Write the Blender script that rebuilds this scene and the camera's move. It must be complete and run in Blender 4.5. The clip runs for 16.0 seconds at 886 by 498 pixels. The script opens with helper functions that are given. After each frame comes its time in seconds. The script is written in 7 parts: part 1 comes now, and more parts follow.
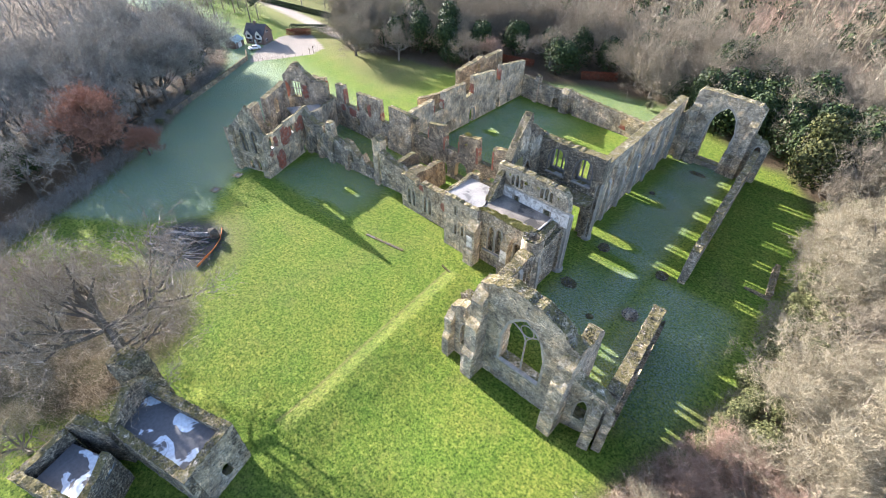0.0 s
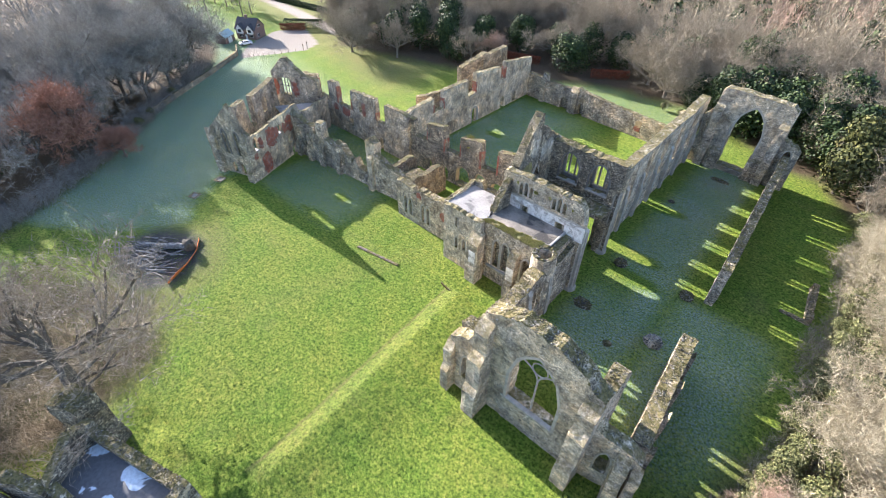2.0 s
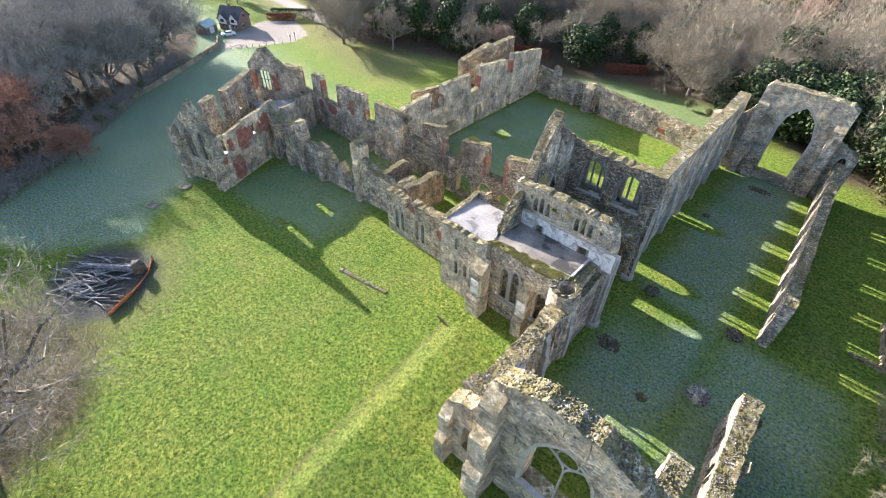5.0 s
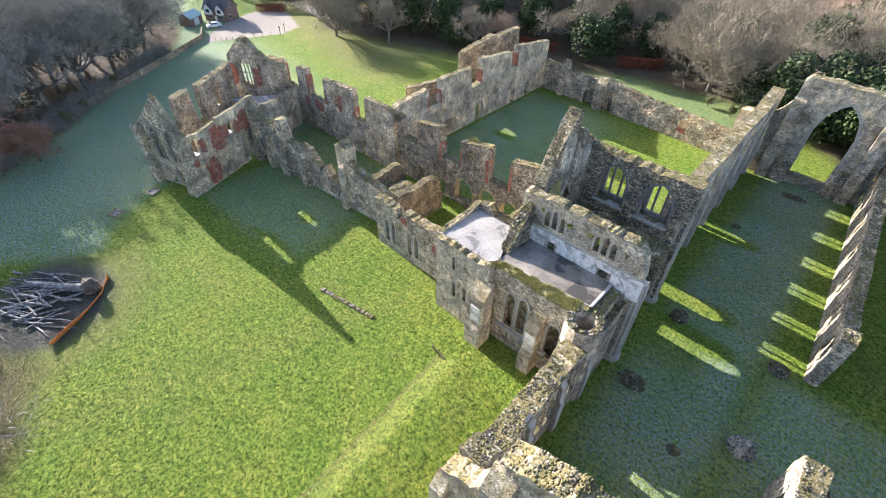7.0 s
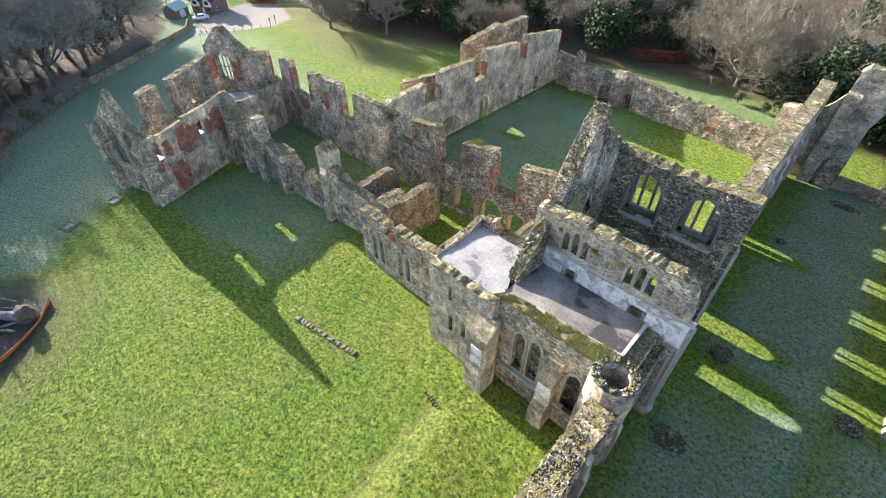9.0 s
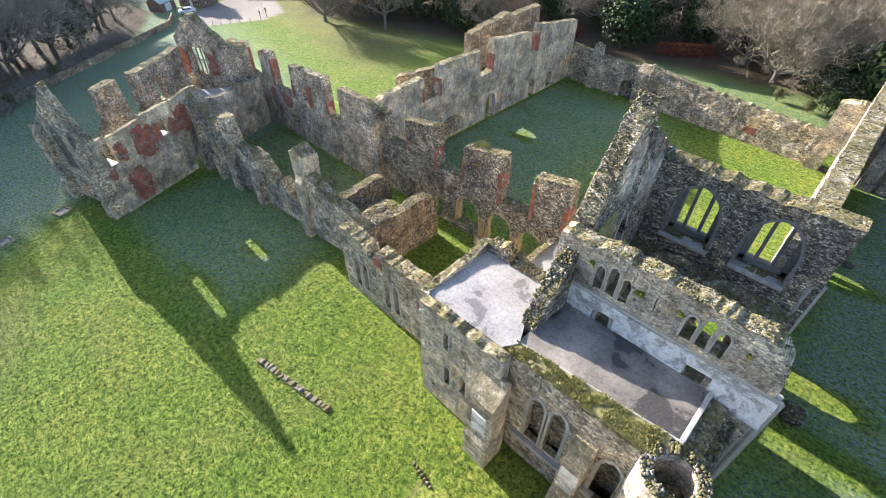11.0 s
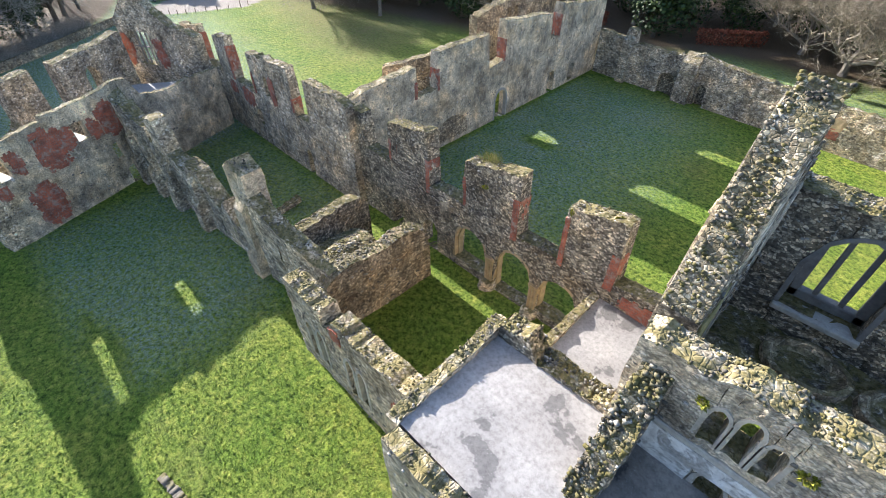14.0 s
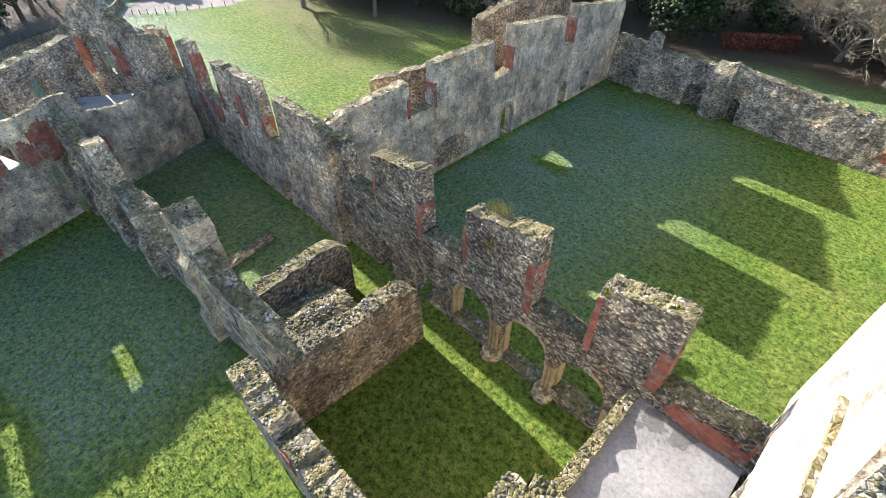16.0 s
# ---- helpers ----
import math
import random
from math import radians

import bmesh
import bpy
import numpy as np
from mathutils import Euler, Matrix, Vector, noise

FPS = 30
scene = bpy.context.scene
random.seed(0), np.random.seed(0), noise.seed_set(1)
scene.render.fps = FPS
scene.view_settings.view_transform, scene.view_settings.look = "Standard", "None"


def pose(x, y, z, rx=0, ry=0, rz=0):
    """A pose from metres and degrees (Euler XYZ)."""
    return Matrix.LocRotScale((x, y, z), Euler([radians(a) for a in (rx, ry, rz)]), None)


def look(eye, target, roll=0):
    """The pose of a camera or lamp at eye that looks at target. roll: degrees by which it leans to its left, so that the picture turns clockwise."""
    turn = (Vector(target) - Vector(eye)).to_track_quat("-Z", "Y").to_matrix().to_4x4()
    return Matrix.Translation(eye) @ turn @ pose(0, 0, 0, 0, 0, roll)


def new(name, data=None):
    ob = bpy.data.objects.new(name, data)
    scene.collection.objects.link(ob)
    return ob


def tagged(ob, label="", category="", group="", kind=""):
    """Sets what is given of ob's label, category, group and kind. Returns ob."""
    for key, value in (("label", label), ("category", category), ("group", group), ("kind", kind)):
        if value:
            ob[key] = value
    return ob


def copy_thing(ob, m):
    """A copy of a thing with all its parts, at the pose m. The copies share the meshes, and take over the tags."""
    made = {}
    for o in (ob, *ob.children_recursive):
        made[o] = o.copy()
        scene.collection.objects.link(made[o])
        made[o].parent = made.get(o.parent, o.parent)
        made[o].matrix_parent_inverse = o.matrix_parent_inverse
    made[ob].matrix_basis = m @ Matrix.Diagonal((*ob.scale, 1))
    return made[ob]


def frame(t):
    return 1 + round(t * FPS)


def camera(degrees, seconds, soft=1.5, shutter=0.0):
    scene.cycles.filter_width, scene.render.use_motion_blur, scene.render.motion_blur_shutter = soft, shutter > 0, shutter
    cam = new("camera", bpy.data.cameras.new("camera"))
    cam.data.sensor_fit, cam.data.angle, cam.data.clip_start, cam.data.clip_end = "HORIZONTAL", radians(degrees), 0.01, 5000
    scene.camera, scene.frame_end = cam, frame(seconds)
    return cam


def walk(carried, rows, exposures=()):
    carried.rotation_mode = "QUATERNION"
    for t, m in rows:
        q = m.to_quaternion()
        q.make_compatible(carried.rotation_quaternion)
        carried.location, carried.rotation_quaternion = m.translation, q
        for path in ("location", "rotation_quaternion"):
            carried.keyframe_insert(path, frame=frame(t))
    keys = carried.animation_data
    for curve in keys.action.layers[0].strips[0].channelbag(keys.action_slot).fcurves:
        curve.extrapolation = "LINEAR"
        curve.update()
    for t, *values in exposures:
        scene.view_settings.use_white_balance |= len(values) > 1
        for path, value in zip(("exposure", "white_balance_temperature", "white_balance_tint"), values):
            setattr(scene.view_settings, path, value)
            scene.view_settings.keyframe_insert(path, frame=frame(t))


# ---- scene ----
cam = camera(87.3, 16.0, soft=0.5)
ROWS = [
    (0.0, 40.50, -44.58, 51.31, 42.17, -41.69, -0.32),
    (3.5, 32.38, -35.12, 45.49, 42.34, -41.83, -0.67),
    (7.0, 24.49, -25.34, 39.57, 42.56, -42.33, -0.78),
    (9.0, 19.98, -19.15, 35.78, 43.47, -42.54, -0.27),
    (11.5, 14.02, -11.61, 30.52, 44.62, -42.30, 0.24),
    (13.0, 10.28, -7.26, 27.77, 44.96, -42.45, 0.38),
    (14.5, 6.68, -2.74, 25.30, 45.94, -42.50, 0.82),
    (15.0, 5.33, -1.32, 24.75, 45.92, -42.61, 0.74),
    (15.5, 3.91, 0.18, 24.58, 45.90, -42.72, 0.66),
    (16.0, 2.92, 1.21, 24.63, 45.88, -42.83, 0.58),
]
walk(cam, [(t, pose(x, y, z, 0, 0, yaw) @ pose(0, 0, 0, 90 + pitch, 0, 0) @ pose(0, 0, 0, 0, 0, -roll)) for t, x, y, z, yaw, pitch, roll in ROWS],
     exposures=[(0.0, 2.04, 5700, 17), (7.0, 1.94, 5800, 16), (12.0, 1.87, 5760, 15), (16.0, 1.84, 5600, 14)])

# ---- light ----
world = bpy.data.worlds.new("winter_sky")
scene.world = world
world.use_nodes = True
_nt = world.node_tree
_sky = _nt.nodes.new("ShaderNodeTexSky")
_sky.sky_type = "NISHITA"
_sky.sun_disc = False
SUN_ELEV, SUN_AZ = 19.5, 270.0          # the sun stands over -x
_sky.sun_elevation = radians(SUN_ELEV)
_sky.sun_rotation = radians(SUN_AZ)
_sky.air_density, _sky.dust_density, _sky.ozone_density = 1.0, 1.6, 1.0
_nt.links.new(_sky.outputs[0], _nt.nodes["Background"].inputs[0])
_nt.nodes["Background"].inputs[1].default_value = 0.11
sun = new("sun", bpy.data.lights.new("sun", "SUN"))
sun.data.energy, sun.data.angle, sun.data.color = 5.0, radians(0.5), (1.0, 0.89, 0.72)
sun.matrix_world = look((-100, 3, 35.4), (0, 0, 0))
scene.view_settings.exposure = 1.95


# ---- materials ----
def nodes_of(name):
    m = bpy.data.materials.new(name)
    m.use_nodes = True
    return m, m.node_tree.nodes, m.node_tree.links, m.node_tree.nodes["Principled BSDF"]


def noise_tex(n, l, scale, detail=6, rough=0.6, coord=None, dist=0.0):
    t = n.new("ShaderNodeTexNoise")
    t.inputs["Scale"].default_value = scale
    t.inputs["Detail"].default_value = detail
    t.inputs["Roughness"].default_value = rough
    t.inputs["Distortion"].default_value = dist
    if coord:
        l.new(coord, t.inputs["Vector"])
    return t.outputs["Fac"]


def ramp(n, l, fac, stops):
    r = n.new("ShaderNodeValToRGB")
    while len(r.color_ramp.elements) < len(stops):
        r.color_ramp.elements.new(0.5)
    for e, (p, c) in zip(r.color_ramp.elements, stops):
        e.position = p
        e.color = (*c, 1) if len(c) == 3 else c
    l.new(fac, r.inputs["Fac"])
    return r.outputs["Color"]


def mixc(n, l, fac, a, b, mode="MIX"):
    x = n.new("ShaderNodeMix")
    x.data_type, x.blend_type = "RGBA", mode
    for sock, v in ((x.inputs["Factor"], fac), (x.inputs["A"], a), (x.inputs["B"], b)):
        if isinstance(v, (int, float)):
            sock.default_value = v
        elif isinstance(v, tuple):
            sock.default_value = (*v, 1)
        else:
            l.new(v, sock)
    return x.outputs["Result"]


def mathn(n, l, op, a, b=None, clamp=False):
    x = n.new("ShaderNodeMath")
    x.operation, x.use_clamp = op, clamp
    for i, v in enumerate((a, b)):
        if v is None:
            continue
        if isinstance(v, (int, float)):
            x.inputs[i].default_value = v
        else:
            l.new(v, x.inputs[i])
    return x.outputs[0]


def bump(n, l, bsdf, height, strength=0.5, dist=0.05):
    b = n.new("ShaderNodeBump")
    b.inputs["Strength"].default_value = strength
    b.inputs["Distance"].default_value = dist
    l.new(height, b.inputs["Height"])
    l.new(b.outputs[0], bsdf.inputs["Normal"])


def masonry(name, dark, mid, light, stone=0.24, lichen=0.35, moss=0.6, plaster=0.0, course=False):
    """Rubble walling: uneven stones in mortar, stained and lichened, with moss where it faces the sky."""
    m, n, l, b = nodes_of(name)
    geo = n.new("ShaderNodeNewGeometry")
    pos = geo.outputs["Position"]
    mp = n.new("ShaderNodeMapping")
    mp.inputs["Scale"].default_value = (1, 1, 1.9 if course else 1.35)
    l.new(pos, mp.inputs["Vector"])
    warp = n.new("ShaderNodeTexNoise")
    warp.inputs["Scale"].default_value = 3.0
    l.new(mp.outputs[0], warp.inputs["Vector"])
    wv = n.new("ShaderNodeVectorMath")
    wv.operation = "MULTIPLY_ADD"
    l.new(warp.outputs["Color"], wv.inputs[0])
    wv.inputs[1].default_value = (0.10, 0.10, 0.10)
    l.new(mp.outputs[0], wv.inputs[2])
    vor = n.new("ShaderNodeTexVoronoi")
    vor.feature = "F1"
    vor.inputs["Scale"].default_value = 1 / stone
    l.new(wv.outputs[0], vor.inputs["Vector"])
    edge = n.new("ShaderNodeTexVoronoi")
    edge.feature = "DISTANCE_TO_EDGE"
    edge.inputs["Scale"].default_value = 1 / stone
    l.new(wv.outputs[0], edge.inputs["Vector"])
    sep = n.new("ShaderNodeSeparateColor")
    l.new(vor.outputs["Color"], sep.inputs[0])
    col = ramp(n, l, sep.outputs[0], [(0.0, dark), (0.45, mid), (0.8, light), (1.0, tuple(min(0.62, c * 1.5) for c in light))])
    mort = ramp(n, l, edge.outputs["Distance"], [(0.0, (1, 1, 1)), (0.10, (0, 0, 0))])
    col = mixc(n, l, mort, col, tuple(c * 0.66 for c in mid))
    if plaster:
        pl = ramp(n, l, noise_tex(n, l, 0.7, 8, 0.7, pos, 0.4), [(0.58 - plaster, (0, 0, 0)), (0.72 - plaster, (1, 1, 1))])
        col = mixc(n, l, mathn(n, l, "MULTIPLY", pl, 0.8), col, (0.46, 0.425, 0.36))
    grit = noise_tex(n, l, 9.0, 7, 0.72, pos)
    col = mixc(n, l, 0.58, col, ramp(n, l, grit, [(0.36, (0.16, 0.15, 0.145)), (0.5, (0.98, 0.97, 0.94)), (0.64, (1.75, 1.7, 1.58))]), "MULTIPLY")
    big = noise_tex(n, l, 0.42, 6, 0.62, pos, 0.3)
    stain = ramp(n, l, big, [(0.34, (0.52, 0.5, 0.48)), (0.5, (1.04, 1.0, 0.94)), (0.64, (1.6, 1.52, 1.38))])
    col = mixc(n, l, 0.95, col, stain, "MULTIPLY")
    blot = ramp(n, l, noise_tex(n, l, 1.3, 7, 0.68, pos, 0.5), [(0.34, (0.45, 0.435, 0.42)), (0.5, (1.04, 1.0, 0.94)), (0.66, (1.6, 1.52, 1.38))])
    col = mixc(n, l, 0.72, col, blot, "MULTIPLY")
    warm = ramp(n, l, noise_tex(n, l, 0.5, 5, 0.6, pos, 0.3), [(0.36, (0.86, 0.88, 0.9)), (0.52, (1.0, 0.98, 0.93)), (0.66, (1.14, 1.02, 0.84))])
    col = mixc(n, l, 0.9, col, warm, "MULTIPLY")
    # vertical rain streaks
    st = n.new("ShaderNodeMapping")
    st.inputs["Scale"].default_value = (2.6, 2.6, 0.22)
    l.new(pos, st.inputs["Vector"])
    streak = ramp(n, l, noise_tex(n, l, 1.0, 4, 0.6, st.outputs[0]), [(0.38, (0.42, 0.42, 0.42)), (0.52, (1.0, 1.0, 1.0)), (0.66, (1.25, 1.24, 1.2))])
    col = mixc(n, l, 0.28, col, streak, "MULTIPLY")
    spots = ramp(n, l, noise_tex(n, l, 6.5, 4, 0.6, pos), [(0.60, (0, 0, 0)), (0.66, (1, 1, 1))])
    col = mixc(n, l, mathn(n, l, "MULTIPLY", spots, lichen), col, (0.58, 0.575, 0.53))
    nz = n.new("ShaderNodeSeparateXYZ")
    l.new(geo.outputs["True Normal"], nz.inputs[0])
    up = mathn(n, l, "MULTIPLY", mathn(n, l, "SUBTRACT", nz.outputs["Z"], 0.35, True), 2.2, True)
    mo = ramp(n, l, noise_tex(n, l, 1.6, 5, 0.65, pos), [(0.34, (0, 0, 0)), (0.52, (1, 1, 1))])
    mcol = ramp(n, l, noise_tex(n, l, 4.0, 4, 0.6, pos), [(0.35, (0.06, 0.06, 0.015)), (0.5, (0.15, 0.125, 0.04)), (0.68, (0.24, 0.2, 0.09))])
    col = mixc(n, l, mathn(n, l, "MULTIPLY", mathn(n, l, "MULTIPLY", up, mo), moss), col, mcol)
    l.new(col, b.inputs["Base Color"])
    b.inputs["Roughness"].default_value = 0.93
    b.inputs["Specular IOR Level"].default_value = 0.25
    h = mathn(n, l, "ADD", mathn(n, l, "MULTIPLY", mathn(n, l, "MINIMUM", edge.outputs["Distance"], 0.16), 4.0), mathn(n, l, "MULTIPLY", noise_tex(n, l, 14, 5, 0.65, pos), 0.6))
    bump(n, l, b, h, 0.9, 0.06)
    return m


def plain(name, c, rough=0.85, vary=0.3, scale=2.0, metal=0.0, fine=18.0, bumps=0.3, bdist=0.02, tint=None):
    m, n, l, b = nodes_of(name)
    tc = n.new("ShaderNodeTexCoord").outputs["Object"]
    f = noise_tex(n, l, scale, 6, 0.65, tc)
    d = tuple(x * (1 - vary) for x in c)
    u = tint or tuple(min(0.9, x * (1 + vary)) for x in c)
    col = ramp(n, l, f, [(0.3, d), (0.7, u)])
    g = noise_tex(n, l, fine, 4, 0.6, tc)
    col = mixc(n, l, 0.5, col, ramp(n, l, g, [(0.3, (0.7, 0.7, 0.7)), (0.7, (1.15, 1.15, 1.15))]), "MULTIPLY")
    l.new(col, b.inputs["Base Color"])
    b.inputs["Roughness"].default_value = rough
    b.inputs["Metallic"].default_value = metal
    bump(n, l, b, g, bumps, bdist)
    return m


def island(name, stops, rough=0.9, top=None):
    """Loose stones, twigs or leaves: each piece its own tone."""
    m, n, l, b = nodes_of(name)
    geo = n.new("ShaderNodeNewGeometry")
    col = ramp(n, l, geo.outputs["Random Per Island"], stops)
    f = noise_tex(n, l, 7.0, 4, 0.6, geo.outputs["Position"])
    col = mixc(n, l, 0.7, col, ramp(n, l, f, [(0.3, (0.6, 0.6, 0.6)), (0.7, (1.2, 1.2, 1.2))]), "MULTIPLY")
    if top:
        g = ramp(n, l, noise_tex(n, l, 1.3, 4, 0.6, geo.outputs["Position"]), [(0.4, (0, 0, 0)), (0.56, (1, 1, 1))])
        col = mixc(n, l, mathn(n, l, "MULTIPLY", g, 0.8), col, top)
    l.new(col, b.inputs["Base Color"])
    b.inputs["Roughness"].default_value = rough
    b.inputs["Specular IOR Level"].default_value = 0.2
    return m


M_RUBBLE = masonry("weathered_rubble", (0.15, 0.135, 0.115), (0.38, 0.35, 0.3), (0.56, 0.52, 0.45), 0.22, 0.45, 0.9)
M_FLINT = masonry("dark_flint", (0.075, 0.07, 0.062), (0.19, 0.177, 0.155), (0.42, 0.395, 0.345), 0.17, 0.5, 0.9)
M_COURSED = masonry("coursed_greystone", (0.19, 0.182, 0.168), (0.44, 0.422, 0.385), (0.6, 0.58, 0.525), 0.24, 0.5, 0.9, 0.14, True)
M_LIMED = masonry("limewashed_rubble", (0.22, 0.2, 0.165), (0.44, 0.4, 0.335), (0.58, 0.535, 0.455), 0.22, 0.3, 0.8, 0.24)
M_MOSSY = plain("yellow_moss", (0.26, 0.24, 0.07), .95, .5, 1.8, 0, 9, .9, .06, (0.36, 0.31, 0.14))
M_LIMED2 = masonry("brown_rubble", (0.13, 0.11, 0.085), (0.27, 0.232, 0.18), (0.42, 0.37, 0.295), 0.2, 0.2, 0.6, 0.04)


def render_mat():
    """Old lime render: a smooth pale coat, stained dark and fallen away in patches to the stone."""
    m, n, l, b = nodes_of("peeling_lime_render")
    pos = n.new("ShaderNodeNewGeometry").outputs["Position"]
    base = ramp(n, l, noise_tex(n, l, 2.2, 7, 0.7, pos, 0.2), [(0.32, (0.42, 0.4, 0.37)), (0.5, (0.66, 0.645, 0.61)), (0.68, (0.8, 0.79, 0.76))])
    lost = ramp(n, l, noise_tex(n, l, 0.9, 8, 0.74, pos, 0.5), [(0.5, (0, 0, 0)), (0.56, (1, 1, 1))])
    col = mixc(n, l, mathn(n, l, "MULTIPLY", lost, 0.75), base, ramp(n, l, noise_tex(n, l, 7.0, 6, 0.7, pos), [(0.35, (0.1, 0.095, 0.088)), (0.6, (0.34, 0.32, 0.285))]))
    pits = ramp(n, l, noise_tex(n, l, 11.0, 4, 0.6, pos), [(0.62, (0, 0, 0)), (0.68, (1, 1, 1))])
    col = mixc(n, l, mathn(n, l, "MULTIPLY", pits, 0.6), col, (0.16, 0.155, 0.145))
    l.new(col, b.inputs["Base Color"])
    b.inputs["Roughness"].default_value = 0.9
    bump(n, l, b, mathn(n, l, "SUBTRACT", noise_tex(n, l, 6.0, 6, 0.7, pos), mathn(n, l, "MULTIPLY", lost, 0.6)), 0.7, 0.05)
    return m


M_RENDER = render_mat()
M_PLASTER = masonry("stained_lime_plaster", (0.3, 0.288, 0.262), (0.4, 0.385, 0.35), (0.46, 0.445, 0.41), 0.4, 0.2, 0.3, 0.05)
M_DRESSED = plain("dressed_limestone", (0.36, 0.335, 0.285), 0.85, 0.3, 1.2, 0, 9, 0.35, 0.03)
M_WARM = plain("ochre_limestone", (0.42, 0.31, 0.17), 0.85, 0.3, 1.5, 0, 9, 0.35, 0.03)
M_MULL = plain("grey_mullion_stone", (0.18, 0.172, 0.157), 0.85, 0.3, 1.5, 0, 9, 0.35, 0.03)
M_LUMPS = island("loose_capping_stone", [(0.0, (0.04, 0.037, 0.032)), (0.4, (0.1, 0.09, 0.074)), (0.85, (0.2, 0.18, 0.148)), (1.0, (0.45, 0.43, 0.38))], 0.92, (0.11, 0.098, 0.028))
M_FACING = island("projecting_stone", [(0.0, (0.07, 0.068, 0.063)), (0.5, (0.2, 0.19, 0.17)), (0.9, (0.36, 0.345, 0.31)), (1.0, (0.5, 0.49, 0.45))], 0.92)


def brick_mat():
    m, n, l, b = nodes_of("old_red_brick")
    geo = n.new("ShaderNodeNewGeometry")
    pos = geo.outputs["Position"]
    sx = n.new("ShaderNodeSeparateXYZ")
    l.new(pos, sx.inputs[0])
    cx = n.new("ShaderNodeCombineXYZ")
    l.new(mathn(n, l, "ADD", sx.outputs["X"], sx.outputs["Y"]), cx.inputs[0])
    l.new(sx.outputs["Z"], cx.inputs[1])
    t = n.new("ShaderNodeTexBrick")
    t.inputs["Scale"].default_value = 1.0
    t.inputs["Brick Width"].default_value = 0.24
    t.inputs["Row Height"].default_value = 0.075
    t.inputs["Mortar Size"].default_value = 0.013
    t.inputs["Color1"].default_value = (0.46, 0.105, 0.042, 1)
    t.inputs["Color2"].default_value = (0.26, 0.066, 0.034, 1)
    t.inputs["Mortar"].default_value = (0.22, 0.15, 0.115, 1)
    l.new(cx.outputs[0], t.inputs["Vector"])
    f = noise_tex(n, l, 1.1, 6, 0.65, pos)
    col = mixc(n, l, 0.8, t.outputs["Color"], ramp(n, l, f, [(0.3, (0.3, 0.33, 0.36)), (0.5, (0.85, 0.85, 0.85)), (0.68, (1.35, 1.25, 1.2))]), "MULTIPLY")
    left = ramp(n, l, noise_tex(n, l, 1.9, 6, 0.7, pos, 0.3), [(0.52, (0, 0, 0)), (0.62, (1, 1, 1))])
    col = mixc(n, l, mathn(n, l, "MULTIPLY", left, 0.75), col, (0.3, 0.26, 0.22))
    l.new(col, b.inputs["Base Color"])
    b.inputs["Roughness"].default_value = 0.9
    bump(n, l, b, mathn(n, l, "ADD", t.outputs["Fac"], noise_tex(n, l, 20, 3, 0.6, pos)), 0.4, 0.02)
    return m


M_BRICK = brick_mat()


def roof_mat(name, a, c, dark):
    """Flat roof of pale screed with tide marks and darker damp stains."""
    m, n, l, b = nodes_of(name)
    pos = n.new("ShaderNodeNewGeometry").outputs["Position"]
    f = noise_tex(n, l, 0.38, 9, 0.58, pos, 0.1)
    col = ramp(n, l, f, [(0.415, dark), (0.43, a), (0.62, c)])
    g = noise_tex(n, l, 5.0, 8, 0.76, pos)
    col = mixc(n, l, 0.7, col, ramp(n, l, g, [(0.34, (0.5, 0.49, 0.48)), (0.52, (1.0, 1.0, 1.0)), (0.7, (1.3, 1.3, 1.28))]), "MULTIPLY")
    sp = ramp(n, l, noise_tex(n, l, 16, 2, 0.5, pos), [(0.66, (0, 0, 0)), (0.74, (1, 1, 1))])
    col = mixc(n, l, mathn(n, l, "MULTIPLY", sp, 0.4), col, (0.5, 0.5, 0.48))
    l.new(col, b.inputs["Base Color"])
    rr = ramp(n, l, f, [(0.40, (0.6, 0.6, 0.6)), (0.5, (0.8, 0.8, 0.8))])
    l.new(rr, b.inputs["Roughness"])
    bump(n, l, b, g, 0.25, 0.02)
    return m


M_SCREED = roof_mat("pale_roof_screed", (0.25, 0.237, 0.222), (0.33, 0.313, 0.292), (0.14, 0.132, 0.125))
M_ASPHALT_ROOF = roof_mat("dark_roof_asphalt", (0.13, 0.115, 0.098), (0.29, 0.255, 0.215), (0.05, 0.046, 0.042))
M_EDGING = plain("lead_edging", (0.38, 0.36, 0.33), 0.6, 0.25, 1.5)


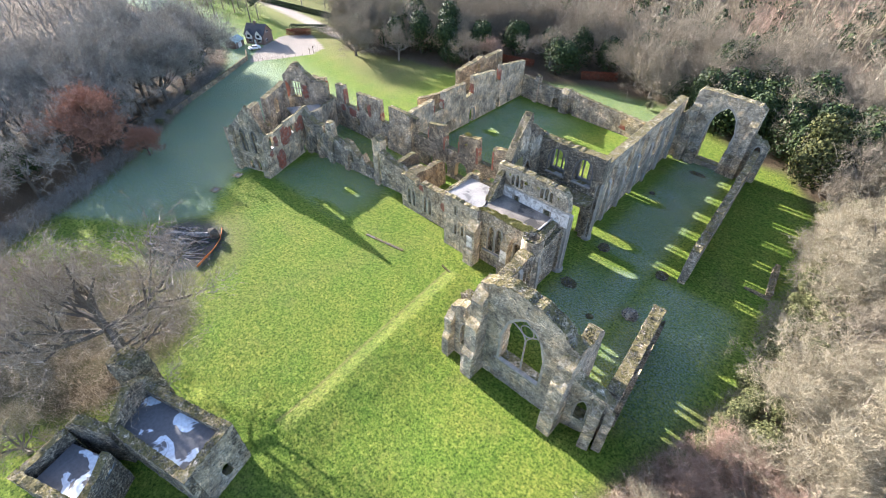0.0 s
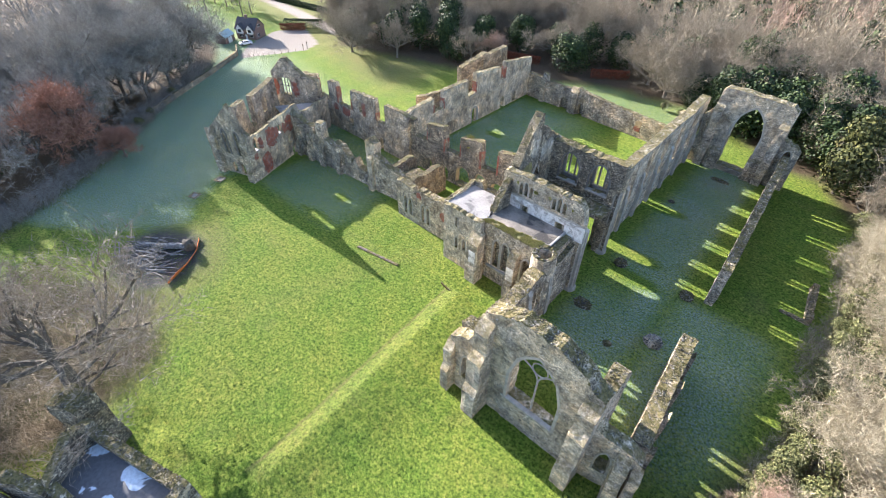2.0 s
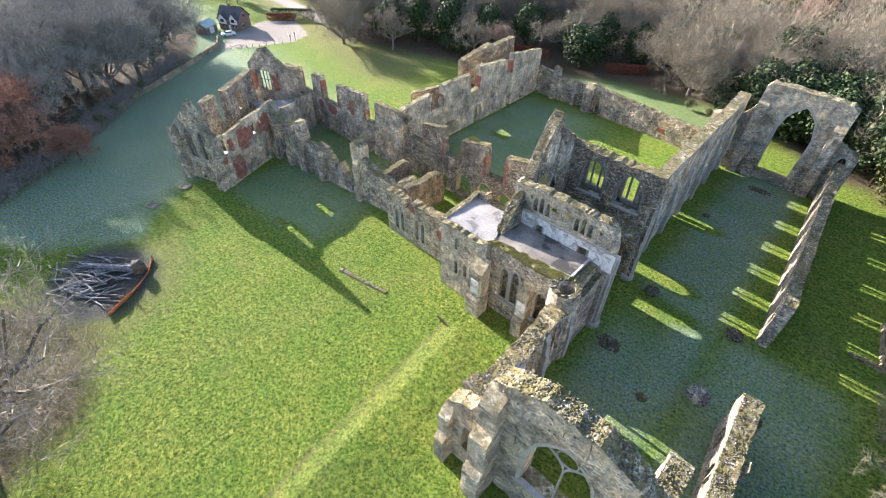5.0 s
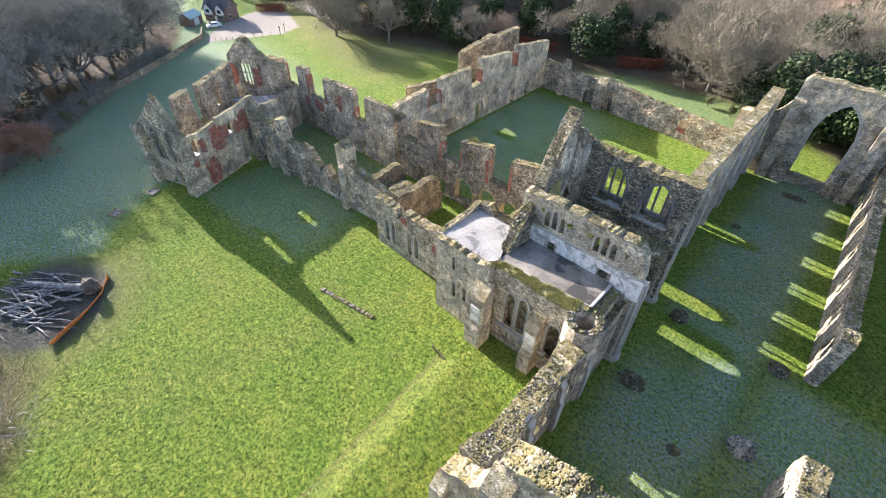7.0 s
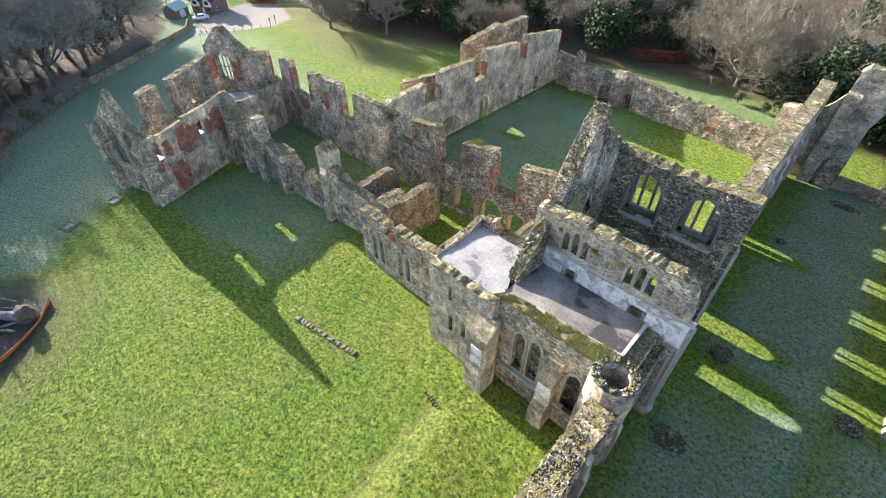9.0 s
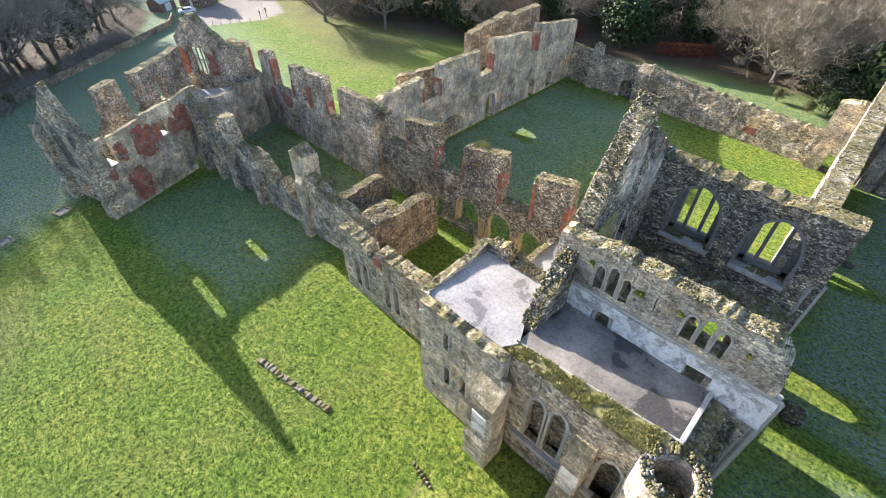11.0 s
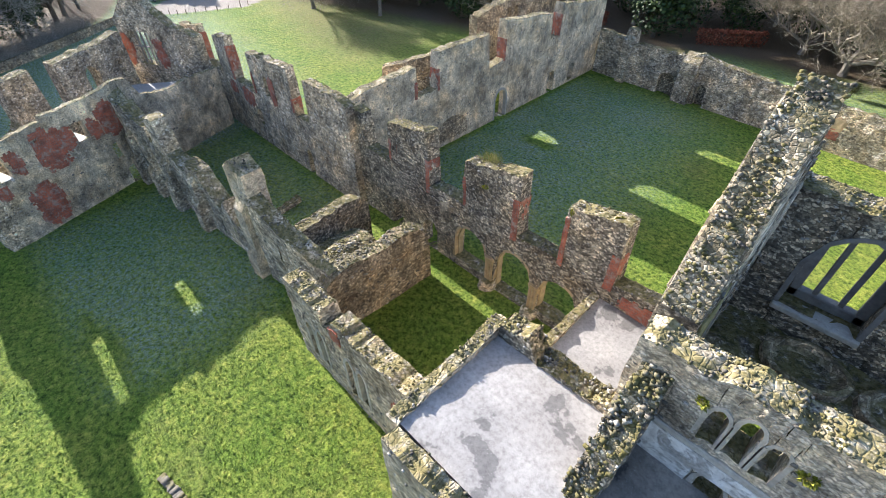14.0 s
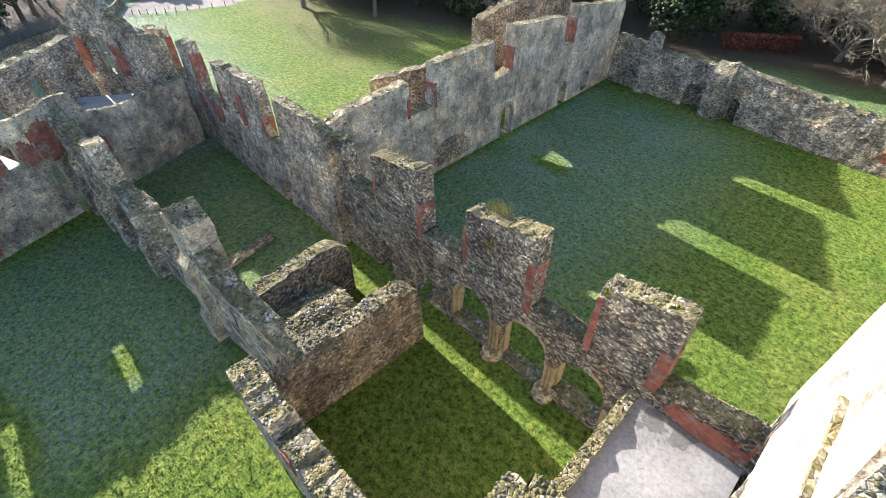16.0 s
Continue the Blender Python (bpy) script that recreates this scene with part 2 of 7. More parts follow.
def ground_mat():
    m, n, l, b = nodes_of("meadow")
    pos = n.new("ShaderNodeNewGeometry").outputs["Position"]

    def att(a):
        x = n.new("ShaderNodeAttribute")
        x.attribute_name = a
        return x.outputs["Fac"]
    f1 = noise_tex(n, l, 0.16, 6, 0.6, pos)
    f2 = noise_tex(n, l, 1.5, 6, 0.7, pos, 0.3)
    f3 = noise_tex(n, l, 10.0, 6, 0.78, pos, 0.1)
    col = ramp(n, l, f2, [(0.30, (0.078, 0.135, 0.02)), (0.5, (0.17, 0.24, 0.037)), (0.72, (0.305, 0.335, 0.075))])
    col = mixc(n, l, 0.75, col, ramp(n, l, f3, [(0.36, (0.4, 0.46, 0.34)), (0.54, (1.15, 1.13, 1.08)), (0.68, (1.7, 1.6, 1.5))]), "MULTIPLY")
    col = mixc(n, l, 0.8, col, ramp(n, l, f1, [(0.35, (0.72, 0.9, 0.7)), (0.65, (1.2, 1.08, 1.15))]), "MULTIPLY")
    f4 = noise_tex(n, l, 3.3, 5, 0.66, pos, 0.2)
    col = mixc(n, l, 0.85, col, ramp(n, l, f4, [(0.36, (0.26, 0.34, 0.24)), (0.47, (1.02, 1.04, 0.96)), (0.6, (1.6, 1.5, 1.42))]), "MULTIPLY")
    # dry grass tone; it also lightens the bank's sunward slope
    dry = mathn(n, l, "MULTIPLY", att("dry"), ramp(n, l, f2, [(0.3, (0.5, 0.5, 0.5)), (0.6, (1, 1, 1))]))
    col = mixc(n, l, dry, col, ramp(n, l, f3, [(0.3, (0.15, 0.125, 0.05)), (0.7, (0.33, 0.29, 0.13))]))
    # frost colour, masked to the ground that walls and woods keep in shade
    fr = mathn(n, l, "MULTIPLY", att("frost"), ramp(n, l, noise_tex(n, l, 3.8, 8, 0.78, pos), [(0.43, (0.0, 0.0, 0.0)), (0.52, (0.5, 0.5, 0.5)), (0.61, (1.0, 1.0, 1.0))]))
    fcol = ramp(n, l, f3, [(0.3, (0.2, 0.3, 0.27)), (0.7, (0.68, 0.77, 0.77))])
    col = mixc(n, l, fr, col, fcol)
    lit = mathn(n, l, "MULTIPLY", att("litter"), 1.0, True)
    lcol = ramp(n, l, f3, [(0.3, (0.045, 0.034, 0.022)), (0.5, (0.13, 0.098, 0.062)), (0.7, (0.28, 0.215, 0.14))])
    col = mixc(n, l, lit, col, lcol)
    gcol = ramp(n, l, f3, [(0.3, (0.3, 0.26, 0.22)), (0.7, (0.48, 0.43, 0.37))])
    col = mixc(n, l, att("gravel"), col, gcol)
    bcol = ramp(n, l, f3, [(0.3, (0.03, 0.028, 0.026)), (0.5, (0.1, 0.095, 0.09)), (0.7, (0.24, 0.24, 0.24))])
    col = mixc(n, l, att("burnt"), col, bcol)
    l.new(col, b.inputs["Base Color"])
    b.inputs["Roughness"].default_value = 0.9
    b.inputs["Specular IOR Level"].default_value = 0.15
    h = mathn(n, l, "ADD", mathn(n, l, "ADD", mathn(n, l, "MULTIPLY", f4, 1.6), f3), mathn(n, l, "MULTIPLY", noise_tex(n, l, 2.4, 5, 0.7, pos), 1.6))
    bump(n, l, b, h, 1.0, 0.3)
    return m


M_GROUND = ground_mat()


# ---- mesh helpers ----
def mesh_ob(name, verts, faces, mat, parent=None, label="", smooth=False):
    me = bpy.data.meshes.new(name)
    me.from_pydata([tuple(v) for v in verts], [], faces)
    me.materials.append(mat)
    if smooth:
        me.polygons.foreach_set("use_smooth", [True] * len(me.polygons))
    me.update()
    ob = new(name, me)
    if parent:
        ob.parent = parent
    if label:
        ob["label"] = label
    return ob


def part(name, bm, material, parent, label="", smooth=False):
    me = bpy.data.meshes.new(name)
    bm.normal_update()
    bm.to_mesh(me)
    bm.free()
    me.materials.append(material)
    if smooth:
        me.polygons.foreach_set("use_smooth", [True] * len(me.polygons))
    ob = new(name, me)
    if parent:
        ob.parent = parent
    if label:
        ob["label"] = label
    return ob


def empty(name, x=0, y=0, z=0, rz=0):
    e = new(name)
    e.empty_display_size = 0.3
    e.matrix_basis = pose(x, y, z, 0, 0, rz)
    return e


def box(bm, x0, y0, z0, x1, y1, z1, bevel=0.0, m=None):
    r = bmesh.ops.create_cube(bm, size=1.0, matrix=Matrix.Translation(((x0 + x1) / 2, (y0 + y1) / 2, (z0 + z1) / 2)) @ Matrix.Diagonal((x1 - x0, y1 - y0, z1 - z0, 1)))
    vs = r["verts"]
    if bevel:
        es = list({e for v in vs for e in v.link_edges})
        vs = bmesh.ops.bevel(bm, geom=es, offset=bevel, segments=1, affect="EDGES")["verts"]
    if m is not None:
        bmesh.ops.transform(bm, matrix=m, verts=vs)
    return vs


def tube(bm, pts, radii, sides=6):
    """A tapered tube along points."""
    rings = []
    for i, p in enumerate(pts):
        p = Vector(p)
        d = Vector(pts[min(i + 1, len(pts) - 1)]) - Vector(pts[max(i - 1, 0)])
        q = d.to_track_quat("Z", "Y")
        rings.append([bm.verts.new(p + q @ Vector((radii[i] * math.cos(2 * math.pi * k / sides), radii[i] * math.sin(2 * math.pi * k / sides), 0))) for k in range(sides)])
    for a, b in zip(rings, rings[1:]):
        for k in range(sides):
            bm.faces.new((a[k], a[(k + 1) % sides], b[(k + 1) % sides], b[k]))
    bm.faces.new(list(reversed(rings[0])))
    bm.faces.new(rings[-1])


def smooth01(a, b, x):
    t = min(1.0, max(0.0, (x - a) / (b - a)))
    return t * t * (3 - 2 * t)


# ---- walls ----
class Hole:
    """An opening through a wall: centre, width, sill, springing and rise of its head (rise 0: flat)."""

    def __init__(self, c, w, z0, spring, rise=0.0, round_head=False):
        self.c, self.h, self.z0, self.zs, self.rise = c, w / 2, z0, spring, rise

    def head(self, s):
        u = min(self.h, abs(s - self.c))
        if self.rise <= 0:
            return self.zs
        w, h = self.h, self.rise
        if h <= w * 1.001:
            return self.zs + h * math.sqrt(max(0.0, 1 - (u / w) ** 2))
        R = (h * h + w * w) / (2 * w)
        return self.zs + math.sqrt(max(0.0, R * R - (u + R - w) ** 2))


def top_at(top, s, side):
    for (s0, z0), (s1, z1) in zip(top, top[1:]):
        if s1 - s0 < 1e-6:
            continue
        if (s0 - 1e-6 <= s < s1 - 1e-6) if side > 0 else (s0 + 1e-6 < s <= s1 + 1e-6):
            return z0 + (z1 - z0) * (s - s0) / (s1 - s0)
    return top[0][1] if s <= top[0][0] else top[-1][1]


def shake(p, rough, f=1.0):
    n1 = noise.noise_vector(Vector(p) * 0.9 * f)
    n2 = noise.noise_vector(Vector(p) * 3.1 * f + Vector((7, 3, 1)))
    return Vector(p) + n1 * rough * 1.2 + n2 * rough


def lump_shapes():
    shapes = []
    for k in range(7):
        rnd = random.Random(50 + k)
        vs = [Vector((x, y, z)) * rnd.uniform(.3, .42) + Vector((rnd.uniform(-.07, .07), rnd.uniform(-.07, .07), rnd.uniform(-.07, .07))) for x in (-1, 1) for y in (-1, 1) for z in (-1, 1)]
        fs = [(0, 1, 3, 2), (4, 6, 7, 5), (0, 4, 5, 1), (2, 3, 7, 6), (0, 2, 6, 4), (1, 5, 7, 3)]
        shapes.append((np.array([tuple(v) for v in vs]), fs))
    return shapes


LUMPS = lump_shapes()
LUMP_MESHES = []
for _v, _f in LUMPS:
    _me = bpy.data.meshes.new("stone")
    _me.from_pydata([tuple(v) for v in _v], [], _f)
    _me.polygons.foreach_set("use_smooth", [True] * len(_me.polygons))
    LUMP_MESHES.append(_me)


def lump_cloud(name, spots, mat, parent, label=""):
    """Many small stones in one mesh: spots of (place, size x, y, z, turn)."""
    V, Fs, base = [], [], 0
    rnd = random.Random(len(spots))
    for p, sx, sy, sz, a in spots:
        v, f = LUMPS[rnd.randrange(len(LUMPS))]
        c, s = math.cos(a), math.sin(a)
        w = v * (sx, sy, sz)
        w = np.stack([w[:, 0] * c - w[:, 1] * s, w[:, 0] * s + w[:, 1] * c, w[:, 2]], 1) + np.array(p)
        V.append(w)
        Fs += [tuple(i + base for i in q) for q in f]
        base += 8
    ob = mesh_ob(name, np.concatenate(V), Fs, mat, parent, label, smooth=True)
    ob["kind"] = "stuff"
    return ob


def wall(name, label, a, b, thick, top, holes=(), mat=None, step=0.45, rough=0.07, caps=6.0, facing=1.5, base=-0.4, single=0, parent=None, cap_size=(0.06, 0.19), jag=0.17, back=0.75):
    """A ruined wall whose near face runs from a to b; it is thick to the left of that line. top: (distance, height) along it."""
    a, b = Vector((*a, 0)), Vector((*b, 0))
    L = (b - a).length
    d = (b - a) / L
    nrm = Vector((-d.y, d.x, 0))
    mat = mat or M_RUBBLE
    cuts = {0.0, L}
    for s, z in top:
        if 0 < s < L:
            cuts.add(round(s, 3))
    for h in holes:
        for k in range(9 if h.rise > 0 else 2):
            s = h.c - h.h + 2 * h.h * k / (8 if h.rise > 0 else 1)
            if 0 < s < L:
                cuts.add(round(s, 3))
    cuts = sorted(cuts)
    edges = [cuts[0]]
    for s in cuts[1:]:
        gap = s - edges[-1]
        if gap < 0.02:
            continue
        k = max(1, round(gap / step))
        s0 = edges[-1]
        edges += [s0 + gap * (i + 1) / k for i in range(k)]
    verts, index, faces = [], {}, []
    rag = lambda s: jag * (noise.noise(Vector((a.x + d.x * s, a.y + d.y * s, 0)) * 1.3) + 0.6 * noise.noise(Vector((a.x + d.x * s, a.y + d.y * s, 5)) * 3.7))

    def V(s, z, y):
        key = (round(s, 3), round(z, 3), round(y, 3))
        if key not in index:
            p = a + d * s + nrm * y
            p.z = z
            q = shake(p, rough)
            if z <= base + 0.01:
                q = p
            index[key] = len(verts)
            verts.append(q)
        return index[key]
    cols = []
    for s0, s1 in zip(edges, edges[1:]):
        mid = (s0 + s1) / 2
        t0, t1 = top_at(top, s0, 1) + rag(s0), top_at(top, s1, -1) + rag(s1)
        cur, out = (base, base), []
        for h in sorted((h for h in holes if abs(mid - h.c) < h.h), key=lambda h: h.z0):
            if h.z0 > cur[0] + 0.02:
                out.append((cur, (min(h.z0, t0), min(h.z0, t1))))
            cur = (h.head(s0), h.head(s1))
        if cur[0] < t0 - 0.02 and cur[1] < t1 - 0.02:
            out.append((cur, (t0, t1)))
        cols.append(out)
        for lo, hi in out:
            k = max(1, math.ceil(max(hi[0] - lo[0], hi[1] - lo[1]) / 0.75))
            zz = [(lo[0] + (hi[0] - lo[0]) * i / k, lo[1] + (hi[1] - lo[1]) * i / k) for i in range(k + 1)]
            for (z0, z1), (w0, w1) in zip(zz, zz[1:]):
                faces.append((V(s0, z0, 0), V(s1, z1, 0), V(s1, w1, 0), V(s0, w0, 0)))
                faces.append((V(s1, z1, thick), V(s0, z0, thick), V(s0, w0, thick), V(s1, w1, thick)))
            y2 = thick / 2
            faces.append((V(s0, hi[0], 0), V(s1, hi[1], 0), V(s1, hi[1], y2), V(s0, hi[0], y2)))
            faces.append((V(s0, hi[0], y2), V(s1, hi[1], y2), V(s1, hi[1], thick), V(s0, hi[0], thick)))
            if lo[0] > base:
                faces.append((V(s1, lo[1], 0), V(s0, lo[0], 0), V(s0, lo[0], thick), V(s1, lo[1], thick)))
    for i, out in enumerate(cols):
        for e, other in ((0, cols[i - 1] if i else []), (1, cols[i + 1] if i + 1 < len(cols) else [])):
            s = edges[i + e]
            for lo, hi in out:
                z0, z1 = lo[e], hi[e]
                if any(abs(o[0][1 - e] - z0) < 0.05 and abs(o[1][1 - e] - z1) < 0.05 for o in other):
                    continue
                k = max(1, math.ceil((z1 - z0) / 0.75))
                for j in range(k):
                    p, q = z0 + (z1 - z0) * j / k, z0 + (z1 - z0) * (j + 1) / k
                    f = (V(s, p, 0), V(s, q, 0), V(s, q, thick), V(s, p, thick))
                    faces.append(f if e == 0 else f[::-1])
    ob = mesh_ob(name, verts, faces, mat, parent)
    if not parent:
        tagged(ob, label, "wall", kind="structure")
    elif label:
        ob["label"] = label
    rnd = random.Random(int(abs(a.x * 31 + a.y * 17 + L * 7)))
    # loose stones of the broken wall head
    spots = []
    for i, (s0, s1) in enumerate(zip(edges, edges[1:])):
        if not cols[i]:
            continue
        hi = cols[i][-1][1]
        for _ in range(max(1, int((s1 - s0) * thick * caps * 5.0 + rnd.random()))):
            u = rnd.random()
            s = s0 + (s1 - s0) * u
            z = hi[0] + (hi[1] - hi[0]) * u
            y = rnd.uniform(-0.03, thick + 0.03)
            p = a + d * s + nrm * y
            r = rnd.uniform(*cap_size) * 0.68
            spots.append(((p.x, p.y, z + rnd.uniform(-0.07, 0.035)), r * rnd.uniform(.8, 1.5), r, r * rnd.uniform(.5, .9), rnd.random() * 6.3))
    if single and spots:
        rnd.shuffle(spots)
        for p, sx, sy, sz, an in spots[:single]:
            o = new("stone", LUMP_MESHES[rnd.randrange(len(LUMP_MESHES))])
            o.parent = ob
            o.matrix_basis = Matrix.LocRotScale(p, Euler((0, 0, an)), (sx, sy, sz))
        spots = spots[single:]
    if spots and caps:
        lump_cloud("capping_stones", spots, M_LUMPS, ob, "loose mossy stones along the broken wall head")
    # stones that stand proud of the two faces
    spots = []
    if facing:
        for i, (s0, s1) in enumerate(zip(edges, edges[1:])):
            for lo, hi in cols[i]:
                area = (s1 - s0) * max(0, (hi[0] + hi[1] - lo[0] - lo[1]) / 2)
                for _ in range(int(area * facing + rnd.random())):
                    u, v = rnd.random(), rnd.random()
                    s = s0 + (s1 - s0) * u
                    zl, zh = lo[0] + (lo[1] - lo[0]) * u, hi[0] + (hi[1] - hi[0]) * u
                    z = zl + (zh - zl) * v
                    y = 0 if rnd.random() < back else thick
                    p = a + d * s + nrm * y
                    p.z = z
                    p = shake(p, rough)
                    r = rnd.uniform(0.08, 0.2)
                    spots.append(((p.x, p.y, p.z), r * rnd.uniform(1, 1.6), 0.11, r * rnd.uniform(.5, .8), math.atan2(d.y, d.x)))
        if spots:
            lump_cloud("projecting_stones", spots, M_FACING, ob, "stones standing proud of the wall face")
    return ob


for _m in LUMP_MESHES:
    _m.materials.append(M_LUMPS)


def wall_frame(a, b, s, y=0.0, z=0.0):
    """Pose at distance s along a wall from a to b: local x along it, y into it."""
    a, b = Vector((*a, 0)), Vector((*b, 0))
    d = (b - a).normalized()
    p = a + d * s + Vector((-d.y, d.x, 0)) * y
    return Matrix.Translation((p.x, p.y, z)) @ Matrix.Rotation(math.atan2(d.y, d.x), 4, "Z")


def surround(parent, a, b, hole, width=0.22, depth=0.35, mat=None, y=-0.05, name="window_surround", label="dressed stone surround"):
    """A band of dressed stone round an opening."""
    mat = mat or M_DRESSED
    pts = [(hole.c - hole.h, hole.z0, -1, 0), (hole.c - hole.h, hole.zs, -1, 0)]
    if hole.rise > 0:
        for k in range(1, 8):
            s = hole.c - hole.h + 2 * hole.h * k / 8
            dx = (s - hole.c) / hole.h
            pts.append((s, hole.head(s), dx * 0.7, 0.8))
    pts += [(hole.c + hole.h, hole.zs, 1, 0), (hole.c + hole.h, hole.z0, 1, 0)]
    bm = bmesh.new()
    m = wall_frame(a, b, 0)
    rows = []
    for s, z, ox, oz in pts:
        n = math.hypot(ox, oz) or 1
        s2, z2 = s + ox / n * width, z + oz / n * width
        if hole.rise <= 0 and z == hole.zs:
            z2 = z + width
        rows.append([bm.verts.new(m @ Vector(v)) for v in ((s - 0.0, y, z), (s2, y, z2), (s2, y + depth, z2), (s, y + depth, z))])
    for p, q in zip(rows, rows[1:]):
        for k in range(4):
            bm.faces.new((p[k], q[k], q[(k + 1) % 4], p[(k + 1) % 4]))
    bm.faces.new(rows[0])
    bm.faces.new(rows[-1][::-1])
    bmesh.ops.recalc_face_normals(bm, faces=bm.faces)
    return part(name, bm, mat, parent, label)


def bars(parent, a, b, hole, n, w=0.16, depth=0.22, y=0.3, mat=None, z_top=None):
    """n upright mullions that divide an opening into lights, each its own part."""
    m = wall_frame(a, b, 0)
    for k in range(n):
        s = hole.c - hole.h + 2 * hole.h * (k + 1) / (n + 1)
        bm = bmesh.new()
        box(bm, s - w / 2, y, hole.z0, s + w / 2, y + depth, z_top or hole.head(s) + 0.05, 0.03, m)
        part("mullion", bm, mat or M_MULL, parent)


def buttress(a, b, s, width, proj, tiers, mat, label="stepped stone buttress with weathered slopes", parent=None, name="buttress"):
    """Stands out of a wall's near face; tiers of (foot height, projection), each ending in a slope, the last height is its top."""
    m = wall_frame(a, b, s)
    bm = bmesh.new()
    pts = [(0.3, -0.3)] + [(-tiers[0][1], -0.3)]
    for (z0, p0), (z1, p1) in zip(tiers, tiers[1:]):
        pts.append((-p0, z1 - 0.55 * (p0 - p1) - 0.1))
        pts.append((-p1, z1 + 0.55 * (p0 - p1)))
    pts.append((0.3, tiers[-1][0] + 0.7))
    vl = [bm.verts.new(m @ Vector((-width / 2, y, z))) for y, z in pts]
    vr = [bm.verts.new(m @ Vector((width / 2, y, z))) for y, z in pts]
    bm.faces.new(vl)
    bm.faces.new(vr[::-1])
    for i in range(len(pts)):
        j = (i + 1) % len(pts)
        bm.faces.new((vl[i], vr[i], vr[j], vl[j]))
    bmesh.ops.recalc_face_normals(bm, faces=bm.faces)
    bmesh.ops.triangulate(bm, faces=[f for f in bm.faces if len(f.verts) > 4])
    bmesh.ops.subdivide_edges(bm, edges=[e for e in bm.edges if e.calc_length() > 0.9], cuts=2, use_grid_fill=True)
    for v in bm.verts:
        v.co = shake(v.co, 0.06)
    ob = part(name, bm, mat, parent)
    if not parent:
        tagged(ob, label, "buttress", kind="structure")
    return ob


def brick_patch(parent, a, b, s, z, w, h, mat=None, label="ragged patch of old red brick"):
    """Brick showing through the face of a wall, with a broken outline."""
    m = wall_frame(a, b, 0)
    nx, nz = max(4, int(w / 0.16)), max(4, int(h / 0.16))
    bm = bmesh.new()
    grid = [[bm.verts.new(shake(m @ Vector((s - w / 2 + w * i / nx, -0.075, z - h / 2 + h * j / nz)), 0.03)) for j in range(nz + 1)] for i in range(nx + 1)]
    for i in range(nx):
        for j in range(nz):
            u, v = 2 * (i + .5) / nx - 1, 2 * (j + .5) / nz - 1
            if abs(u) ** 3 + abs(v) ** 3 + 0.75 * noise.noise(Vector((s + u * w, z + v * h, 1)) * 0.9) + 0.3 * noise.noise(Vector((s + u * w, z + v * h, 4)) * 2.5) < 0.8:
                bm.faces.new((grid[i][j], grid[i + 1][j], grid[i + 1][j + 1], grid[i][j + 1]))
    ext = bmesh.ops.extrude_face_region(bm, geom=bm.faces[:])
    for v in [g for g in ext["geom"] if isinstance(g, bmesh.types.BMVert)]:
        v.co += m.to_3x3() @ Vector((0, 0.2, 0))
    bmesh.ops.delete(bm, geom=[v for v in bm.verts if not v.link_faces], context="VERTS")
    bmesh.ops.recalc_face_normals(bm, faces=bm.faces)
    if not bm.faces:
        bm.free()
        return None
    return part("brick_patch", bm, mat or M_BRICK, parent, label)


def jamb(parent, a, b, s, z0, z1, thick, front=0.3, side=1, label="red brick jamb"):
    """Brick quoins on the broken end of a wall block; side 1: the block ends at s, -1: it begins there."""
    m = wall_frame(a, b, 0)
    bm = bmesh.new()
    x0, x1 = (s - front, s + 0.07) if side > 0 else (s - 0.07, s + front)
    box(bm, x0, -0.07, z0, x1, thick + 0.04, z1, 0.02, m)
    bmesh.ops.subdivide_edges(bm, edges=bm.edges, cuts=5, use_grid_fill=True)
    for v in bm.verts:
        v.co = shake(v.co, 0.05)
    return part("brick_jamb", bm, M_BRICK, parent, label)


# ---- ground ----
def lines(fine0, fine1, step, far):
    inner = list(np.arange(fine0, fine1 + 0.01, step))
    out, s = [], step
    x = fine1
    while x < far:
        s *= 1.35
        x += s
        out.append(x)
    lo, s, x = [], step, fine0
    while x > -far:
        s *= 1.35
        x -= s
        lo.append(x)
    return lo[::-1] + inner + out


GX, GY = lines(-112, 62, 0.8, 1400), lines(-62, 100, 0.8, 1400)
GX = sorted(GX + [4.9 + 0.2 * k for k in range(26)])      # finer along the sunken bank


def inside(poly, x, y):
    c = False
    for (x0, y0), (x1, y1) in zip(poly, poly[1:] + poly[:1]):
        if (y0 > y) != (y1 > y) and x < (x1 - x0) * (y - y0) / (y1 - y0) + x0:
            c = not c
    return c




def wood_mask(x, y):
    """1 under the trees that close the meadow on every side."""
    w = 0.0
    # south wood
    if y < 22:
        xe = np.interp(y, [-70, -48, -38, -24, -12, -4, 6, 16, 22], [-40, -52, -57, -66, -77, -84, -92, -101, -112])
        w = max(w, smooth01(xe + 2, xe - 4, x))
    # west wood
    ye = np.interp(x, [-140, -100, -87, -70, -48, -28, -12, 8, 16, 30, 60], [62, 56, 46, 51, 57, 66, 74, 76, 74, 62, 56])
    w = max(w, smooth01(ye - 2, ye + 4, y) if x > -95 else 0)
    # north wood
    xe = np.interp(y, [-60, -30, -18, -8, 0, 10, 25, 40, 50, 60], [36, 36, 38.5, 42, 45, 47.5, 48.5, 47.5, 45, 38])
    w = max(w, smooth01(xe - 1, xe + 4, x))
    # bramble bank by the lodge
    dd = math.hypot((x + 22) / 15, (y + 48) / 16)
    w = max(w, 0.9 * smooth01(1.05, 0.7, dd))
    return w


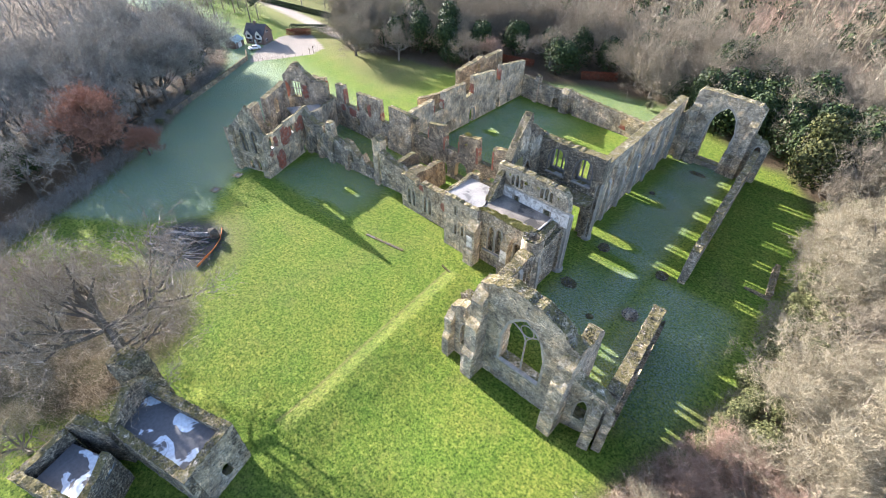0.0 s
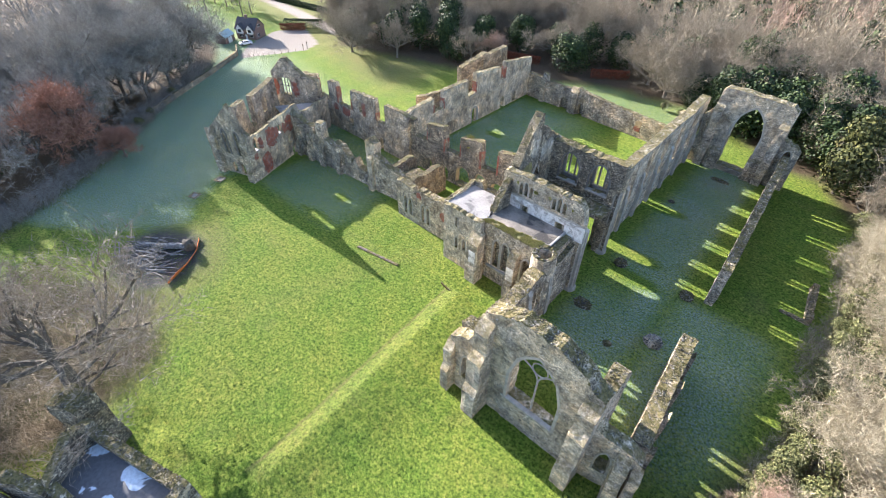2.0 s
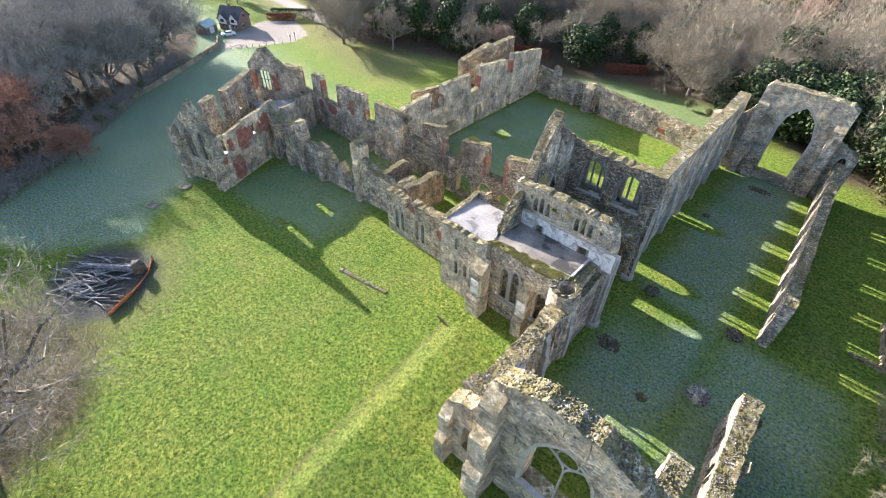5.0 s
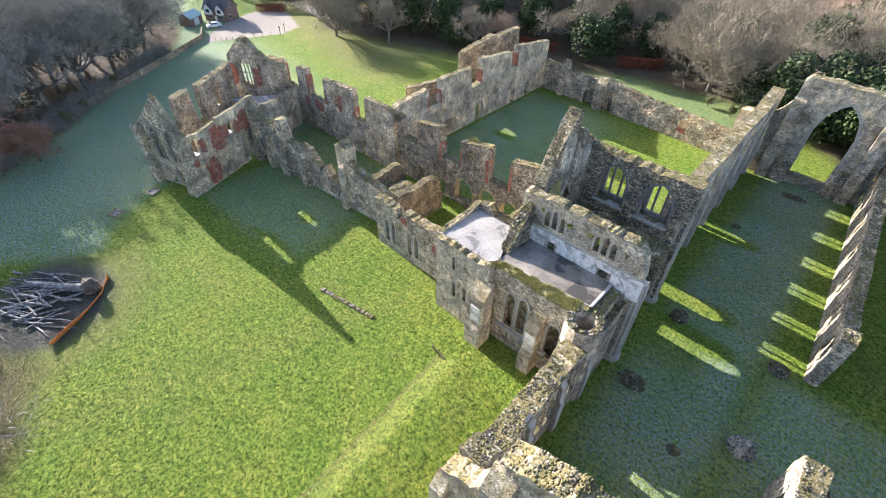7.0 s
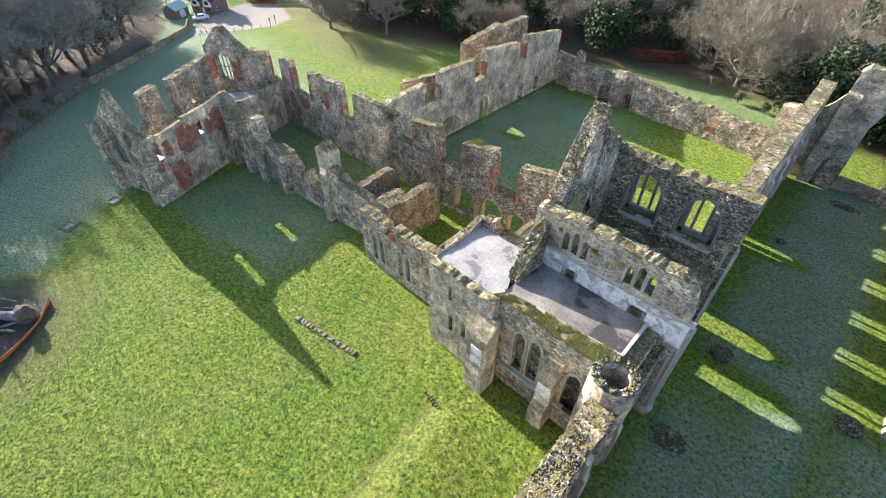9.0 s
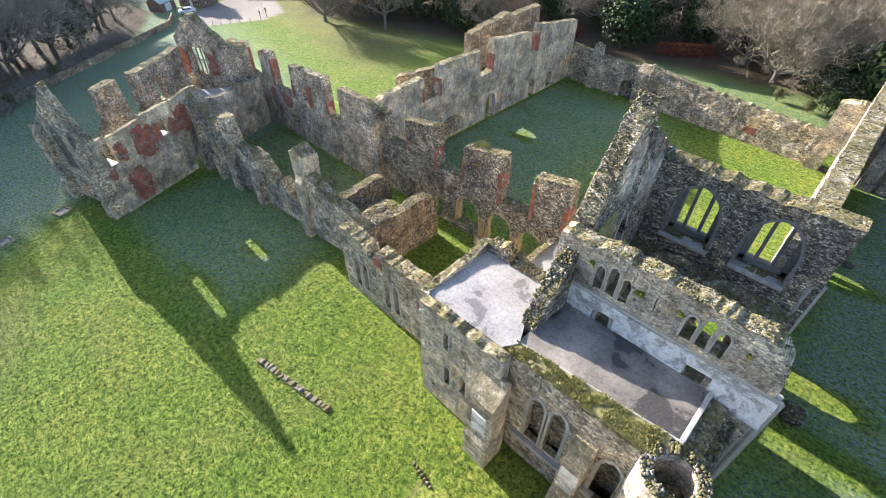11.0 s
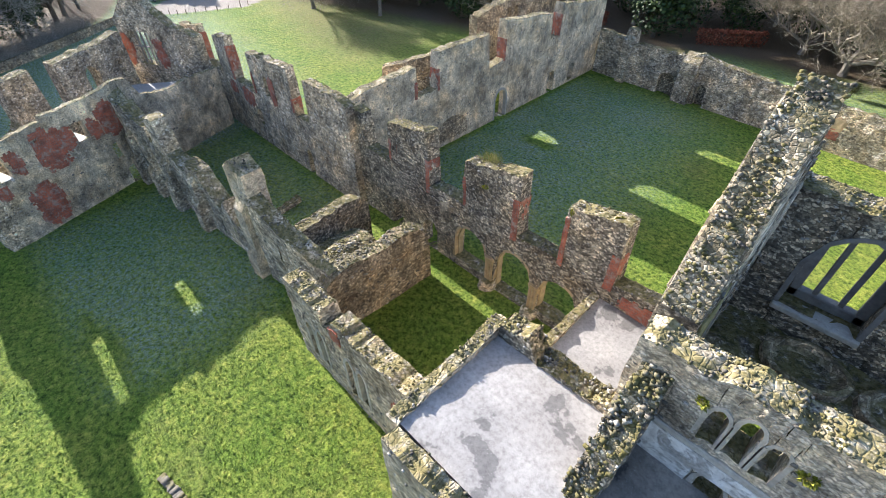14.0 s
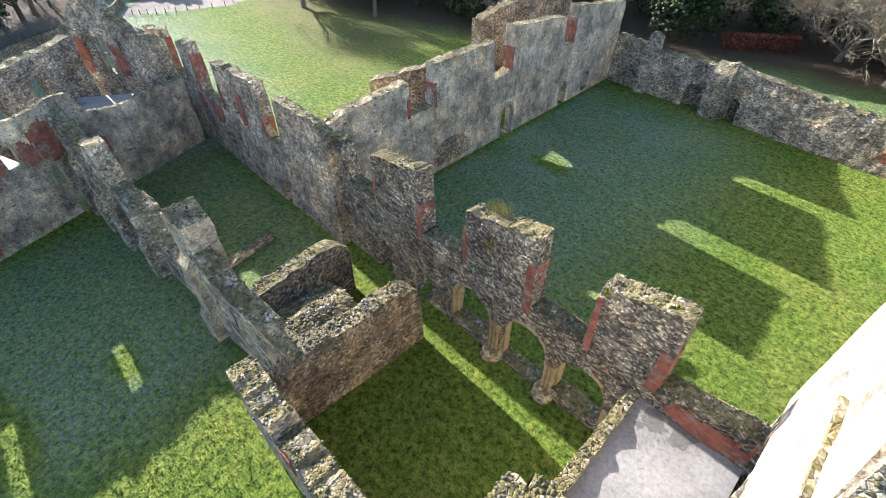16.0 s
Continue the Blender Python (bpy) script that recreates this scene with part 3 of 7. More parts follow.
def ground_height(x, y):
    z = 0.05 * noise.noise(Vector((x, y, 0)) * 0.12) + 0.035 * noise.noise(Vector((x, y, 3)) * 0.5)
    if -38.5 < y < -4.5:
        z += 0.7 * min(1.0, max(0.0, (x + 0.075 * (y + 5) - 5.8) / 2.0)) * (1 - smooth01(8.6, 17, x)) * smooth01(-38.5, -37, y) * smooth01(-4.5, -5.5, y)
    v = y - 0.475 * x                   # the low bank turns off towards the lodge
    z += 0.35 * smooth01(-42.5, -41.7, v) * (1 - smooth01(-41.2, -39.6, v)) * smooth01(9, 7.6, x) * smooth01(-3, -1, x)
    return z


def build_ground():
    nx, ny = len(GX), len(GY)
    verts, A = [], {k: [] for k in ("frost", "dry", "litter", "gravel", "burnt")}
    park = [(-98, 21), (-90, 38), (-92, 44), (-108, 50), (-112, 41), (-109, 34), (-105, 27)]
    for j, y in enumerate(GY):
        for i, x in enumerate(GX):
            fine = -115 < x < 64 and -64 < y < 102
            verts.append((x, y, ground_height(x, y) if fine else 0))
            n1 = noise.noise(Vector((x, y, 9)) * 0.22) * 0.5 + noise.noise(Vector((x, y, 2)) * 0.7) * 0.25
            w = wood_mask(x, y) if abs(x) < 300 else 1.0
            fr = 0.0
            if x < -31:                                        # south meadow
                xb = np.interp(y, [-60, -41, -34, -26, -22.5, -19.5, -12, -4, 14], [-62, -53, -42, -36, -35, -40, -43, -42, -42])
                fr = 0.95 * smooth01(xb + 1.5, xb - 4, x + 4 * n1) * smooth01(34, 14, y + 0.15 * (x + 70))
            # east lawn: frost mask drawn to follow the infirmary's cast shadow
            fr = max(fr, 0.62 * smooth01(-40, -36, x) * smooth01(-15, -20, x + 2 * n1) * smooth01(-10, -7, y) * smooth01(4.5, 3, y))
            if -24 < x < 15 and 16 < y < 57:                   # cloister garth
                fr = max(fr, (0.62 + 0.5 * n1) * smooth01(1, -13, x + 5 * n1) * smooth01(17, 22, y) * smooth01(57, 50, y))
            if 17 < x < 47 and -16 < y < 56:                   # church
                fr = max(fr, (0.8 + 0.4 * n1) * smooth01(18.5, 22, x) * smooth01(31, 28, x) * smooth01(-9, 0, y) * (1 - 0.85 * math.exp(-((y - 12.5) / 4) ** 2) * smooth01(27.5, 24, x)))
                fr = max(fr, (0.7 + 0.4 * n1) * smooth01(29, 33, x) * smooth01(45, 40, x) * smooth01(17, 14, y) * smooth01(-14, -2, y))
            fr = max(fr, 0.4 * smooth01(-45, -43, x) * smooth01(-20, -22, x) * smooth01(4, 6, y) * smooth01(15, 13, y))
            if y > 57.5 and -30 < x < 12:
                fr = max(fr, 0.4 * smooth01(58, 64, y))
            dry = 0.35 * smooth01(0.1, 0.5, n1) + 0.75 * smooth01(-40, -60, x) * smooth01(30, 42, y + 0.2 * (x + 60)) * (1 - w)
            dry = max(dry, 0.5 * math.exp(-((x + 6 - 0.35 * (y + 12)) / 2.5) ** 2) * 0.3)
            if -38 < y < -4.5:
                e = x + 0.075 * (y + 5)
                dry = max(dry, 0.75 * smooth01(5.4, 5.65, e) * smooth01(6.05, 5.8, e))      # worn earth edge at its foot
                # paler colour put on the bank's sunward slope to make it look lit
                dry = max(dry, 0.3 * smooth01(5.75, 6.05, e) * smooth01(8.6, 7.2, e))
            if 18 < x < 33 and 45 < y < 53:
                dry = max(dry, 0.5 * smooth01(0.0, 0.3, n1))
            g = 1.0 if inside(park, x, y) else 0.0
            if y > 48 and x < -95 and y < 66:
                g = max(g, smooth01(3.0, 2.0, abs(y - 57 + 0.12 * (x + 113))))
            bd = math.hypot((x + 30.5) / 7.5, (y + 30) / 6.5) + 0.25 * n1
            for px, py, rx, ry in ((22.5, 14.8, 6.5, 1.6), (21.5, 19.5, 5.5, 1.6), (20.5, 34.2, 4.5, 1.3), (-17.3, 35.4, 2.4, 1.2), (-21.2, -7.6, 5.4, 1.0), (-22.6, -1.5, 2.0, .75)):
                fr *= 1 - smooth01(1.1, 0.75, math.hypot((x - px) / rx, (y - py) / ry))      # thawed where the low sun gets in: ellipses set by hand over the lit patches
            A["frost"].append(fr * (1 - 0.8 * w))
            A["dry"].append(min(1, max(dry, 0.55 * smooth01(1.9, 1.1, bd) * smooth01(-40, -30, x))))
            A["litter"].append(min(1, max(0, w + 0.35 * n1 * (0 < w < 1))))
            A["gravel"].append(g)
            A["burnt"].append(smooth01(1.15, 0.75, bd))
    faces = [(j * nx + i, j * nx + i + 1, (j + 1) * nx + i + 1, (j + 1) * nx + i) for j in range(ny - 1) for i in range(nx - 1)]
    ob = mesh_ob("ground", verts, faces, M_GROUND, smooth=True)
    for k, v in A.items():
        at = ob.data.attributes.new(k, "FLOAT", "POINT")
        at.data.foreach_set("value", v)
    tagged(ob, "winter meadow grass, frosted where the walls and woods shade it", "ground", kind="structure")


build_ground()


def grass_tufts():
    """Coarse winter tufts standing out of the lawn near the camera's way."""
    rng = np.random.default_rng(3)
    n = 110000
    x = rng.uniform(-45, 20, n)
    y = rng.uniform(-44, 6, n)
    keep = (x < 15.5) | (y < -18)
    keep &= ~((x > -12.5) & (y > 1.5)) & ~((x > 0) & (y > -1.0)) & ~((x < -37) & (y > -12)) & ~((x < -20) & (y > 3)) & ~((x < 11.5) & (x > -4) & (y < -41))
    x, y = x[keep], y[keep]
    m = len(x)
    z = np.array([ground_height(a, b) for a, b in zip(x, y)])
    an = rng.uniform(0, 6.28, m)
    w = rng.uniform(.03, .09, m)
    h = rng.uniform(.03, .09, m)
    dx, dy = np.cos(an) * w, np.sin(an) * w
    V = np.empty((m, 3, 3))
    V[:, 0] = np.stack([x - dx, y - dy, z - .02], 1)
    V[:, 1] = np.stack([x + dx, y + dy, z - .02], 1)
    V[:, 2] = np.stack([x + rng.normal(0, .05, m), y + rng.normal(0, .05, m), z + h], 1)
    me = bpy.data.meshes.new("grass_tufts")
    me.vertices.add(m * 3)
    me.vertices.foreach_set("co", V.ravel())
    me.loops.add(m * 3)
    me.loops.foreach_set("vertex_index", np.arange(m * 3))
    me.polygons.add(m)
    me.polygons.foreach_set("loop_start", np.arange(0, m * 3, 3))
    me.update(calc_edges=True)
    me.materials.append(M_BLADE)
    tagged(new("grass_tufts", me), "coarse tufts of winter grass across the lawn", "grass", kind="stuff")


M_BLADE = island("grass_blade", [(0.0, (0.09, 0.16, 0.015)), (0.5, (0.17, 0.25, 0.03)), (1.0, (0.3, 0.35, 0.07))], 0.8)
grass_tufts()



# ---- the abbey church ----
def east_front():
    a, b = (19.6, -15.4), (32.4, -15.4)
    win = Hole(6.4, 5.5, 4.0, 8.5, 4.7)
    w = wall("wall_east_front", "tall ruined grey stone gable wall with a traceried window", a, b, 1.7,
             [(0, 14.8), (1.0, 15.3), (2.6, 16.0), (4.0, 16.5), (7.1, 16.2), (8.4, 15.9), (9.6, 15.4), (10.8, 14.8), (11.4, 13.9), (12.8, 13.2)], [win], M_COURSED, single=120, caps=11, jag=.2, rough=.09, cap_size=(.09, .28))
    surround(w, a, b, win, 0.34, 0.5, M_DRESSED)
    m = wall_frame(a, b, 0)
    # tracery: one tall mullion, two arched heads and an eye
    bm = bmesh.new()
    box(bm, 6.32, 0.5, 4.0, 6.48, 0.75, 9.2, 0.03, m)
    part("mullion", bm, M_DRESSED, w, "pale slender mullion")
    for sgn in (-1, 1):
        bm = bmesh.new()
        pts = []
        for k in range(9):
            u = k / 8
            ang = math.pi * 0.5 * u
            x = 6.4 + sgn * (2.75 * (1 - math.cos(ang)) * 0.98)
            z = 8.9 + 2.4 * math.sin(ang) * 0.9
            pts.append(m @ Vector((x, 0.65, z)))
        tube(bm, pts, [0.09] * 9, 6)
        part("tracery_bar", bm, M_DRESSED, w)
    bm = bmesh.new()
    tube(bm, [m @ Vector((6.4 + 0.85 * math.cos(t), 0.65, 10.9 + 0.85 * math.sin(t))) for t in [2 * math.pi * k / 16 for k in range(17)]], [0.075] * 17, 6)
    part("tracery_ring", bm, M_DRESSED, w)
    bm = bmesh.new()
    box(bm, 3.0, -0.14, 3.9, 9.2, 0.4, 4.2, 0.05, m)
    part("sill_slab", bm, M_DRESSED, w)
    buttress(a, b, 0.55, 1.7, 2.4, [(0, 2.5), (4.6, 1.9), (9.6, 1.1), (13.4, 0)], M_COURSED)
    buttress(a, b, 12.0, 1.7, 2.4, [(0, 2.3), (4.4, 1.7), (9.0, 1.0), (12.0, 0)], M_COURSED)
    # return of the main vessel, north side
    wall("wall_choir_stub", "broken stub of a choir wall, mossy on top", (32.4, -13.7), (32.4, -9.6), 1.5, [(0, 13.2), (1.2, 12.2), (2.6, 13.2), (3.4, 12.4), (4.1, 11.4)], (), M_COURSED, caps=11, jag=.2, cap_size=(.09, .26))
    # south choir aisle, east end
    a2, b2 = (15.9, -15.9), (19.6, -15.9)
    w2 = wall("wall_south_aisle_east", "ruined aisle end wall with a bricked lancet", a2, b2, 1.5, [(0, 8.6), (1.2, 9.3), (2.4, 9.8), (3.7, 12.5)], [Hole(2.3, 1.3, 2.6, 5.4, 1.3)], M_COURSED)
    surround(w2, a2, b2, Hole(2.3, 1.3, 2.6, 5.4, 1.3), 0.2, 0.4)
    buttress(a2, b2, 0.2, 1.1, 1.4, [(0, 1.3), (4.0, 0.8), (7.2, 0)], M_COURSED)
    # north choir aisle, east end
    a3, b3 = (32.4, -15.2), (37.0, -14.2)
    win3 = Hole(1.7, 1.25, 2.4, 4.6, 1.4)
    w3 = wall("wall_north_aisle_east", "low ruined aisle end wall with a narrow window", a3, b3, 1.5, [(0, 9.4), (1.0, 8.4), (2.6, 8.0), (3.5, 7.6), (4.7, 6.6)], [win3], M_COURSED)
    surround(w3, a3, b3, win3, 0.2, 0.4)
    buttress(a3, b3, 3.2, 1.2, 1.9, [(0, 1.8), (3.6, 1.1), (6.6, 0)], M_COURSED)
    buttress(a3, b3, 4.6, 1.0, 1.4, [(0, 1.3), (3.0, 0.8), (5.4, 0)], M_COURSED)
    # choir walls
    wall("wall_choir_south", "long ruined choir wall with a broad mossy head", (18.0, -14.4), (18.0, 5.8), 1.9,
         [(0, 9.6), (1.8, 9.0), (2.6, 7.6), (5.5, 7.2), (8.5, 7.7), (10.5, 7.4), (11.2, 8.3), (13.2, 8.4), (13.8, 7.6), (17.4, 7.8), (20.2, 8.6)],
         [Hole(c, .95, 2.6, 5.4, .8) for c in (7.9, 9.1, 11.7, 12.9)], M_RUBBLE, single=160, caps=11, jag=.2, rough=.1, cap_size=(.08, .26))
    for yy in (-8.5, -4.0, 0.4):
        buttress((18.0, -14.4), (18.0, 3.0), yy + 14.4, 0.7, 0.5, [(0, 0.5), (5.0, 0.3), (7.0, 0)], M_DRESSED, "slim dressed stone wall shaft", name="wall_shaft")
    wall("wall_choir_north", "ruined choir aisle wall falling to a ragged end", (36.8, -12.2), (35.4, 4.0), 1.6,
         [(0, 6.8), (1.5, 5.9), (4, 5.4), (7, 5.0), (10, 5.3), (13, 5.9), (15.4, 6.4), (17.1, 5.6)],
         [*[Hole(c + k, .8, 2.0, 3.7, .5) for c in (4.2, 8.6, 13.0) for k in (-.6, .6)]], M_RUBBLE, caps=11, single=60, jag=.2, rough=.1, cap_size=(.08, .26))
    for s in (2.0, 6.4, 10.8, 15.4):
        buttress((35.6, 4.0), (37.2, -13.0), 17.1 - s, 1.0, 1.3, [(0, 1.2), (2.6, 0.7), (4.6, 0)], M_RUBBLE)


east_front()


def nave():
    # south wall
    a, b = (17.0, 17.2), (16.6, 55.0)
    holes = []
    for y in (18.8, 24.3, 30.2, 36.4, 43.0, 49.8):
        for k in (-0.62, 0.62):
            holes.append(Hole(y - 17.2 + k, 1.0, 4.3, 10.2, 0.8))
    holes += [Hole(2.4, 2.1, 0.0, 2.4, 1.0), Hole(17.4, 1.9, 0.0, 1.9, 0.8), Hole(36.0, 1.2, 0.0, 1.8, 0.6)]
    w = wall("wall_nave_south", "long grey nave wall with paired lancets and wall shafts", a, b, 1.6,
             [(0, 12.6), (4, 12.3), (9, 12.4), (16, 12.2), (22, 12.4), (30, 12.0), (36, 12.5), (37.8, 12.3)], holes, M_COURSED, caps=7, single=60)
    for y in (17.6, 23.1, 28.7, 34.4, 40.1, 46.0, 52.0):
        buttress(a, b, y - 17.2, 0.8, 0.5, [(0, 0.5), (6.0, 0.35), (8.2, 0)], M_DRESSED, "slim dressed stone wall shaft", name="wall_shaft")
    # north wall: near face to the south, so built from the far end
    holes = []
    for y in (18.8, 24.3, 30.2, 36.4, 43.0, 49.8):
        for k in (-0.62, 0.62):
            holes.append(Hole(y - 17.0 + k, 0.9, 2.5, 4.3, 0.6))
    a2, b2 = (34.6, 17.0), (32.6, 53.6)
    w = wall("wall_nave_north", "ruined nave aisle wall with a mossy rubble head", a2, b2, 1.15,
             [(0, 6.4), (1.6, 6.8), (2.2, 6.1), (6, 5.9), (11, 6.2), (18, 6.0), (25, 6.4), (30, 6.1), (36.6, 6.6)], holes, M_RUBBLE, caps=11, single=120, jag=.2, rough=.1, cap_size=(.08, .26))
    # west front
    a, b = (18.2, 54.0), (30.4, 54.0)
    win = Hole(6.3, 5.0, 1.0, 8.4, 4.4)
    w = wall("wall_west_front", "tall west front pierced by a great pointed window", a, b, 1.9,
             [(0, 14.4), (0.6, 15.1), (4, 15.0), (8, 14.9), (11.2, 14.7), (12.2, 14.0)], [win], M_COURSED, caps=7, single=60)
    surround(w, a, b, win, 0.35, 0.5)
    for s, pr in ((0.7, 1.1), (11.4, 1.1)):
        buttress(a, b, s, 1.5, pr, [(0, pr), (4.0, pr * 0.85), (11.6, 0)], M_COURSED, "tall wall shaft of dressed stone", name="wall_shaft")
    for s in (2.9, 9.6):      # broken lower jambs
        buttress(a, b, s, 2.0, 0.9, [(0, 0.8), (2.6, 0.5), (4.0, 0)], M_RUBBLE, "broken stone jamb of the great window", name="jamb")
    a, b = (12.4, 54.0), (18.2, 54.0)
    win = Hole(3.9, 1.2, 4.6, 7.6, 1.2)
    w = wall("wall_west_aisle_south", "aisle end wall with a lancet and a door", a, b, 1.6, [(0, 8.2), (1.5, 8.6), (3.0, 8.8), (4.4, 9.4), (5.2, 10.4), (5.8, 11.6)], [win, Hole(2.2, 1.1, 0, 1.8, 0.6)], M_COURSED)
    surround(w, a, b, win, 0.2, 0.4)
    a, b = (30.4, 54.0), (33.6, 54.0)
    win = Hole(1.5, 1.3, 3.6, 6.2, 1.3)
    w = wall("wall_west_aisle_north", "aisle end wall with a traceried lancet", a, b, 1.6, [(0, 9.2), (1.0, 8.6), (2.2, 8.2), (3.2, 7.4)], [win, Hole(1.5, 1.0, 0.4, 1.6, 0.5)], M_COURSED)
    surround(w, a, b, win, 0.2, 0.4)
    bars(w, a, b, win, 1, 0.1)


nave()


def plaster_face(parent, a, b, y):
    """Smooth pale plaster left on the weather side of the gable."""
    m = wall_frame(a, b, 0)
    top = [(0.1, 14.0), (1.3, 16.5), (2.3, 17.9), (3.3, 19.3), (4.2, 20.3), (4.7, 18.7), (6.0, 17.9), (7.2, 16.8), (9.3, 15.2)]
    bm = bmesh.new()
    k = 9
    grid = []
    for s, z in top:
        grid.append([bm.verts.new(m @ Vector((s, y + 0.1, 8.2 + (z - 8.2) * i / k))) for i in range(k + 1)])
    for p, q in zip(grid, grid[1:]):
        for i in range(k):
            bm.faces.new((p[i], p[i + 1], q[i + 1], q[i]))
    ext = bmesh.ops.extrude_face_region(bm, geom=bm.faces[:])
    for v in [g for g in ext["geom"] if isinstance(g, bmesh.types.BMVert)]:
        v.co += m.to_3x3() @ Vector((0, -0.25, 0))
    bmesh.ops.recalc_face_normals(bm, faces=bm.faces)
    for v in bm.verts:
        v.co = shake(v.co, 0.03)
    part("plaster_face", bm, M_PLASTER, parent, "pale smooth plaster with ledges")
    for s0, s1, z in ((1.2, 4.4, 14.2), (2.6, 4.0, 16.6)):
        bm = bmesh.new()
        box(bm, s0, y - .05, z, s1, y + .32, z + .16, .04, m)
        bmesh.ops.subdivide_edges(bm, edges=bm.edges, cuts=5, use_grid_fill=True)
        for v in bm.verts:
            v.co = shake(v.co, .05)
        part("stone_ledge", bm, M_RUBBLE, parent)



def transept():
    # arcade wall over the chapels
    a, b = (5.9, 6.0), (18.4, 6.0)
    holes = []
    for c, zz in ((3.65, 12.0), (8.75, 12.0)):
        for k, dz in ((-0.78, 0.0), (0, 0.35), (0.78, 0.0)):
            holes.append(Hole(c + k, 0.56, zz, zz + 1.3 + dz, 0.4))
    doors = [Hole(3.8, 0.9, 9.4, 10.1, 0.45), Hole(9.2, 1.0, 9.5, 10.4, 0.2)]
    arches = [Hole(3.0, 3.0, 0.0, 5.0, 2.6), Hole(7.2, 3.0, 0.0, 5.0, 2.6)]
    w = wall("wall_transept_east", "grey transept wall with triple lancets above a pale string course", a, b, 1.15,
             [(0, 14.6), (4, 14.9), (8, 14.7), (11.4, 14.6), (12.1, 13.6), (12.5, 12.2)], holes + doors + arches, M_COURSED, caps=12, single=240)
    for h in holes:
        surround(w, a, b, h, 0.13, 0.3, M_DRESSED, -0.04)
    for h in doors[:1]:
        surround(w, a, b, h, 0.16, 0.3, M_DRESSED, -0.04)
    m = wall_frame(a, b, 0)
    bm = bmesh.new()
    box(bm, 0.2, -0.10, 11.35, 12.9, 0.1, 11.6, 0.05, m)
    for v in bm.verts:
        v.co = shake(v.co, 0.03)
    part("string_course", bm, M_DRESSED, w, "pale weathered string course")
    bm = bmesh.new()
    vs = box(bm, 0.3, -0.09, 8.9, 12.8, 0.15, 11.3, 0.02, m)
    bmesh.ops.subdivide_edges(bm, edges=bm.edges, cuts=8, use_grid_fill=True)
    for v in bm.verts:
        v.co = shake(v.co, 0.05)
    bmesh.ops.delete(bm, geom=[f for f in bm.faces if any(abs(((m.inverted() @ f.calc_center_median()).x) - h.c) < h.h + .12 and (m.inverted() @ f.calc_center_median()).z < h.zs + h.rise for h in doors)], context="FACES")
    part("lime_render", bm, M_RENDER, w, "pale peeling lime render")
    # south gable
    a, b = (7.0, 7.7), (7.0, 17.2)
    gh = [Hole(4.6, 1.2, 8.5, 11.6, 1.2), Hole(6.4, 2.0, 4.6, 7.0, 1.1)]
    g = wall("wall_transept_gable", "ruined gable with steep shaggy stone slopes", a, b, 1.25,
             [(0, 14.6), (0.3, 15.1), (1.3, 16.9), (2.3, 18.3), (3.3, 19.7), (4.2, 20.8), (4.7, 20.6), (4.8, 19.0), (6.0, 18.3), (7.2, 17.3), (9.5, 15.6)], gh, M_FLINT, caps=16, single=200, rough=0.09, jag=0.3, cap_size=(0.08, 0.26), back=1.0)
    plaster_face(g, a, b, 1.25)
    surround(g, a, b, gh[0], 0.25, 0.4)
    brick_patch(g, a, b, 3.3, 16.6, 2.4, 4.6, M_PLASTER, "pale plaster clinging to the gable")
    brick_patch(g, a, b, 2.0, 12.6, 2.6, 3.2, M_MOSSY, "green moss on damp masonry")
    brick_patch(g, a, b, 6.6, 14.6, 3.0, 3.4, M_PLASTER, "pale plaster clinging to the gable")
    # west wall with two great windows
    a, b = (6.2, 16.2), (18.2, 16.2)
    wins = [Hole(3.9, 3.0, 10.0, 12.4, 2.0), Hole(8.7, 3.0, 10.0, 12.3, 2.0)]
    w = wall("wall_transept_west", "dark transept wall with two broad three-light windows", a, b, 1.5,
             [(0, 15.6), (3, 15.4), (7, 15.3), (12, 15.5)], wins + [Hole(3.8, 3.2, 0, 4.6, 2.4), Hole(8.6, 3.2, 0, 4.6, 2.4)], M_FLINT, caps=9, single=100)
    for h in wins:
        surround(w, a, b, h, 0.2, 0.45, M_MULL)
        bars(w, a, b, h, 2, 0.22, 0.25, 0.95)
        for sd in (-1, 1):      # blocked outer strips of the deep embrasure
            bm = bmesh.new()
            x0, x1 = sorted((h.c + sd * (h.h + .05), h.c + sd * (h.h - .42)))
            box(bm, x0, .85, h.z0, x1, 1.25, h.head(h.c + sd * (h.h - .42)) - .02, .04, wall_frame(a, b, 0))
            part("window_jamb", bm, M_MULL, w, "grey stone jamb deep in the embrasure")
        bm = bmesh.new()
        box(bm, h.c - h.h, .85, h.z0 - .05, h.c + h.h, 1.3, h.z0 + .45, .05, wall_frame(a, b, 0))
        part("sill_slab", bm, M_MULL, w)
        bm = bmesh.new()
        box(bm, h.c - h.h - 0.2, -0.25, h.z0 - 0.3, h.c + h.h + 0.2, 0.6, h.z0, 0.05, wall_frame(a, b, 0))
        part("sill_slab", bm, M_DRESSED, w, "pale stone sill")
    # gallery floor inside
    bm = bmesh.new()
    box(bm, 6.4, 13.0, 8.0, 17.8, 16.2, 8.6)
    bmesh.ops.subdivide_edges(bm, edges=bm.edges, cuts=9, use_grid_fill=True)
    for v in bm.verts:
        v.co = shake(v.co, 0.14)
    o = part("vault_ledge", bm, M_FLINT, None)
    tagged(o, "broken vault ledge of dark rubble inside the transept", "ledge", kind="structure")
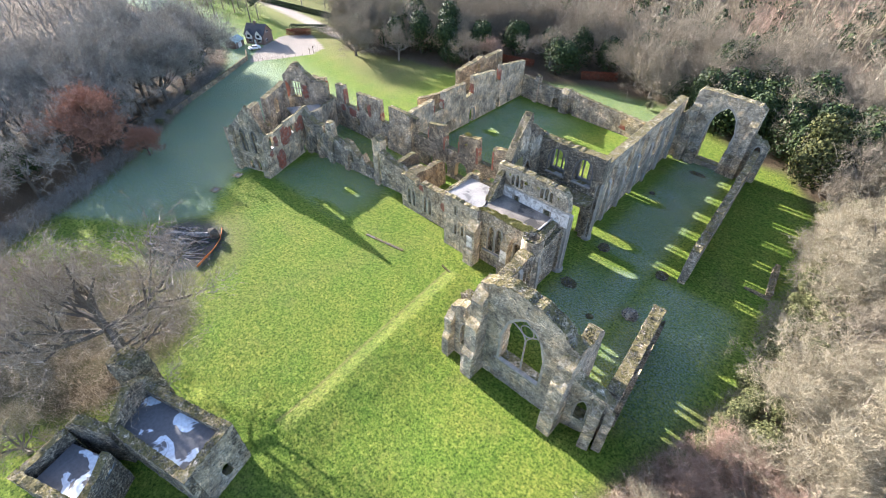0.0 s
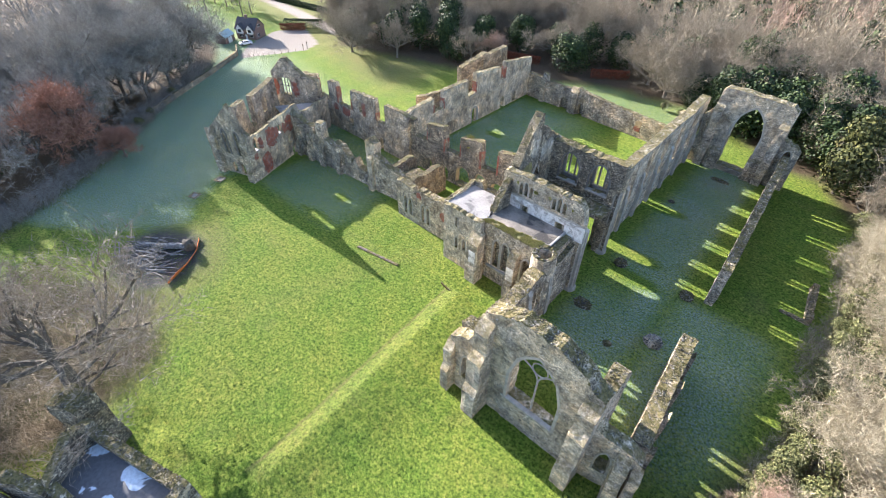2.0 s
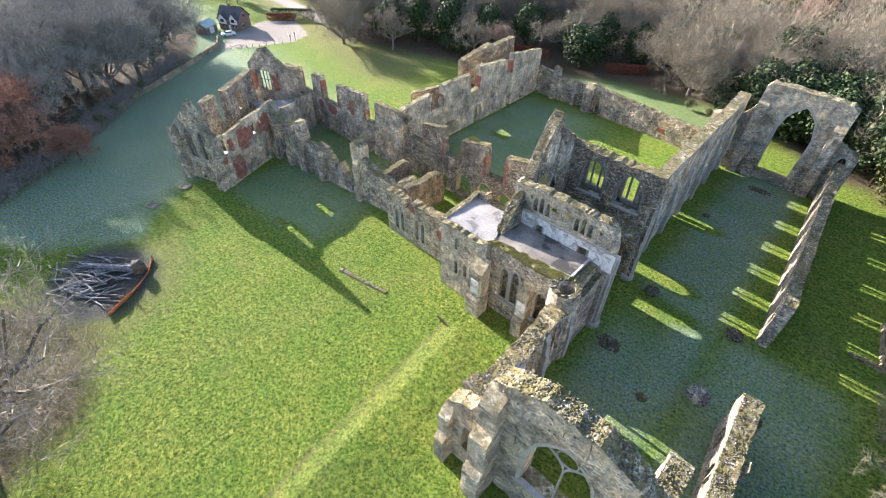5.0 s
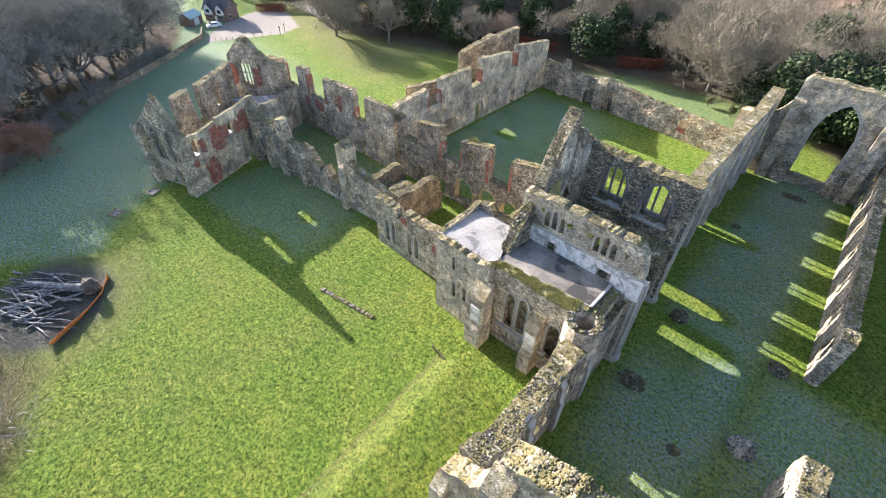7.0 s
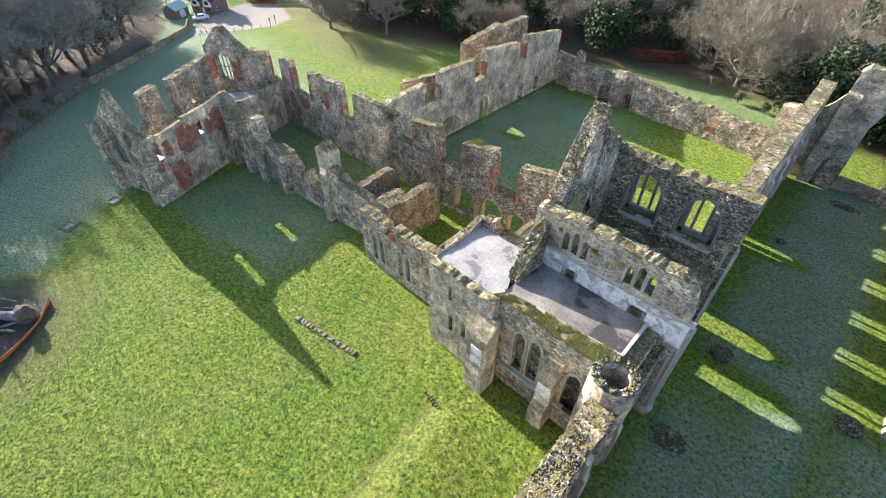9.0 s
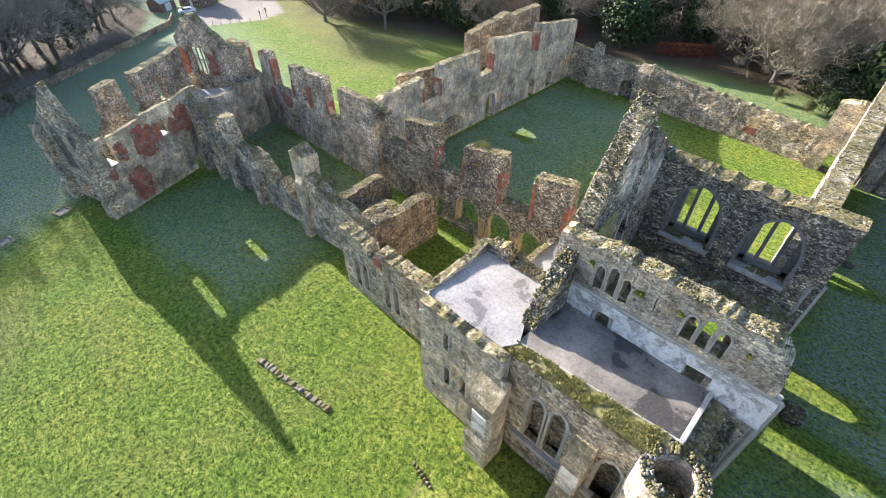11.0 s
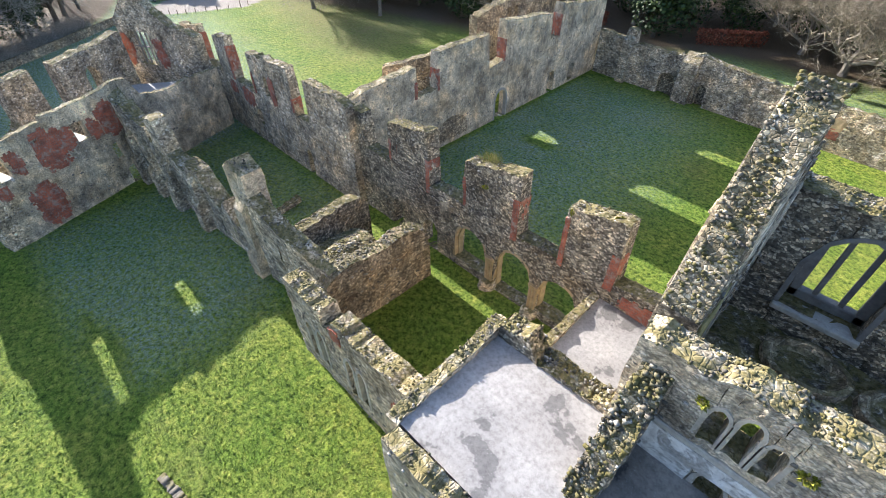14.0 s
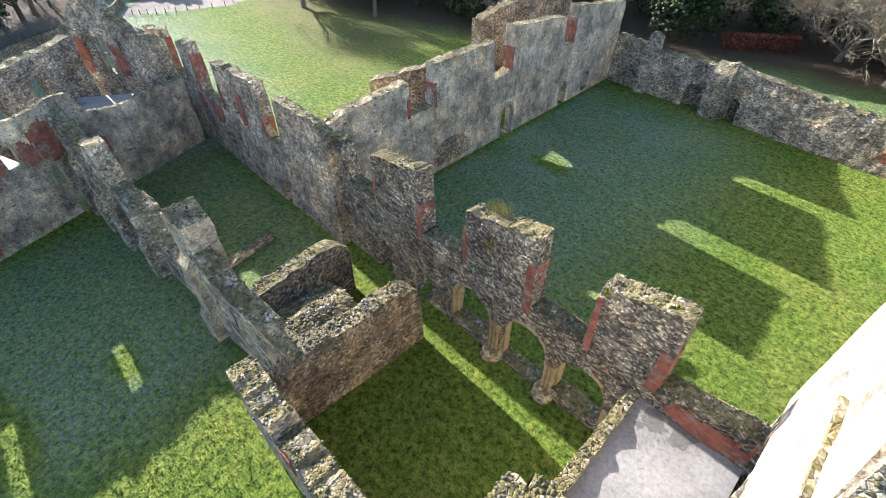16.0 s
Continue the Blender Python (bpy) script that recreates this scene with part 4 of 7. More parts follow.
    # backs of two vault pockets, like shallow bowls
    for cx, cy in ((10.7, 14.6), (14.3, 14.4)):
        bm = bmesh.new()
        rings = []
        for r, z in ((1.75, 8.5), (1.7, 8.95), (1.45, 9.0), (1.3, 8.75), (.9, 8.45), (.4, 8.3)):
            rings.append([bm.verts.new(shake((cx + r * math.cos(k * math.pi / 10), cy + .8 * r * math.sin(k * math.pi / 10), z), .05)) for k in range(20)])
        for p, q in zip(rings, rings[1:]):
            for k in range(20):
                bm.faces.new((p[k], p[(k + 1) % 20], q[(k + 1) % 20], q[k]))
        bm.faces.new(rings[-1])
        part("vault_pocket", bm, M_LIMED2, o, "bowl-shaped back of a vault pocket")
    # crossing piers
    for (x, y, hgt) in ((18.3, 6.8, 10.6), (17.7, 16.9, 10.8)):
        bm = bmesh.new()
        for k in range(8):
            an = k * math.pi / 4
            tube(bm, [(x + 0.58 * math.cos(an), y + 0.58 * math.sin(an), z) for z in (-0.3, hgt * 0.5, hgt)], [0.17, 0.16, 0.16], 8)
        tube(bm, [(x, y, -0.3), (x, y, hgt * .5), (x, y, hgt), (x, y, hgt + .3)], [0.6, 0.58, 0.58, .3], 10)
        tube(bm, [(x, y, -0.3), (x, y, 0.5), (x, y, 0.7)], [0.95, 0.92, 0.8], 10)
        o = part("crossing_pier", bm, M_DRESSED, None)
        tagged(o, "clustered crossing pier of pale dressed stone", "pier", kind="structure")


transept()


def sacristy_block():
    """Two-storey block with flat roofs between church and chapter house."""
    a, b = (0.8, -0.5), (7.4, -0.5)
    tw = [Hole(2.45, 0.5, 3.2, 4.9, 0.28), Hole(3.85, 0.5, 3.5, 5.1, 0.28)]
    slit = Hole(2.35, 0.42, 7.0, 8.7)
    w = wall("wall_sacristy_east", "sheer grey rubble wall with a slit and paired lancets", a, b, 0.8, [(0, 9.9), (2, 10.0), (4.6, 9.85), (6.6, 9.9)], tw + [slit], M_COURSED, caps=9, single=90)
    for h in tw:
        surround(w, a, b, h, 0.16, 0.3, M_DRESSED)
    surround(w, a, b, slit, 0.1, 0.3, M_DRESSED)
    a2, b2 = (7.4, 0.4), (15.4, 0.4)
    wins = [Hole(2.2, 1.0, 3.0, 6.8, 0.8), Hole(3.6, 1.0, 3.0, 7.0, 0.8), Hole(7.0, 1.2, 2.2, 6.2, 0.9)]
    w2 = wall("wall_chapel_east", "chapel wall with tall paired lancets under a grassy ledge", a2, b2, 0.45, [(0, 9.7), (4, 9.65), (8, 9.6)], wins, M_RUBBLE, caps=5, single=40)
    for h in wins:
        surround(w2, a2, b2, h, 0.24, 0.45, M_DRESSED)
    # windowless wall standing close behind the lancets, without stones or ragged head
    wall("wall_chapel_inner", "plain dark flint wall close behind the chapel wall", (7.4, 1.0), (15.4, 1.7), 0.3, [(0, 9.1), (8, 9.1)], (), M_FLINT, caps=0, facing=0, jag=0)
    buttress(a, b, 6.3, 1.9, 1.7, [(0, 1.5), (2.8, 1.2), (7.6, 0)], M_COURSED)
    buttress(a2, b2, 5.4, 1.3, 1.6, [(0, 1.5), (2.8, 1.1), (7.2, 0)], M_COURSED)
    bm = bmesh.new()
    box(bm, 8.2, 0.02, 2.6, 14.2, 0.5, 2.85, 0.06)
    o = part("plinth_course", bm, M_DRESSED, w2, "projecting stone course")
    # dark inside walls that carry the roofs
    wall("wall_sacristy_south", "rubble side wall of the sacristy block", (0.8, 0.3), (0.8, 6.6), 0.6, [(0, 9.9), (3, 10.0), (6.1, 10.4)], (), M_COURSED, caps=12, single=60, cap_size=(.07, .2))
    wall("wall_sacristy_west", "rubble cross wall of the sacristy block", (0.8, 6.0), (6.4, 6.0), 1.0, [(0, 10.5), (1.4, 10.7), (2.0, 9.9), (4.4, 9.95), (5.6, 10.5)], (), M_FLINT, caps=12, cap_size=(.09, .26), rough=0.1)
    wall("wall_roof_stub", "jagged rubble stub standing between two flat roofs", (7.3, 2.6), (7.3, 6.0), 1.0, [(0, 9.9), (0.6, 10.6), (1.7, 12.2), (2.6, 13.2), (3.4, 13.8)], (), M_FLINT, base=8.8, caps=14, cap_size=(.12, .3), rough=0.12, jag=.3)
    wall("wall_chapel_north", "stone side wall of the chapels beside the turret", (17.3, 2.2), (17.3, 6.0), 0.9, [(0, 9.2), (3.8, 9.3)], [Hole(2.2, 1.8, 0, 4, 1.4)], M_RUBBLE)

    def roof(name, pts, z, mat, label):
        bm = bmesh.new()
        lo = [bm.verts.new((x, y, z - 0.3)) for x, y in pts]
        hi = [bm.verts.new((x, y, z + 0.02 * math.sin(x))) for x, y in pts]
        bm.faces.new(hi)
        bm.faces.new(lo[::-1])
        for i in range(len(pts)):
            j = (i + 1) % len(pts)
            bm.faces.new((lo[i], lo[j], hi[j], hi[i]))
        bmesh.ops.recalc_face_normals(bm, faces=bm.faces)
        o = part(name, bm, mat, None)
        return tagged(o, label, "roof", kind="structure")
    roof("roof_pale", [(0.7, 0.4), (6.6, 0.4), (7.2, 1.3), (6.6, 2.6), (6.4, 6.1), (0.7, 6.1)], 9.75, M_SCREED, "flat pale screed roof with tide marks")
    r2 = roof("roof_dark", [(7.0, 1.5), (16.3, 2.3), (16.3, 5.95), (7.3, 5.95)], 9.6, M_ASPHALT_ROOF, "flat dark asphalt roof stained with damp")
    for (x0, y0, x1, y1), w_ in (((7.0, 1.42, 16.35, 2.22), .16), ((16.25, 2.3, 16.25, 5.9), .26)):
        bm = bmesh.new()
        L = math.hypot(x1 - x0, y1 - y0)
        box(bm, 0, -w_ / 2, 9.4, L, w_ / 2, 9.68, 0.03, wall_frame((x0, y0), (x1, y1), 0))
        part("roof_kerb", bm, M_EDGING, r2, "pale lead-covered kerb")
    roof("roof_far", [(1.2, 6.9), (5.85, 6.9), (5.85, 15.18), (1.2, 15.18)], 5.2, M_SCREED, "flat pale screed roof over the passage")
    wall("wall_passage_south", "rubble wall edging the passage roof", (1.3, 6.8), (1.3, 15.1), 0.55, [(0, 6.4), (0.8, 5.8), (3, 5.5), (8.3, 5.4)], (), M_RUBBLE, caps=12, cap_size=(.07, .18), single=60)
    # grassy ledge
    V, Fs = [], []
    rnd = random.Random(4)
    for _ in range(7000):
        x = rnd.uniform(7.0, 15.6)
        y = rnd.uniform(0.45, 1.4 + 0.086 * (x - 7.0))
        if noise.noise(Vector((x, y, 3)) * 1.4) < -0.22:
            continue
        h, an = rnd.uniform(.05, .22), rnd.random() * 6.3
        dx, dy = 0.03 * math.cos(an), 0.03 * math.sin(an)
        k = len(V)
        z = 9.74 + .1 * noise.noise(Vector((x, y, 0)) * 1.8)
        V += [(x - dx, y - dy, z), (x + dx, y + dy, z), (x + rnd.uniform(-.12, .12), y + rnd.uniform(-.12, .12), z + h)]
        Fs.append((k, k + 1, k + 2))
    o = mesh_ob("ledge_grass", V, Fs, M_TUFT)
    tagged(o, "yellow-green grass and moss growing along the wall ledge", "grass", kind="stuff")
    bm = bmesh.new()
    vs = [bm.verts.new(p) for p in ((7.1, .5, 9.2), (15.8, .5, 9.2), (15.8, 2.1, 9.2), (7.1, 1.36, 9.2), (7.1, .5, 9.72), (15.8, .5, 9.72), (15.8, 2.1, 9.72), (7.1, 1.36, 9.72))]
    for f in ((0, 3, 2, 1), (4, 5, 6, 7), (0, 1, 5, 4), (1, 2, 6, 5), (2, 3, 7, 6), (3, 0, 4, 7)):
        bm.faces.new([vs[i] for i in f])
    bmesh.ops.subdivide_edges(bm, edges=bm.edges, cuts=12, use_grid_fill=True)
    for v in bm.verts:
        v.co = shake(v.co, 0.07)
    o = part("wall_ledge", bm, M_MOSSY, None)
    tagged(o, "broad rubble ledge grown over with moss", "ledge", kind="structure")
    # pale slabs facing the two buttresses
    for x, y, z0, z1 in ((7.1, -1.78, 3.4, 5.6), (12.8, -0.76, 3.0, 5.4)):
        bm = bmesh.new()
        box(bm, x - .55, y, z0, x + .55, y + .3, z1, .03)
        bmesh.ops.subdivide_edges(bm, edges=bm.edges, cuts=4, use_grid_fill=True)
        for v in bm.verts:
            v.co = shake(v.co, .03)
        part("facing_slab", bm, M_RENDER, w, "pale weathered facing slab")
    # stair turret, open at the top
    bm = bmesh.new()
    n = 12
    rings = []
    for z, r in ((-0.3, 1.75), (2, 1.7), (5, 1.65), (8.6, 1.6), (9.7, 1.55)):
        rings.append([bm.verts.new(shake((16.7 + r * math.cos(2 * math.pi * k / n), 0.5 + r * math.sin(2 * math.pi * k / n), z + (0.5 * noise.noise(Vector((k * .9, 2, 1))) if z > 9.5 else 0)), 0.06)) for k in range(n)])
    for z, r in ((9.6, 1.0), (4.5, 0.95)):
        rings.append([bm.verts.new((16.7 + r * math.cos(2 * math.pi * k / n), 0.5 + r * math.sin(2 * math.pi * k / n), z)) for k in range(n)])
    for p, q in zip(rings, rings[1:]):
        for k in range(n):
            bm.faces.new((p[k], p[(k + 1) % n], q[(k + 1) % n], q[k]))
    bm.faces.new(rings[-1])
    t = part("stair_turret", bm, M_COURSED, None)
    tagged(t, "broken round stair turret open at the top", "turret", kind="structure")
    rnd = random.Random(8)
    sp = []
    for _ in range(360):
        an, r = rnd.random() * 6.3, rnd.uniform(1.0, 1.55)
        s = rnd.uniform(.08, .22)
        sp.append(((16.7 + r * math.cos(an), 0.5 + r * math.sin(an), 9.75 + 0.5 * noise.noise(Vector((an * 1.9, 2, 1)))), s, s, s * .7, an))
    lump_cloud("capping_stones", sp, M_LUMPS, t)


M_TUFT = island("yellowed_grass", [(0.0, (0.13, 0.15, 0.03)), (0.5, (0.29, 0.27, 0.08)), (1.0, (0.46, 0.4, 0.18))])
sacristy_block()


def chapter_house():
    a, b = (-12.0, 2.2), (0.8, 2.2)
    wins = [Hole(c + k, 0.62, 1.3, 4.0, 0.6) for c in (2.5, 6.4) for k in (-0.55, 0.55)]
    w = wall("wall_chapter_east", "chapter house wall with two paired lancet windows, mossy on top", a, b, 1.25,
             [(0, 6.9), (3.6, 6.8), (3.7, 5.7), (4.4, 5.9), (4.9, 6.9), (8, 6.9), (11, 7.0), (12.8, 7.1)], wins, M_RUBBLE, caps=10, single=160)
    for h in wins:
        surround(w, a, b, h, 0.22, 0.5, M_DRESSED, -0.06)
    for s, z in ((10.2, 4.5), (11.2, 1.9)):
        brick_patch(w, a, b, s, z, 1.3, 1.6, None if z > 3 else M_WARM, "ragged patch of old red brick" if z > 3 else "ochre stone jamb")
    brick_patch(w, a, b, 5.0, 6.0, 1.0, 1.0)
    wall("wall_chapter_south", "broad rubble wall with a whitened head", (-11.4, 3.4), (-11.0, 12.9), 1.1, [(0, 4.3), (1.0, 4.7), (2.4, 5.5), (5, 5.2), (7.2, 5.4), (8.6, 5.2), (9.2, 4.6), (9.5, 3.0)], (), M_LIMED2, caps=12, single=200, cap_size=(.09, .24))
    # parlour, with the springing of its vault
    wall("wall_parlour_east", "sloping rubble wall head from the tall pier to the chapter house", (-19.6, 4.0), (-11.6, 4.9), 1.2, [(0, 7.6), (1.2, 6.9), (3.5, 6.0), (6, 5.4), (8.0, 5.2)], (), M_RUBBLE, caps=10, single=80)
    wall("wall_parlour_south", "rubble wall with a ragged frost-white head", (-16.6, 5.6), (-17.6, 12.4), 1.0, [(0, 5.2), (2, 5.1), (4.6, 5.2), (6.0, 4.8), (6.9, 4.0)], (), M_FLINT, caps=11)
    bm = bmesh.new()
    bmesh.ops.create_grid(bm, x_segments=18, y_segments=14, size=1)
    for v in bm.verts:
        u, t = v.co.x, v.co.y
        v.co = Vector((-14.2 + 2.0 * u, 7.9 + 2.0 * t, 4.5 - 0.7 * u * u - 0.3 * max(0, t) + 0.15 * noise.noise(Vector((u * 4, t * 4, 0)))))
    ext = bmesh.ops.extrude_face_region(bm, geom=bm.faces[:])
    for v in [g for g in ext["geom"] if isinstance(g, bmesh.types.BMVert)]:
        v.co.z -= 0.5
    bmesh.ops.recalc_face_normals(bm, faces=bm.faces)
    o = part("vault_fragment", bm, M_RUBBLE, None)
    tagged(o, "humped back of a surviving rubble vault over the parlour", "vault", kind="structure")
    rnd = random.Random(3)
    sp = []
    for _ in range(700):
        u, t = rnd.uniform(-1, 1), rnd.uniform(-1, 1)
        s = rnd.uniform(.06, .18)
        sp.append(((-14.2 + 2.0 * u, 7.9 + 2.0 * t, 4.5 - 0.7 * u * u - 0.3 * max(0, t)), s * 1.3, s, s * .6, rnd.random() * 6))
    lump_cloud("capping_stones", sp, M_LUMPS, o)
    # cloister east wall: three arches below, blocks of the dormitory wall above
    a, b = (-22.0, 15.2), (6.0, 15.2)
    CE = 1.05
    ar = [Hole(12.9, 3.1, 0.8, 2.7, 1.55), Hole(16.9, 3.2, 0.2, 2.8, 1.65), Hole(20.6, 3.0, 0.8, 2.8, 1.5), Hole(8.6, 1.6, 0.0, 2.0, 0.8), Hole(4.6, 1.3, 0, 2.2, 0.6)]
    w = wall("wall_cloister_east", "cloister wall of flint with three arches and tall broken blocks above", a, b, CE,
             [(0, 9.4), (0.9, 9.2), (1.2, 6.4), (4.1, 6.3), (4.25, 9.7), (8.6, 10.5), (8.75, 6.2), (12.05, 6.3), (12.2, 9.8), (16.8, 10.7), (16.95, 6.2), (20.0, 6.2), (20.15, 10.3), (23.7, 10.8), (23.85, 6.6), (28, 7.2)], ar, M_FLINT, caps=12, single=260)
    for h in ar[:3]:
        surround(w, a, b, h, 0.2, 0.7, M_WARM, 0.0, "arch_moulding", "ochre moulded stone arch")
        surround(w, a, b, Hole(h.c, 2 * h.h - 0.22, h.z0, h.zs, h.rise - 0.11), 0.12, 0.5, M_WARM, 0.35, "arch_order", "inner moulded order of ochre stone")
    for s in (14.88, 18.82):
        bm = bmesh.new()
        m = wall_frame(a, b, 0)
        for dx in (-0.24, 0, 0.24):
            for dy in (-0.05, 0.5, 1.0):
                tube(bm, [m @ Vector((s + dx, dy, z)) for z in (0.0, 0.3, 0.5, 2.5, 2.75, 3.0)], [0.19, 0.19, 0.11, 0.11, 0.17, 0.19], 8)
        part("column_cluster", bm, M_WARM, w, "cluster of ochre stone shafts")
        bm = bmesh.new()
        tube(bm, [m @ Vector((s, -0.1, z)) for z in (-0.2, 0.4, 0.7)], [0.7, 0.66, 0.5], 9)
        for v in bm.verts:
            v.co = shake(v.co, 0.08)
        part("column_base", bm, M_RUBBLE, w, "worn round column base")
    for s, z0, z1, fr, sd in ((8.62, 5.4, 8.2, .3, 1), (16.82, 5.7, 8.9, .4, 1), (23.72, 6.1, 8.7, .5, 1), (27.9, 5.6, 7.1, .3, 1), (12.2, 6.3, 8.6, .16, -1), (20.14, 5.9, 9.6, .26, -1), (4.25, 6.6, 8.4, .16, -1)):
        jamb(w, a, b, s, z0, z1, CE, fr, sd)
    brick_patch(w, a, b, 26.2, 5.8, 3.8, 1.2)
    brick_patch(w, a, b, 10.4, 4.6, 1.4, 2.0, M_LIMED2, "patch of brown stone")
    # weed tuft on a block
    V, Fs = [], []
    rnd = random.Random(5)
    for _ in range(160):
        x, y = rnd.gauss(-8.2, .35), rnd.gauss(16.0, .2)
        k = len(V)
        V += [(x, y, 10.0), (x + .03, y + .02, 10.0), (x + rnd.gauss(0, .3), y + rnd.gauss(0, .3), 10.2 + rnd.uniform(.2, .8))]
        Fs.append((k, k + 1, k + 2))
    o = mesh_ob("dry_weed", V, Fs, M_TUFT)
    tagged(o, "tuft of dry straw-coloured weed on a wall top", "plant")


chapter_house()


def dormitory():
    a, b = (-55.0, 14.5), (-22.0, 14.5)
    holes = [Hole(19.4, 0.8, 6.3, 8.0, 0.3), Hole(25.2, 1.0, 0.0, 2.2, .6), Hole(16.0, 1.1, 2.2, 3.4, .5)]
    wall("wall_dormitory_west", "tall dormitory wall broken into separate blocks", a, b, 0.9,
         [(0, 9.3), (2.5, 9.4), (5.1, 10.0), (5.25, 6.2), (9.1, 6.0), (9.25, 9.9), (12.2, 10.3), (12.35, 6.0), (16.4, 5.8), (16.55, 9.9), (24.1, 10.4), (24.25, 5.9), (26.6, 6.0), (26.75, 10.0), (31, 10.1), (33, 9.7)], holes, M_RUBBLE, caps=8, single=60)
    # brick in the reveals
    par = bpy.data.objects["wall_dormitory_west"]
    for s, z0, z1, fr, sd in ((5.15, 6.0, 9.2, .4, 1), (12.25, 6.0, 9.4, .4, 1), (24.15, 6.2, 7.6, .2, 1), (16.5, 5.8, 8.0, .2, -1)):
        jamb(par, a, b, s, z0, z1, .9, fr, sd)
    for s, z, w_, h_ in ((20.4, 7.1, 1.0, 3.0), (3.6, 7.6, 1.4, 2.4), (14.6, 4.8, 2.6, 1.8), (11.2, 5.0, 1.4, 1.4)):
        brick_patch(par, a, b, s, z, w_, h_)
    # east wall with the tall pier
    a, b = (-42.2, 2.4), (-21.6, 4.2)
    wall("wall_dormitory_east", "ragged dormitory wall stepping down to broken piers", a, b, 1.3,
         [(0, 8.6), (1.0, 7.6), (2.4, 8.2), (3.6, 7.4), (6.4, 7.2), (6.6, 6.2), (7.4, 6.0), (7.6, 8.6), (9.2, 8.7), (9.4, 5.8), (11.8, 5.2), (12.2, 6.2), (14.0, 5.8), (15.2, 4.4), (16.6, 3.6), (17.4, 4.6), (18.2, 3.0), (20.7, 2.6)],
         [Hole(3.9, 0.6, 2.4, 4.0, .4), Hole(14.2, .8, 2.0, 4.0, .4)], M_RUBBLE, caps=9, single=80)
    for s in (1.8, 5.2, 8.6, 13.2):
        buttress(a, b, s, 1.1, 0.8, [(0, .8), (3.0, .45), (5.2, 0)], M_RUBBLE)
    p = wall("wall_pier", "tall isolated pier of pale stone", (-21.6, 4.0), (-19.5, 4.2), 1.6, [(0, 9.3), (0.9, 9.9), (2.1, 9.2)], (), M_LIMED, caps=10, single=40)
    buttress((-21.6, 4.0), (-19.5, 4.2), 1.05, 1.1, .8, [(0, .8), (2.4, .5), (6.8, 0)], M_LIMED, "sloping pale buttress on the pier")
    # low footings inside
    wall("wall_footing", "low mossy footing in the grass", (-27.2, 10.9), (-26.4, 6.9), 0.6, [(0, .5), (4.1, .35)], (), M_RUBBLE, caps=10, facing=0)


dormitory()


